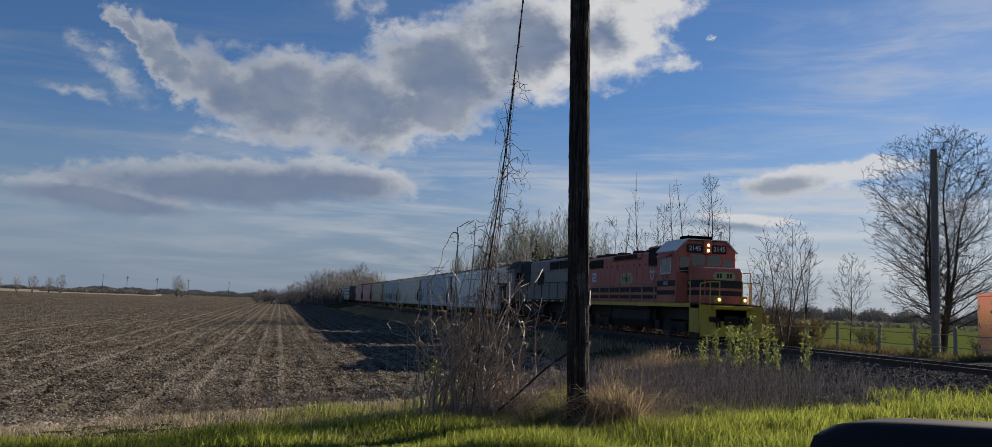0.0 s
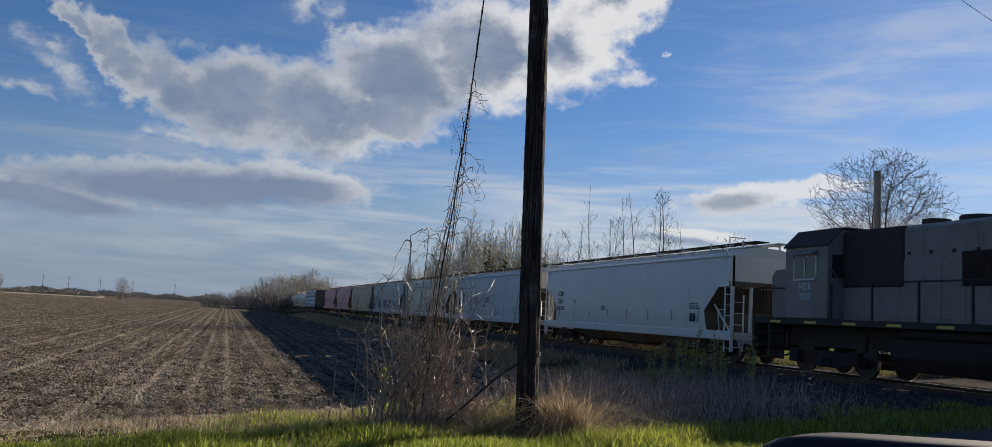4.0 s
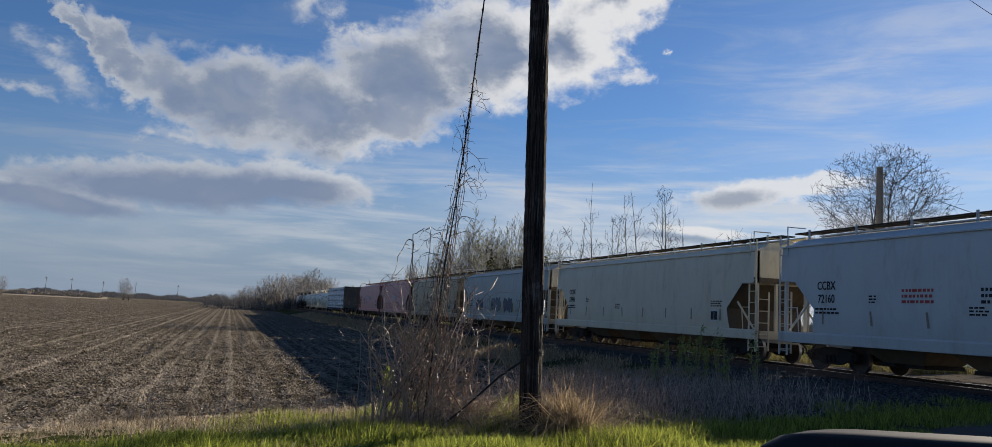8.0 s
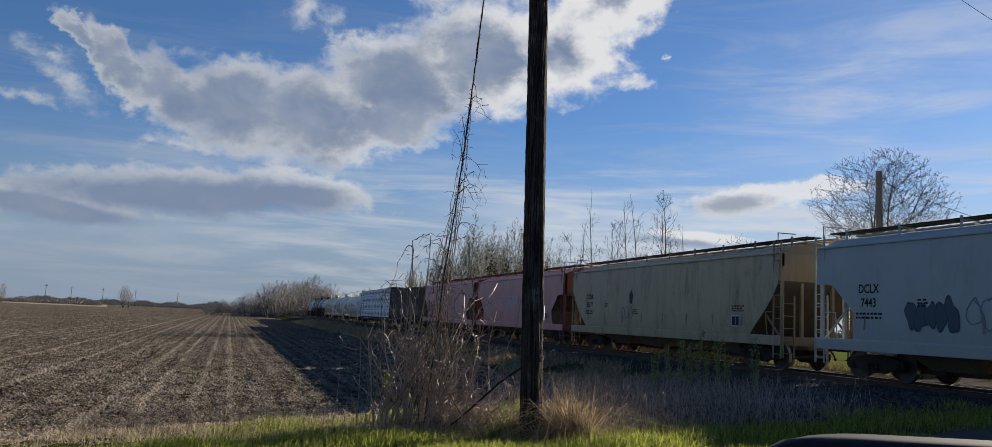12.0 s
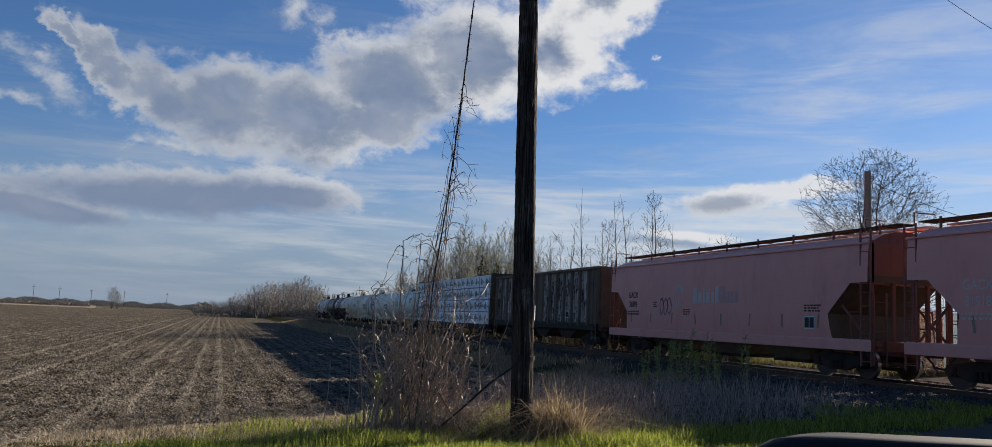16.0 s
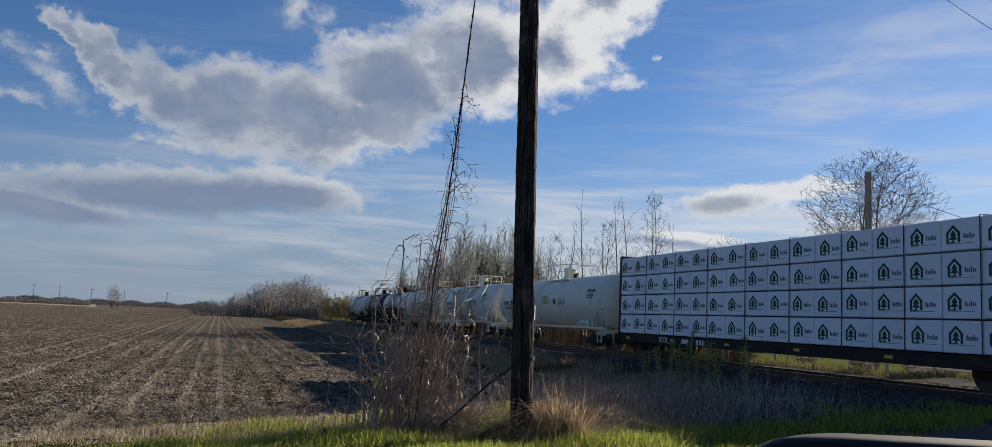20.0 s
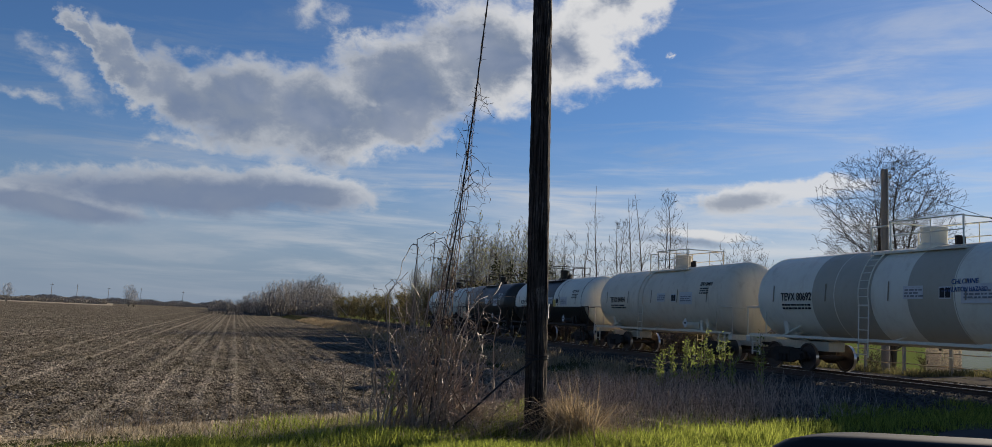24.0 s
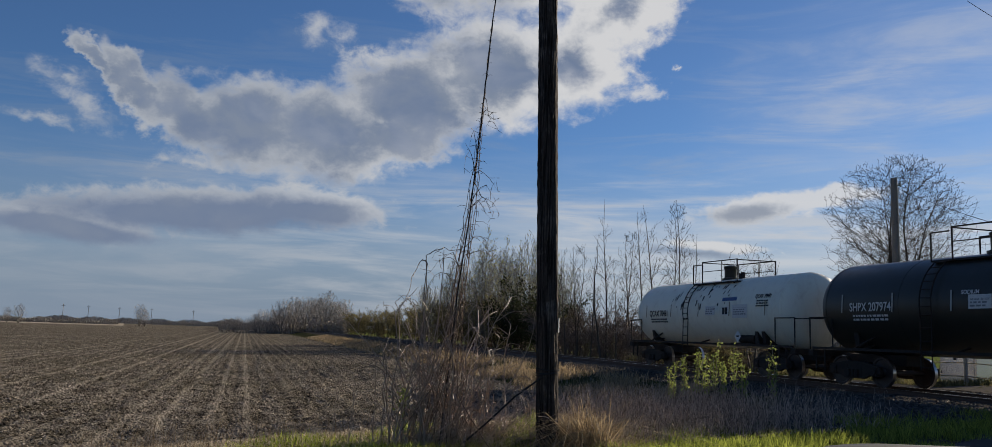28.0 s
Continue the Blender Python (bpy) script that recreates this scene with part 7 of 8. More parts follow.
def build_bushes():
    rng = random.Random(5)
    kinds = [make_bush(60 + k, 3.2, 3.4, BUSH_LEAF, "bush with fresh yellow-green leaves beside the track", 5200, 0.075) for k in range(2)]
    dark = make_bush(64, 3.8, 3.2, DARK_LEAF, "dark evergreen bush beside the track", 7000, 0.085, name="evergreen_bush")
    bare = make_bush(66, 2.2, 3.0, BROWN_TWIG, "bare brown thicket beside the track", 900, 0.05, stems=17, name="thicket")
    spots = [(26.2, 86, 0, 1.75), (25.8, 93, 1, 1.8), (26.4, 100, 0, 1.8), (25.6, 107, 1, 1.75), (26.4, 114, 0, 1.8), (25.8, 122, 1, 1.7), (26.5, 131, 0, 1.75), (26.2, 141, 1, 1.7), (26.4, 152, 0, 1.75), (26.0, 163, 1, 1.7), (26.5, 176, 0, 1.75), (26.5, 190, 1, 1.7), (27.0, 206, 0, 1.8), (27.0, 224, 1, 1.8), (27.5, 70, 0, 1.2), (27.5, 44.5, 0, 0.55), (25.7, 42.0, 1, 0.58), (28.6, 41.0, 0, 0.5)]
    for i, (x, y, k, size) in enumerate(spots):
        if i < 2:
            stand(kinds[k], x, y, rng.uniform(0, 360), size)
        else:
            stand_copy(kinds[k], x, y, rng.uniform(0, 360), size)
    stand(dark, 26.0, 79.0, 0, 1.7)
    stand_copy(dark, 26.8, 74.5, 120, 1.55)
    for i, (x, y, size) in enumerate([(26.0, 70, 1.9), (25.6, 66, 1.8), (27.4, 64, 2.0), (25.2, 61.5, 1.6), (27.0, 58.5, 1.7), (25.4, 56, 1.5), (26.6, 53, 1.5), (25.4, 50.5, 1.3), (26.6, 48.0, 1.3), (25.6, 45.5, 1.1), (28.5, 90, 2.2), (28.5, 98, 2.2), (29, 106, 2.2), (28.0, 82, 2.2), (30.0, 44.0, 0.75), (31.5, 40.0, 0.6), (32.5, 37.0, 0.5), (33.2, 34.0, 0.5), (28.6, 46.5, 1.2), (27.6, 49.5, 1.5), (29.5, 49.0, 1.3), (30.5, 47.0, 0.9), (29.0, 43.0, 0.8), (27.2, 41.0, 0.6)]):
        (stand(bare, x, y, 0, size) if i == 0 else stand_copy(bare, x, y, rng.uniform(0, 360), size))
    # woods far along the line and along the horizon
    # pale bark and twig colours carry the haze of the distance
    far = [make_tree(80 + k, "distant bare tree of the far wood", "round", 12.0, 4.8, 0.20, trunks=4, clear=0.03, spread=0.28, fine=0.036, gaps=(0.95, 0.75, 0.72), longs=(9.0, 2.0, 1.1), bark=PALE_BARK, twig=HAZED_TWIG) for k in range(2)]
    rows = []
    for k in range(40):
        a = -1.6 + 8.2 * (k + rng.random()) / 40
        dist = rng.uniform(230, 320)
        tall = 0.32 + 0.56 * min(1, max(0, (a + 0.8) / 3.6)) + (0.24 if 4.3 < a < 5.4 else 0)
        rows.append((a, dist, k % 2, tall * rng.uniform(0.75, 1.0)))
    rows += [(-6.3, 390, 0, 0.80), (-6.0, 392, 1, 0.62), (-12.9, 360, 1, 0.62), (-13.5, 350, 0, 0.5), (-14.4, 355, 1, 0.55), (-15.2, 350, 0, 0.5), (-16.2, 345, 1, 0.5)]
    for i, (a, dist, k, size) in enumerate(rows):
        x, y = dist * math.sin(radians(a)), dist * math.cos(radians(a))
        (stand(far[k], x, y, 0, size) if i < 2 else stand_copy(far[k], x, y, rng.uniform(0, 360), size))
    r = np.random.RandomState(9)
    pts = []
    for a0, a1, dist, n, hgt, wide in ((-17, 3, 700, 900, 3.6, 40), (-14, -7.5, 430, 260, 2.6, 12), (-12, 0, 1000, 700, 6.5, 60), (-1.5, 2.2, 380, 420, 5.0, 30), (1.5, 6.5, 280, 800, 6.0, 40), (30, 50, 420, 1400, 7.5, 40), (30, 60, 180, 300, 2.0, 20)):
        a = np.radians(r.uniform(a0, a1, n))
        lump = 0.45 + 0.55 * np.abs(np.sin(a * 57.3 * 1.7 + dist)) * r.uniform(0.6, 1, n)
        d = dist + r.uniform(-wide, wide, n)
        pts.append(np.stack([d * np.sin(a), d * np.cos(a), hgt * lump, d], -1))
    pts = np.concatenate(pts)
    segs, tips = [], []
    for x, y, hgt, d in pts:
        z = -0.9
        w = hgt * 0.22
        for k in range(4):
            dx, dy = r.normal(0, w), r.normal(0, w)
            top = hgt * r.uniform(0.5, 1.0)
            segs.append((x + dx * 0.3, y + dy * 0.3, z, x + dx, y + dy, z + top, 0.00036 * d, 0.00016 * d))
            for q in range(3):
                f = r.uniform(0.3, 1.0)
                tips.append((x + dx * f + r.normal(0, w * 0.4), y + dy * f + r.normal(0, w * 0.4), z + top * f))
    # trunks and twigs of the horizon tinted paler in place of haze
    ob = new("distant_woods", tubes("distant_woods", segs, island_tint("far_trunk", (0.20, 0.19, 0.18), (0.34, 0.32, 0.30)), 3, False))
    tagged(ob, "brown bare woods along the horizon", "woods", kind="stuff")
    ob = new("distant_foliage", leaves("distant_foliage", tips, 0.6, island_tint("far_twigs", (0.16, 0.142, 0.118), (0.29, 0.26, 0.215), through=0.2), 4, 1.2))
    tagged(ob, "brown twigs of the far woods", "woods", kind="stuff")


build_bushes()


def blades(name, x, y, h, w, mat, seed, label, category="grass", lean=0.35, curl=0.4, z=None):
    """Grass blades, three triangles each."""
    rng = np.random.RandomState(seed)
    n = len(x)
    z0 = (level(x, y) if z is None else z) - 0.02
    p = np.stack([x, y, z0], -1)
    a, t = rng.uniform(0, 2 * np.pi, n), np.abs(rng.normal(0, lean, n))
    d = np.stack([np.cos(a) * t, np.sin(a) * t, np.ones(n)], -1)
    b = rng.uniform(0, 2 * np.pi, n)
    side = np.stack([np.cos(b), np.sin(b), np.zeros(n)], -1) * (w * rng.uniform(0.6, 1.4, n))[:, None]
    h = h[:, None]
    mid = p + d * h * 0.55
    droop = np.stack([np.cos(a), np.sin(a), -0.4 * np.ones(n)], -1) * (curl * t[:, None] + 0.05)
    tip = mid + (d * 0.5 + droop) * h * 0.9
    v = np.stack([p - side, p + side, mid - side * 0.8, mid + side * 0.8, tip], 1).reshape(-1, 3)
    f = (np.array([[0, 1, 3], [0, 3, 2], [2, 3, 4]])[None] + 5 * np.arange(n)[:, None, None]).reshape(-1, 3)
    return tagged(new(name, quads(name, v, f, mat, smooth=False)), label, category, kind="stuff")


def scatter(n, seed, d0, d1, a0, a1, power=1.0):
    rng = np.random.RandomState(seed)
    d = d0 + (d1 - d0) * rng.uniform(0, 1, n) ** power
    a = np.radians(rng.uniform(a0, a1, n))
    return d * np.sin(a), d * np.cos(a), rng


def clumpy(x, y, s=1.0, k=0.0):
    return 0.5 + 0.25 * np.sin(1.9 * s * x + 1.3 * s * y + k) + 0.25 * np.sin(2.7 * s * y - 1.1 * s * x + 2 * k + 1.0)


def build_grass():
    # green verge beside the road
    x, y, rng = scatter(230000, 21, 7.8, 22.0, -18, 58, 1.5)
    w = across(x, y)
    right = x > 4.2
    edge = np.where(right, 6.05 - 0.11 * (x - 5.0), 8.45 - 0.10 * np.clip(2.0 - x, 0, 8)) + 0.35 * np.sin(1.3 * x) + 0.25 * np.sin(3.1 * x + 1)
    keep = (w > 3.55 + 0.2 * np.sin(2.0 * x)) & (w < edge + rng.normal(0, 0.25, len(x))) & (x < 15.5)
    bare = (np.hypot(x - 8.7, y - 9.9) < 0.45) | (np.hypot(x - 9.9, y - 10.3) < 0.35)
    keep &= ~bare
    x, y = x[keep], y[keep]
    c = clumpy(x, y, 1.4)
    h = (0.10 + 0.19 * c) * rng.uniform(0.6, 1.25, len(x)) * np.where(x > 5.5, 0.85, 0.72 + 0.28 * np.clip((x - 1.2) / 2.2, 0, 1))
    blades("verge_grass", x, y, h, 0.0046, GRASS, 22, "bright green spring grass beside the road")
    # straw at the edge of the field and among the green
    x, y, rng = scatter(64000, 23, 8.2, 16.0, -18, 24, 1.2)
    w = across(x, y)
    keep = (w > 7.4 + rng.normal(0, 0.6, len(x))) & (w < 10.4 + rng.normal(0, 0.6, len(x))) & (x < 5.0)
    x, y = x[keep], y[keep]
    blades("field_edge_straw", x, y, rng.uniform(0.03, 0.12, len(x)) * (0.35 + clumpy(x, y, 1.0, 2)), 0.0046, PALE_STRAW, 24, "dry straw at the edge of the field", lean=0.6)
    # chopped stalks left on the ploughed soil
    rng = np.random.RandomState(29)
    d, a = 10.0 + 190.0 * rng.beta(1.0, 4.5, 80000), np.radians(rng.uniform(-18, 26, 80000))
    x, y = d * np.sin(a), d * np.cos(a)
    keep = (across(x, y) > 9.6 + rng.normal(0, 0.4, len(x))) & (x < 11.5) & off_wheels(x, rng)
    x, y = x[keep], y[keep]
    n = len(x)
    a = rng.uniform(0, 2 * np.pi, n)
    k = rng.uniform(0.02, 0.08, n) * (0.8 + 0.010 * np.hypot(x, y))
    u = np.stack([np.cos(a) * k, np.sin(a) * k, rng.uniform(-0.1, 0.5, n) * k], -1)
    side = np.stack([-np.sin(a), np.cos(a), rng.uniform(-0.6, 0.6, n)], -1) * (rng.uniform(0.003, 0.009, n) * (0.7 + 0.022 * np.hypot(x, y)))[:, None]
    p = np.stack([x, y, level(x, y) + 0.035], -1)
    v = np.stack([p - side, p + side, p + u + side * 0.6, p + u - side * 0.6], 1).reshape(-1, 3)
    f = np.array([[0, 1, 2, 3]]) + 4 * np.arange(n)[:, None]
    tagged(new("stalk_litter", quads("stalk_litter", v, f, STUBBLE, smooth=False)), "pale chopped stalks scattered on the soil", "straw", kind="stuff")
    # dry grass on the bank beside the track
    rng = np.random.RandomState(25)
    n = 52000
    y = 25.0 + 142.0 * rng.uniform(0, 1, n) ** 1.6
    x = rng.normal(13.2, 0.9, n)
    keep = (x > 11.2) & (x < 15.6) & (clumpy(x * 0.6, y * 0.35, 1.0) > 0.38)
    x, y = x[keep], y[keep]
    blades("bank_grass", x, y, rng.uniform(0.15, 0.5, len(x)), 0.006 + 0.00013 * y, DRY_GRASS, 26, "dry tan grass on the bank of the track", lean=0.5)
    # grass by the fence across the track
    n = 14000
    y, x = rng.uniform(16, 60, n), 27.0 + np.abs(rng.normal(0, 1.6, n))
    blades("far_side_grass", x, y, rng.uniform(0.12, 0.45, n), 0.014, island_tint("rank_grass", (0.07, 0.07, 0.03), (0.20, 0.18, 0.085), through=0.4), 27, "rank grass along the fence", lean=0.5)


build_grass()


def stems(name, spots, mat, seed, hgt, r, label, category, parent=None, twig=0.5, bend=0.09, tilt=0.15, seg=6, droop=0.0, kind="stuff"):
    """Thin crooked stems with short side twigs, as one mesh."""
    rng = random.Random(seed)
    out = []
    for x, y, z in spots:
        h = hgt * rng.uniform(0.45, 1.0)
        a = rng.uniform(0, 2 * math.pi)
        t = rng.gauss(0, tilt)
        d = Vector((math.cos(a) * t, math.sin(a) * t, 1)).normalized()
        p = Vector((x, y, z - 0.03))
        rr = r * rng.uniform(0.6, 1.3)
        for k in range(seg):
            d = (d + Vector((rng.gauss(0, bend), rng.gauss(0, bend), -droop * k / seg))).normalized()
            q = p + d * h / seg
            r2 = rr * (1 - 0.75 * (k + 1) / seg)
            r1 = rr * (1 - 0.75 * k / seg)
            out.append((p.x, p.y, p.z, q.x, q.y, q.z, r1, r2))
            if k > 0 and rng.random() < twig:
                side = Vector((rng.gauss(0, 1), rng.gauss(0, 1), rng.uniform(-0.4, 0.8))).normalized()
                e = p + (d * 0.5 + side).normalized() * h * rng.uniform(0.06, 0.2)
                e2 = e + (d * 0.3 + side + Vector((0, 0, rng.uniform(-0.8, 0.4)))).normalized() * h * rng.uniform(0.03, 0.12)
                out.append((p.x, p.y, p.z, e.x, e.y, e.z, r2 * 0.7, r2 * 0.5))
                out.append((e.x, e.y, e.z, e2.x, e2.y, e2.z, r2 * 0.5, r2 * 0.3))
            p = q
    ob = new(name, tubes(name, out, mat, 3, False))
    if parent:
        ob.parent = parent
        return ob
    return tagged(ob, label, category, kind=kind)


def ground_at(x, y):
    return float(level(np.array(x), np.array(y)))


def crooked(owner, q, foot, h, r, twig=0.8, bend=0.10, seg=9, mat=None):
    """A crooked stem and its side twigs, each a part of its own."""
    mat = mat or GREY_STALK
    d, p, path, forks = Vector((q.gauss(0, 0.06), q.gauss(0, 0.06), 1)).normalized(), foot.copy(), [foot.copy()], []
    for k in range(seg):
        d = (d + Vector((q.gauss(0, bend), q.gauss(0, bend), 0.03))).normalized()
        p = p + d * h / seg
        path.append(p.copy())
        if k > 1 and q.random() < twig:
            forks.append((p.copy(), d.copy(), r * (1 - 0.6 * k / seg)))
    bm = bmesh.new()
    taper(bm, path, r, r * 0.35)
    part("stem", bm, mat, owner)
    for p, d, rr in forks:
        side = Vector((q.gauss(0, 1), q.gauss(0, 1), q.uniform(-0.3, 0.8))).normalized()
        a = p + (d * 0.6 + side).normalized() * h * q.uniform(0.05, 0.13)
        b = a + (d * 0.3 + side + Vector((0, 0, q.uniform(-0.9, 0.6)))).normalized() * h * q.uniform(0.04, 0.10)
        e = b + (side + Vector((q.gauss(0, 0.6), q.gauss(0, 0.6), q.uniform(-0.9, 0.5)))).normalized() * h * q.uniform(0.02, 0.07)
        bm = bmesh.new()
        taper(bm, [p, a, b, e], rr * 0.7, rr * 0.35, 4)
        part("twig", bm, mat, owner)


def taper(bm, path, r0, r1, n=5):
    """A tapering bent rod, as one closed skin."""
    rings = []
    for i, p in enumerate(path):
        d = (path[min(i + 1, len(path) - 1)] - path[max(i - 1, 0)]).normalized()
        u = d.orthogonal().normalized() if i == 0 else (rings_u - d * rings_u.dot(d)).normalized()
        rings_u, w = u, d.cross(u)
        r = r0 + (r1 - r0) * i / (len(path) - 1)
        rings.append([bm.verts.new(p + (u * math.cos(2 * math.pi * j / n) + w * math.sin(2 * math.pi * j / n)) * r) for j in range(n)])
    for a, b in zip(rings, rings[1:]):
        for j in range(n):
            bm.faces.new((a[j], a[(j + 1) % n], b[(j + 1) % n], b[j]))
    bm.faces.new(rings[0][::-1]), bm.faces.new(rings[-1])


def build_brush():
    rng = random.Random(12)
    spots = lambda n, fx, fy: [(x, y, ground_at(x, y)) for x, y in ((fx(), fy()) for _ in range(n))]
    # thicket of dry stems round the guy wire, tallest in its middle
    s = spots(34, lambda: rng.gauss(2.30, 0.34), lambda: rng.gauss(9.95, 0.18))
    stems("dry_brush", s, GREY_STALK, 1, 1.55, 0.0088, "tangle of dry brown stems at the foot of the pole", "brush", twig=0.95, bend=0.17, tilt=0.14, seg=11)
    s = spots(180, lambda: rng.gauss(2.82, 0.42), lambda: rng.gauss(9.95, 0.25))
    stems("bent_brush", s, GREY_STALK, 3, 1.0, 0.0068, "bent and fallen brown stems at the foot of the pole", "brush", twig=0.9, bend=0.26, tilt=0.8, seg=10, droop=0.30)
    s = spots(380, lambda: rng.gauss(2.72, 0.55), lambda: rng.gauss(9.95, 0.30))
    stems("dry_weeds", s, GREY_STALK, 2, 0.52, 0.0052, "dry brown weeds at the foot of the pole", "weeds", twig=0.9, bend=0.24, tilt=0.5)
    s = spots(240, lambda: rng.uniform(-1.6, 1.8), lambda: rng.uniform(9.7, 11.2))
    stems("field_edge_weeds", s, DRY_GRASS, 4, 0.42, 0.0035, "thin pale weeds at the edge of the field", "weeds", twig=0.4, bend=0.10, tilt=0.3)
    r = np.random.RandomState(44)
    x, y = r.normal(2.0, 1.0, 4200), r.normal(9.75, 0.40, 4200)
    blades("brush_straw", x, y, r.uniform(0.06, 0.24, 4200), 0.0045, PALE_STRAW, 45, "dry straw among the stems of the brush", lean=0.9, curl=1.5)
    # tall single canes, in clumps
    cane = [(1.75, 9.84, 1.85), (1.81, 9.95, 1.5), (1.68, 9.9, 1.25), (2.02, 9.80, 2.28), (2.03, 9.87, 1.75), (1.48, 9.9, 1.2), (1.22, 9.95, 0.85), (2.26, 9.75, 2.0), (2.37, 9.9, 1.85), (2.67, 9.9, 1.65), (2.85, 9.85, 1.4), (3.06, 9.9, 1.5), (1.9, 10.1, 1.65), (1.03, 10.1, 0.7), (2.5, 9.8, 1.9), (1.86, 9.8, 1.6)]
    cane += [(rng.choice((1.78, 2.03, 2.32, 2.46, 2.72)) + rng.gauss(0, 0.07), rng.uniform(9.65, 10.1), rng.uniform(0.7, 1.75)) for _ in range(24)]
    for i, (x, y, h) in enumerate(cane):
        c = thing("dry_cane", "tall dry cane with crooked side twigs", "cane", "canes round the pole")
        straight = i in (3, 5, 6, 13)
        crooked(c, random.Random(100 + i), Vector((x, y, ground_at(x, y) - 0.04)), h * 1.05, 0.0065 if i in (5, 6, 13) else 0.0108, bend=0.035 if straight else 0.14, seg=11, twig=0.15 if straight else 0.95)
    # runners that arch from stem to stem
    q = random.Random(9)
    arcs = [(2.0, 2.12, 2.40, 2.20, 0.10), (2.0, 2.05, 1.78, 1.55, 0.05), (2.36, 1.55, 2.92, 1.05, 0.35), (2.30, 1.30, 3.05, 1.20, 0.30), (1.72, 1.45, 2.02, 1.15, 0.22), (2.45, 1.05, 2.95, 0.75, 0.30), (1.60, 0.9, 1.95, 0.55, 0.2), (2.7, 0.8, 3.3, 0.45, 0.25), (2.2, 1.75, 2.6, 1.35, 0.15), (2.55, 1.45, 2.85, 0.85, 0.2)]
    for x0, z0, x1, z1, rise in arcs:
        c = thing("bramble_runner", "thin arching bramble runner among the canes", "bramble", "runners round the pole")
        y0, path = 9.8 + q.gauss(0, 0.06), []
        for k in range(13):
            f = k / 12
            path.append(Vector((x0 + (x1 - x0) * f + q.gauss(0, 0.012), y0 + q.gauss(0, 0.012), z0 + (z1 - z0) * f * f + rise * math.sin(math.pi * min(1.0, f * 1.15)) + q.gauss(0, 0.012))))
        foot = Vector((x0, y0, ground_at(x0, y0) - 0.03))
        rise_path = [foot.lerp(path[0], k / 6) + Vector((q.gauss(0, 0.02), q.gauss(0, 0.02), 0)) * (0 < k) for k in range(6)]
        bm = bmesh.new()
        taper(bm, rise_path + path, 0.0075, 0.0028, 4)
        part("stem", bm, GREY_STALK, c)
        for p in path[3::2]:
            bm = bmesh.new()
            d = Vector((q.gauss(0, 1), q.gauss(0, 1), q.uniform(-0.9, 0.6))).normalized() * q.uniform(0.06, 0.15)
            taper(bm, [p, p + d * 0.6, p + d + Vector((0, 0, q.uniform(-0.06, 0.03)))], 0.0036, 0.002, 3)
            part("twig", bm, GREY_STALK, c)
    # straw heap right of the pole
    r = np.random.RandomState(40)
    tufts = 46
    cx, cy = r.normal(3.86, 0.21, tufts), r.normal(9.36, 0.20, tufts)
    pick = r.randint(0, tufts, 3400)
    x, y = cx[pick] + r.normal(0, 0.05, 3400), cy[pick] + r.normal(0, 0.05, 3400)
    tall = r.uniform(0.25, 1.0, tufts) * 0.86 * np.exp(-((cx - 3.80) / 0.42) ** 2)
    blades("straw_heap", x, y, tall[pick] * r.uniform(0.4, 1.1, 3400) + 0.08, 0.0050, DRY_GRASS, 41, "heap of dry tan grass beside the pole", lean=0.75, curl=2.1)
    s = spots(70, lambda: rng.gauss(3.86, 0.24), lambda: rng.gauss(9.4, 0.22))
    stems("straw_stalks", s, DRY_GRASS, 42, 0.85, 0.0040, "arching dry stalks beside the pole", "weeds", twig=0.7, bend=0.16, tilt=0.35, droop=0.7, seg=9)
    # weeds between verge and ballast, right of the pole
    s = []
    while len(s) < 2100:
        x, y = rng.uniform(4.2, 12.0), rng.uniform(8.6, 19.0)
        w = across(x, y)
        if 5.9 - 0.1 * (x - 5) < w < 10.4 and rng.random() < 1.2 - 0.17 * (x - 5):
            s.append((x, y, ground_at(x, y)))
    stems("ditch_weeds", s, DITCH_STALK, 43, 0.72, 0.0062, "dry grey weeds in the ditch below the track", "weeds", twig=0.7, bend=0.12, tilt=0.25)
    r = np.random.RandomState(46)
    x, y = r.uniform(4.0, 11.5, 9000), r.uniform(8.6, 19.0, 9000)
    w = across(x, y)
    keep = (w > 5.7 - 0.1 * (x - 5)) & (w < 10.5) & (r.uniform(0, 1, 9000) < 1.15 - 0.14 * (x - 5))
    blades("ditch_litter", x[keep], y[keep], r.uniform(0.06, 0.30, keep.sum()), 0.006, DITCH_STALK, 47, "flattened dead grass in the ditch", lean=1.1, curl=1.2)
    s = spots(600, lambda: rng.uniform(9.5, 15.0), lambda: rng.uniform(19, 46))
    stems("bank_weeds", s, DITCH_STALK, 44, 0.55, 0.008, "dry grey weeds on the bank below the track", "weeds", twig=0.6, bend=0.12, tilt=0.3)
    # leafy sprouts in front of the track
    for i, (x, y, h) in enumerate([(8.31, 15.42, 1.02), (8.59, 15.31, 1.25), (8.68, 15.16, 1.42), (8.88, 15.20, 1.20), (8.99, 15.03, 1.44), (9.18, 14.97, 1.25), (9.36, 14.83, 1.42), (9.49, 14.80, 1.12), (10.0, 14.44, 1.36)]):
        sp = thing("leafy_sprout", "upright sprout with fresh yellow-green leaves", "shrub", "sprouts before the track")
        z = ground_at(x, y)
        q = random.Random(300 + i)
        lean = (q.gauss(0, 0.05), q.gauss(0, 0.05))
        pts = []
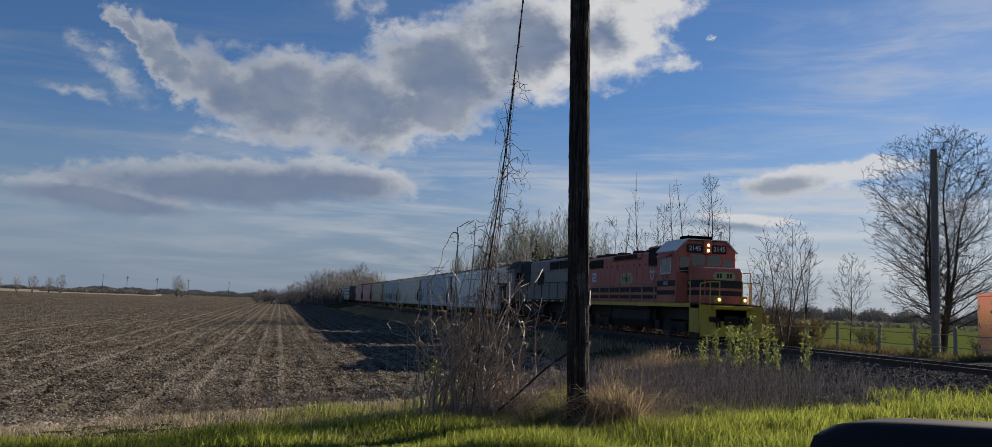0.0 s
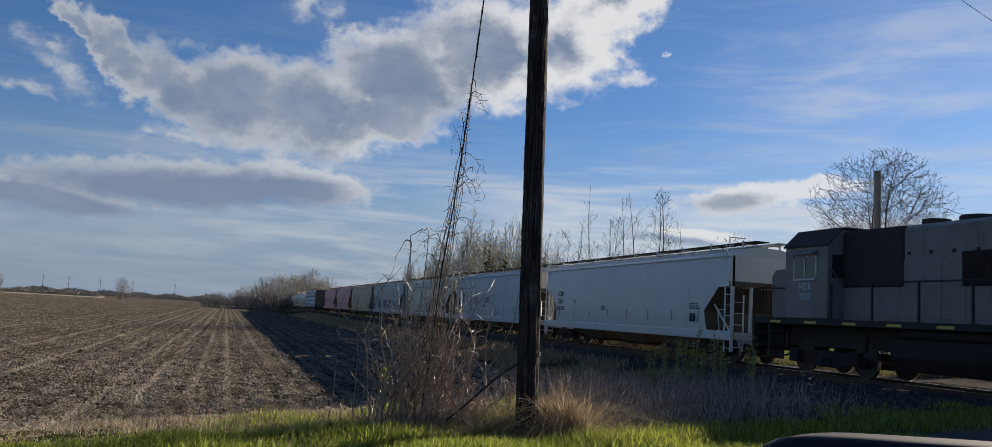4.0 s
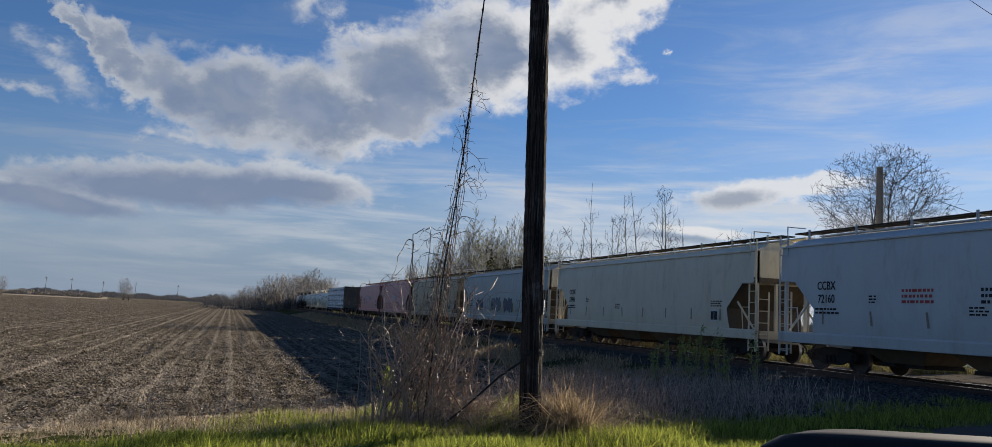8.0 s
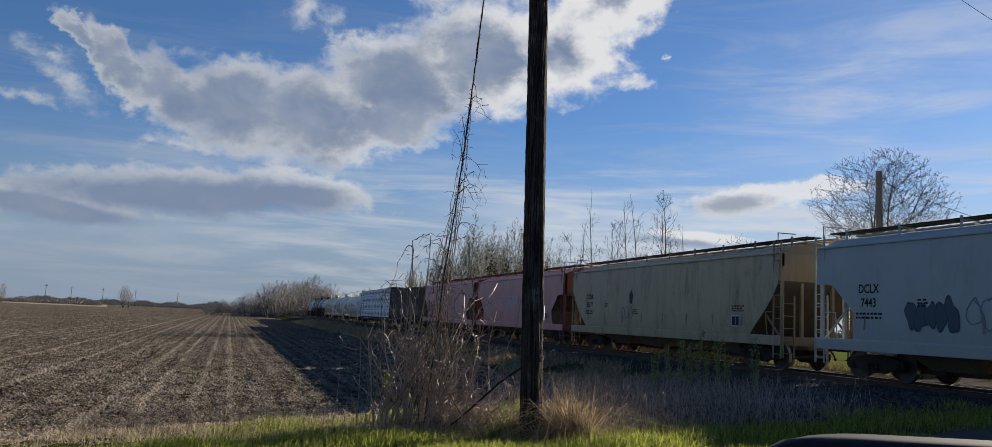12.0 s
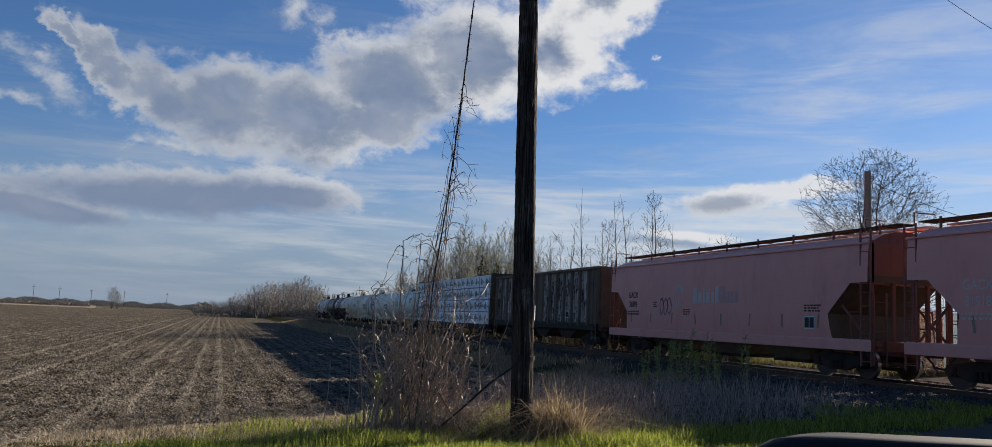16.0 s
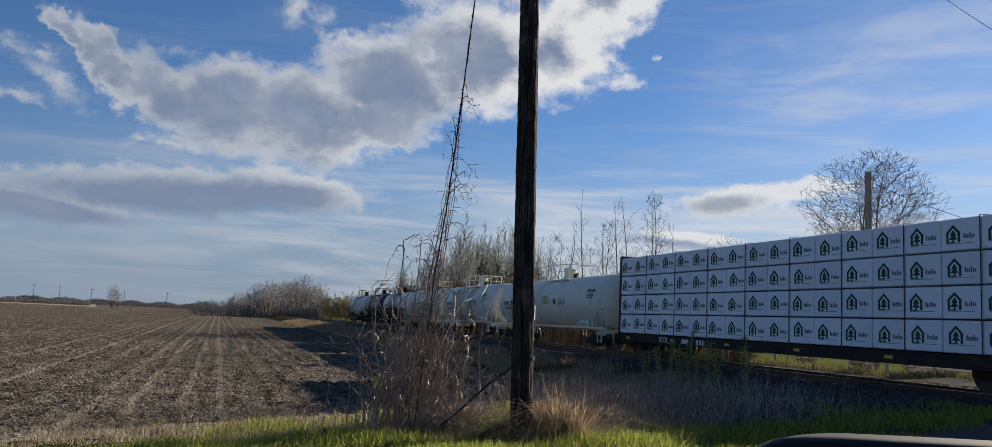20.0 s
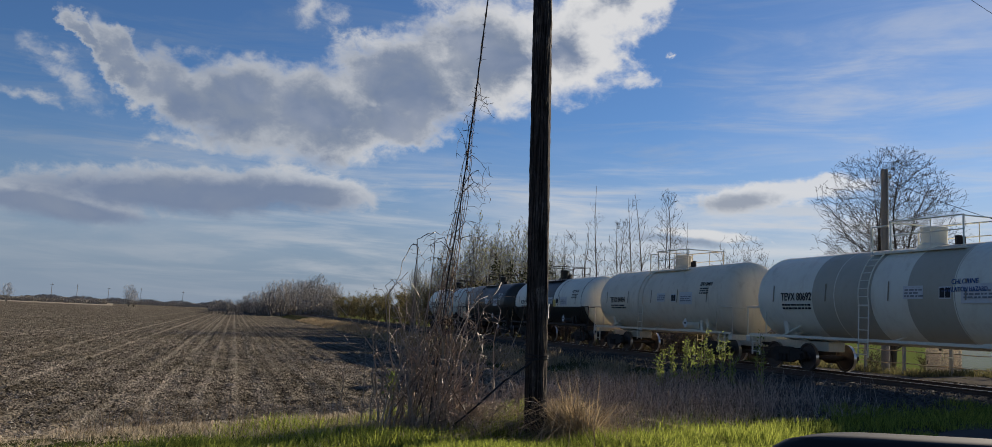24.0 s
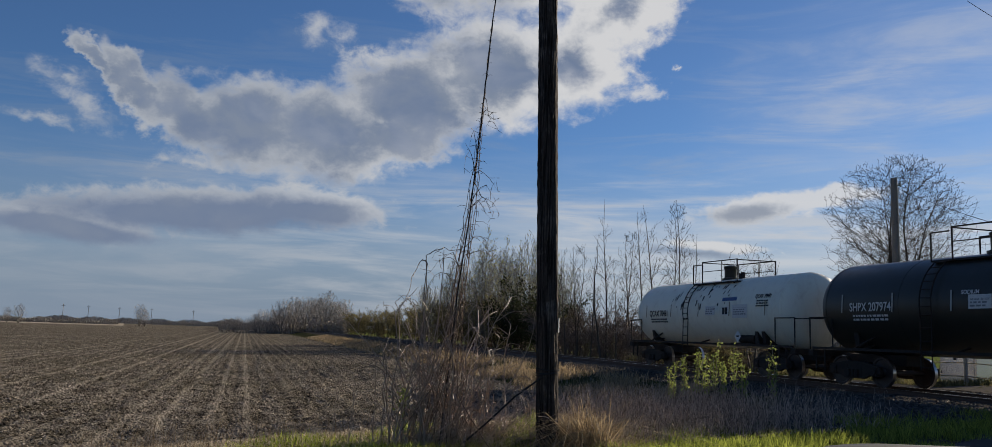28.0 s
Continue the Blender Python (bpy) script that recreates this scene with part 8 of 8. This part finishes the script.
        for b in range(3):
            dx, dy, top = q.gauss(0, 0.07), q.gauss(0, 0.07), h * q.uniform(0.75, 1.0)
            prev = Vector((x, y, z - 0.03))
            path = [prev]
            for k in range(1, 9):
                f = k / 8
                p = Vector((x + dx * f + lean[0] * f + q.gauss(0, 0.008), y + dy * f + lean[1] * f + q.gauss(0, 0.008), z + top * f))
                path.append(p)
                if f > 0.42:
                    for _ in range(15):
                        t = q.random()
                        pts.append((prev.x + (p.x - prev.x) * t + q.gauss(0, 0.024), prev.y + (p.y - prev.y) * t + q.gauss(0, 0.024), prev.z + (p.z - prev.z) * t + q.gauss(0, 0.03)))
                prev = p
            bm = bmesh.new()
            taper(bm, path, 0.010, 0.003, 4)
            part("stem", bm, GREY_STALK, sp)
        o = new("foliage", leaves("foliage", pts, 0.031, SPROUT_LEAF, 400 + i, 1.7))
        o.parent = sp
        tagged(o, kind="stuff")
    o = new("brush_leaves", leaves("brush_leaves", [(1.83 + rng.gauss(0, 0.04), 9.85 + rng.gauss(0, 0.04), 0.45 + rng.gauss(0, 0.08)) for _ in range(45)], 0.045, SPROUT_LEAF, 77))
    tagged(o, "few fresh green leaves in the brush", "leaves", kind="stuff")


build_brush()

# ---- poles, wires, fence, cabinet, car ----
def pole_wood_make(g, b):
    p = spot(g)
    s = g.node("ShaderNodeSeparateXYZ", ins={0: p})
    fibre = g.noise(g.node("ShaderNodeCombineXYZ", ins={0: g.math("MULTIPLY", s.outputs[0], 60.0), 1: g.math("MULTIPLY", s.outputs[1], 60.0), 2: g.math("MULTIPLY", s.outputs[2], 1.6)}).outputs[0], 1.0, 6.0, 0.7)
    blotch = g.noise(p, 2.6, 5.0, 0.7, 0.5)
    c = g.mix(g.remap(fibre, 0.35, 0.68), (0.006, 0.005, 0.0045), (0.105, 0.084, 0.070))
    c = g.mix(g.math("MULTIPLY", g.math("MULTIPLY", g.remap(blotch, 0.50, 0.70), g.remap(fibre, 0.45, 0.6)), 0.8), c, (0.27, 0.235, 0.205))
    g.put(b.inputs["Base Color"], c)
    bump(g, b, fibre, 1.0, 0.04)


POLE_WOOD = material("old_pole_wood", pole_wood_make, 0.9, spec=0.15)
GREY_WOOD = mottled("grey_pole_wood", (0.13, 0.12, 0.105), (0.26, 0.24, 0.215), 2.0, 40.0, 0.9, 0.0, 0.5, 0.01)
WIRE = plain("wire", (0.03, 0.03, 0.03), 0.9)
GALVANISED = mottled("galvanised_post", (0.22, 0.20, 0.17), (0.36, 0.335, 0.29), 4.0, 40.0, 0.6, 0.2, 0.2, 0.004)
BRUSHED = mottled("cabinet_aluminium", (0.62, 0.61, 0.60), (0.78, 0.77, 0.75), 1.5, 60.0, 0.24, 1.0, 0.04, 0.003)
CAR_BLACK = mottled("car_plastic", (0.012, 0.012, 0.013), (0.022, 0.022, 0.024), 3.0, 90.0, 0.6, 0.0, 0.05, 0.001, spec=0.12)


def shaft(bm, base, top, r0, r1, n=28, rows=60, flute=0.0, seed=0):
    """A tapered, slightly uneven shaft."""
    rng = np.random.RandomState(seed)
    phase = rng.uniform(0, 6.28, 8)
    base, top = Vector(base), Vector(top)
    loops = []
    for j in range(rows + 1):
        f = j / rows
        c = base.lerp(top, f)
        r = r0 + (r1 - r0) * f
        loop = []
        for i in range(n):
            a = 2 * math.pi * i / n
            k = 1 + flute * (0.5 * math.sin(7 * a + phase[0] + 0.8 * math.sin(3 * f * 6 + phase[1])) + 0.6 * math.sin(13 * a + phase[2] + 2.0 * math.sin(9 * f + phase[3])) + rng.normal(0, 0.5))
            loop.append(bm.verts.new((c.x + math.cos(a) * r * k, c.y + math.sin(a) * r * k, c.z)))
        loops.append(loop)
    for p, q in zip(loops, loops[1:]):
        for i in range(n):
            bm.faces.new((p[i], p[(i + 1) % n], q[(i + 1) % n], q[i]))
    bm.faces.new(loops[0][::-1]), bm.faces.new(loops[-1])


POLE = Vector((3.45, 9.39, ground_at(3.45, 9.39) - 0.1))
POLE_TOP = Vector((3.25, 9.46, 9.3))


def build_poles():
    pole = thing("utility_pole", "dark weathered wooden utility pole in the grass verge", "pole")
    bm = bmesh.new()
    shaft(bm, POLE, POLE_TOP, 0.130, 0.102, flute=0.040, seed=4, rows=160, n=40)
    part("shaft", bm, POLE_WOOD, pole, smooth=True)
    bm = bmesh.new()
    box(bm, -0.018, 0.018, -0.004, 0.004, -0.085, 0.085)
    o = part("marker_strip", bm, INK_WHITE, pole, "white marker strip")
    o.matrix_basis = Matrix.Translation((3.425 + 0.110, 9.40 - 0.062, 1.36)) @ Matrix.Rotation(radians(60), 4, "Z")
    bm = bmesh.new()
    for z, k in ((0.86, 0.0), (0.82, 1.2), (0.79, 2.2)):
        ring = [(POLE.x - 0.02 + 0.137 * math.cos(a), POLE.y + 0.137 * math.sin(a), z + 0.02 * math.sin(a + k)) for a in [2 * math.pi * i / 14 for i in range(15)]]
        pipe(bm, ring, 0.007, 4)
    part("wire_wrap", bm, WIRE, pole)
    bm = bmesh.new()
    pipe(bm, [(3.40, 9.29, 0.81), (3.06, 9.44, 0.53), (2.76, 9.55, 0.22), (2.48, 9.65, -0.05), (2.38, 9.68, -0.2)], 0.013, 6)
    part("cable", bm, WIRE, pole, "dark cable slanting to the ground")
    # guy wire, overgrown with vine
    guy = thing("vine_covered_guy_wire", "guy wire overgrown with a bare brown vine", "vine")
    foot, high = Vector((2.26, 9.76, ground_at(2.26, 9.76) - 0.05)), Vector((3.10, 9.51, 8.97))
    way = [(-0.20, 2.24), (1.04, 2.345), (1.715, 2.388), (2.55, 2.487), (3.327, 2.552), (4.11, 2.612), (5.086, 2.681), (8.97, 3.10)]

    def along(z):
        for (z0, x0), (z1, x1) in zip(way, way[1:]):
            if z <= z1:
                f = (z - z0) / (z1 - z0)
                return Vector((x0 + (x1 - x0) * f, foot.y + (high.y - foot.y) * (z + 0.2) / 9.2, z))
        return high
    bm = bmesh.new()
    pipe(bm, [along(z) for z in (-0.20, 1.04, 1.7, 2.55, 3.3, 4.1, 5.08, 8.97)], 0.008, 5)
    part("wire", bm, WIRE, guy)
    rng = random.Random(6)
    segs, twigs = [], []
    for k in range(16):
        top = (1.9, 2.3, 2.6, 2.9, 3.2, 3.4, 3.6, 3.9, 4.1, 4.4, 4.7, 5.3, 6.2)[k % 13] * rng.uniform(0.92, 1.05)
        z, ph, ph2 = -0.18, rng.uniform(0, 6.28), rng.uniform(0, 6.28)
        w0 = rng.uniform(0.03, 0.19)
        rate = rng.uniform(0.5, 1.5)
        prev = None
        while z < top:
            w = w0 * max(0.06, 1.0 - z / 4.9) * (1.25 if 1.2 < z < 3.2 else 1.0) * (1.0 + 2.6 * max(0.0, 1.25 - z)) * min(1.0, (top - z) / 0.5 + 0.25)
            p = along(z) + Vector((math.cos(ph + rate * z) * w, math.sin(ph2 + rate * z) * w, 0)) + Vector((rng.gauss(0, 0.008), rng.gauss(0, 0.008), 0))
            if prev:
                r = 0.0046 * (1.15 - 0.65 * z / top)
                segs.append((*prev, *p, r, r * 0.97))
                if rng.random() < 0.42:
                    d = Vector((rng.gauss(0, 1), rng.gauss(0, 1), rng.uniform(-0.4, 1.0))).normalized()
                    L = rng.uniform(0.05, 0.20) * max(0.22, 1.15 - z / 5)
                    e = p + d * L
                    e2 = e + (d + Vector((rng.gauss(0, 0.5), rng.gauss(0, 0.5), -0.7))).normalized() * L * rng.uniform(0.5, 1.0)
                    twigs.append((*p, *e, 0.0032, 0.0026))
                    twigs.append((*e, *e2, 0.0026, 0.0016))
            prev = p
            z += rng.uniform(0.10, 0.16)
    for z0, dx, dz in ((2.72, 0.36, 0.11), (2.78, 0.30, 0.17), (2.74, 0.24, 0.06), (3.05, 0.26, -0.08), (3.15, 0.30, 0.02), (3.9, 0.20, 0.04), (4.1, 0.12, -0.06), (2.15, 0.50, 0.06), (2.25, 0.30, 0.12), (2.0, -0.36, 0.1), (1.95, -0.25, 0.16), (1.7, -0.36, 0.17), (3.15, -0.14, 0.17), (3.35, -0.10, 0.2)):
        p = along(z0)
        for k in range(5):
            f = (k + 1) / 5
            q = along(z0) + Vector((dx * f, rng.gauss(0, 0.02), dz * math.sin(f * 2.2) * 2 - 0.22 * f * f + rng.gauss(0, 0.012)))
            twigs.append((*p, *q, 0.006 * (1.2 - f), 0.005 * (1.1 - f) + 0.001))
            if k > 1:
                for _ in range(2):
                    d = Vector((rng.gauss(0, 1), rng.gauss(0, 1), rng.gauss(-0.3, 0.8))).normalized() * rng.uniform(0.05, 0.14)
                    twigs.append((*q, *(q + d), 0.003, 0.002))
            p = q
    o = new("vine", tubes("vine", segs, VINE, 4))
    o.parent = guy
    o = new("tendril_growth", tubes("tendril_growth", twigs, VINE, 3, False))
    o.parent = guy
    tagged(o, kind="stuff")
    # grey pole across the track, with its service wire
    mast = thing("grey_utility_pole", "grey weathered utility pole beside the bare tree", "pole")
    bm = bmesh.new()
    shaft(bm, (28.35, 31.62, -0.5), (28.35, 31.62, 8.95), 0.185, 0.15, flute=0.012, seed=9, n=20, rows=30)
    part("shaft", bm, GREY_WOOD, mast, smooth=True)
    bm = bmesh.new()
    box(bm, -0.06, 0.06, -0.02, 0.02, -0.15, 0.15)
    o = part("metal_plate", bm, GALVANISED, mast)
    o.matrix_basis = Matrix.Translation((28.35 - 0.12, 31.62 - 0.15, 1.4)) @ Matrix.Rotation(radians(-40), 4, "Z")
    bm = bmesh.new()
    rod(bm, (28.45, 31.5, 8.6), (28.45, 31.35, 8.6), 0.05, 8)
    rod(bm, (28.45, 31.35, 8.55), (28.45, 31.35, 8.72), 0.04, 8)
    part("insulator", bm, GALVANISED, mast)
    for name, a, b, sag in (("service_wire", (28.45, 31.4, 8.4), (29.1, 22.5, 4.9), 0.25), ("power_line", (29.9, 28.6, 16.6), (26.5, 22.0, 11.8), 0.05)):
        a, b = Vector(a), Vector(b)
        bm = bmesh.new()
        pts = [a.lerp(b, k / 12) - Vector((0, 0, sag * 4 * (k / 12) * (1 - k / 12))) for k in range(13)]
        pipe(bm, pts, 0.012, 5)
        part(name, bm, WIRE, mast, "thin dark overhead wire")
    # far line poles on the horizon
    proto = None
    for k, (a, d) in enumerate(((-10.62, 640), (-9.24, 660), (-7.5, 700), (-5.65, 690), (-3.18, 720))):
        x, y = d * math.sin(radians(a)), d * math.cos(radians(a))
        if proto is None:
            proto = thing("line_pole", "distant line pole on the horizon", "pole", "line poles on the horizon")
            bm = bmesh.new()
            rod(bm, (0, 0, -0.5), (0, 0, 12.5), 0.22, 6, 0.14)
            part("shaft", bm, GREY_WOOD, proto)
            bm = bmesh.new()
            box(bm, -1.1, 1.1, -0.1, 0.1, 11.2, 11.4)
            part("crossarm", bm, GREY_WOOD, proto)
            proto.matrix_basis = pose(x, y, -1.2)
        else:
            copy_thing(proto, pose(x, y, -1.2))


build_poles()


def build_fence():
    fence = thing("post_and_rail_fence", "low fence of grey posts with a thin rail", "fence")
    ys = [44.5, 42.2, 39.8, 37.3, 34.2, 31.9, 29.6, 27.1, 24.6, 22.2, 19.8]
    bm = bmesh.new()
    rod(bm, (0, 0, -0.45), (0, 0, 0.95), 0.075, 10)
    rod(bm, (0, 0, 0.95), (0, 0, 1.0), 0.085, 10, 0.05)
    post = part("post", bm, GALVANISED, fence)
    post.matrix_basis = Matrix.Translation((27.5, ys[0], 0))
    for y in ys[1:]:
        again(post, fence, Matrix.Translation((27.5, y, 0)) @ Matrix.Rotation(y, 4, "Z"))
    for z in (0.68, 0.15):
        bm = bmesh.new()
        for a, b in zip(ys, ys[1:]):
            m = (a + b) / 2
            pipe(bm, [(27.5, a, z), (27.5, m, z - 0.04), (27.5, b, z)], 0.022, 5)
        part("rail", bm, TAN_PAINT, fence)


build_fence()


def build_cabinet():
    cab = thing("signal_cabinet", "shiny aluminium signal cabinet beside the crossing", "cabinet")
    a, b = Vector((29.30, 30.28, 0)), Vector((29.30, 28.30, 0))
    u = (b - a).normalized()                       # along the near face
    n = Vector((u.y, -u.x, 0))
    n = n if n.x > 0 else -n                       # away from the road
    wide, deep, high, z0 = 1.95, 2.2, 2.72, -0.36
    m = Matrix(((u.x, n.x, 0, a.x), (u.y, n.y, 0, a.y), (0, 0, 1, z0), (0, 0, 0, 1)))
    cab.matrix_basis = m
    bm = bmesh.new()
    box(bm, 0, wide, 0, deep, 0.12, high)
    part("body", bm, BRUSHED, cab, bevel=0.015)
    bm = bmesh.new()
    prism(bm, [(-0.05, high), (wide + 0.05, high), (wide + 0.05, high + 0.06), (wide / 2, high + 0.22), (-0.05, high + 0.06)], -0.06, deep + 0.06)
    part("roof", bm, BRUSHED, cab, bevel=0.01)
    bm = bmesh.new()
    box(bm, -0.1, wide + 0.1, -0.1, deep + 0.1, -0.15, 0.12)
    part("concrete_base", bm, GRAVEL, cab)
    bm = bmesh.new()
    box(bm, 0.12, wide - 0.12, -0.022, 0.0, 0.25, high - 0.15)
    door = part("door", bm, BRUSHED, cab, bevel=0.006)
    bm = bmesh.new()
    box(bm, wide * 0.42, wide * 0.46, -0.06, -0.022, 1.1, 1.38)
    part("handle", bm, STEEL_DARK, door)
    bm = bmesh.new()
    for z in (0.5, 1.4, 2.2):
        rod(bm, (0.12, -0.03, z), (0.12, -0.03, z + 0.14), 0.018, 6)
    part("hinges", bm, STEEL_DARK, door)
    rng = random.Random(3)
    mm = Matrix.Translation((wide * 0.56, -0.026, 2.05)) @ FRONT
    marks([(0, 0, 0.75, 0.07), (0, -0.14, 0.42, 0.07), (0, -0.28, 0.28, 0.07)], INK_BLACK, door, mm, "sign_bars")
    bm = bmesh.new()
    for k in range(5):
        box(bm, wide * 0.4, wide * 0.62, -0.03, -0.022, 2.36 + 0.03 * k, 2.375 + 0.03 * k)
    part("vent", bm, STEEL_DARK, door)
    bm = bmesh.new()
    pipe(bm, [(0.5, deep * 0.5, high + 0.2), (1.2, deep * 0.4, high + 0.34), (2.6, deep * 0.4, high + 0.3)], 0.03, 6)
    part("conduit", bm, GALVANISED, cab)


build_cabinet()


def build_surfaces():
    """Road, shoulder and gravel yard as thin sheets on the ground."""
    def strip(name, label, category, mat, w0, w1, u0, u1, lift, step=0.5):
        U = np.arange(u0, u1 + step, step)
        W = np.linspace(w0, w1, 9)
        UU, WW = np.meshgrid(U, W)
        X, Y = ROAD.x * UU - ROAD.y * WW, ROAD.y * UU + ROAD.x * WW
        rng = np.random.RandomState(1)
        wob = np.where((WW == w1) | (WW == w0), rng.uniform(-0.12, 0.12, WW.shape), 0)
        X, Y = X - ROAD.y * wob, Y + ROAD.x * wob
        Z = np.maximum(level(X, Y), -0.16 + 0 * X) + lift
        i = np.arange(X.size).reshape(X.shape)
        f = np.stack([i[:-1, :-1], i[:-1, 1:], i[1:, 1:], i[1:, :-1]], -1).reshape(-1, 4)
        tagged(new(name, quads(name, np.stack([X, Y, Z], -1).reshape(-1, 3), f, mat)), label, category, kind="structure")
    strip("road", "grey asphalt country road", "road", ASPHALT, -3.4, 2.9, -60, 16.5, 0.03)
    strip("gravel_shoulder", "pale gravel shoulder of the road", "shoulder", GRAVEL, 2.85, 3.75, -60, 16.5, 0.022)
    xs, ys = np.linspace(22.4, 28.4, 24), np.linspace(8, 36, 90)
    v, f = grid(xs, ys, lambda X, Y: level(X, Y) + 0.03 + 0.012 * np.sin(5 * X) * np.sin(3.3 * Y))
    tagged(new("gravel_yard", quads("gravel_yard", v, f, GRAVEL)), "pale gravel yard across the track", "yard", kind="structure")


build_surfaces()


def build_far_field():
    """A pale stubble field beyond the ploughed one."""
    r = np.radians(np.linspace(-20.0, -7.2, 30))
    v = np.concatenate([np.stack([d * np.sin(r), d * np.cos(r), np.full(30, -1.0 + h)], -1) for d, h in ((395.0, 0.05), (420.0, 0.35), (560.0, 0.5), (640.0, 0.1))])
    i = np.arange(120).reshape(4, 30)
    f = np.stack([i[:-1, :-1], i[:-1, 1:], i[1:, 1:], i[1:, :-1]], -1).reshape(-1, 4)
    tagged(new("far_field", quads("far_field", v, f, PALE_FIELD)), "pale stubble field beyond the ploughed one", "field", kind="structure")


PALE_FIELD = mottled("pale_stubble", (0.24, 0.21, 0.16), (0.42, 0.37, 0.29), 0.05, 0.8, 0.95, relief=0.2, dist=0.05, spec=0.0)
build_far_field()


def build_car():
    """The door and wing mirror of the car that the view is from."""
    fwd, left = Vector((ROAD.x, ROAD.y, 0)), Vector((-ROAD.y, ROAD.x, 0))
    car = thing("car_door", "dark car door with its black wing mirror", "car door")
    m = Matrix(((fwd.x, left.x, 0, 0), (fwd.y, left.y, 0, 0), (0, 0, 1, 0), (0, 0, 0, 1)))
    car.matrix_basis = m
    bm = bmesh.new()
    prism(bm, [(0.16, -0.135), (0.22, -0.135), (0.25, 0.55), (0.20, 0.92), (0.15, 0.94), (0.14, 0.55)], -0.7, 0.95, "x")
    part("panel", bm, CAR_BLACK, car, bevel=0.01)
    bm = bmesh.new()
    box(bm, 0.80, 0.88, 0.17, 0.25, 0.90, 1.00)
    part("mirror_arm", bm, CAR_BLACK, car, bevel=0.01)
    # housing: a rounded hull; its long axis points out from the car
    bm = bmesh.new()
    bmesh.ops.create_uvsphere(bm, u_segments=32, v_segments=20, radius=1.0)
    for v in bm.verts:
        e = 6.0
        k = (abs(v.co.x) ** e + abs(v.co.y) ** e + abs(v.co.z) ** e) ** (-1 / e)
        v.co *= k
    bmesh.ops.transform(bm, matrix=Matrix.Diagonal((0.05, 0.170, 0.090, 1)), verts=bm.verts)
    hs = part("mirror_housing", bm, CAR_BLACK, car, smooth=True)
    hs.matrix_basis = MIRROR
    bm = bmesh.new()
    box(bm, -0.054, -0.048, -0.125, 0.125, -0.072, 0.030)
    g = part("mirror_glass", bm, MIRROR_GLASS, car, bevel=0.0015)
    g.matrix_basis = MIRROR


MIRROR_GLASS = material("mirror_glass", lambda g, b: g.put(b.inputs["Base Color"], (0.8, 0.82, 0.84, 1)), 0.03, 1.0)
MIRROR = Matrix.Translation((0.825, 0.207, 1.074)) @ Matrix.Rotation(radians(-4), 4, "X")
build_car()

# ---- what moves ----
def run_on(t):
    """How far the train has gone."""
    return 10.456 * t + 0.00738 * ((t - 14.0) ** 2 - 196.0)


def motions():
    for car, y in TRAIN:
        walk(car, [(t, pose(TRACK_X, y - run_on(t), 0)) for t in range(0, 29)])
    keyed = {}
    steps = [k / 15.0 for k in range(0, 421)]
    for w, y, r in WHEELSETS:
        key = (round(y, 3), r)
        if key in keyed:       # wheelsets at the same place in their trucks turn alike
            first = keyed[key]
            w.rotation_mode = "QUATERNION"
            w.animation_data_create()
            w.animation_data.action = first.animation_data.action
            w.animation_data.action_slot = first.animation_data.action_slot
            continue
        keyed[key] = w
        walk(w, [(t, Matrix.Translation((0, y, r)) @ Matrix.Rotation(run_on(t) / r, 4, "X")) for t in steps])


motions()
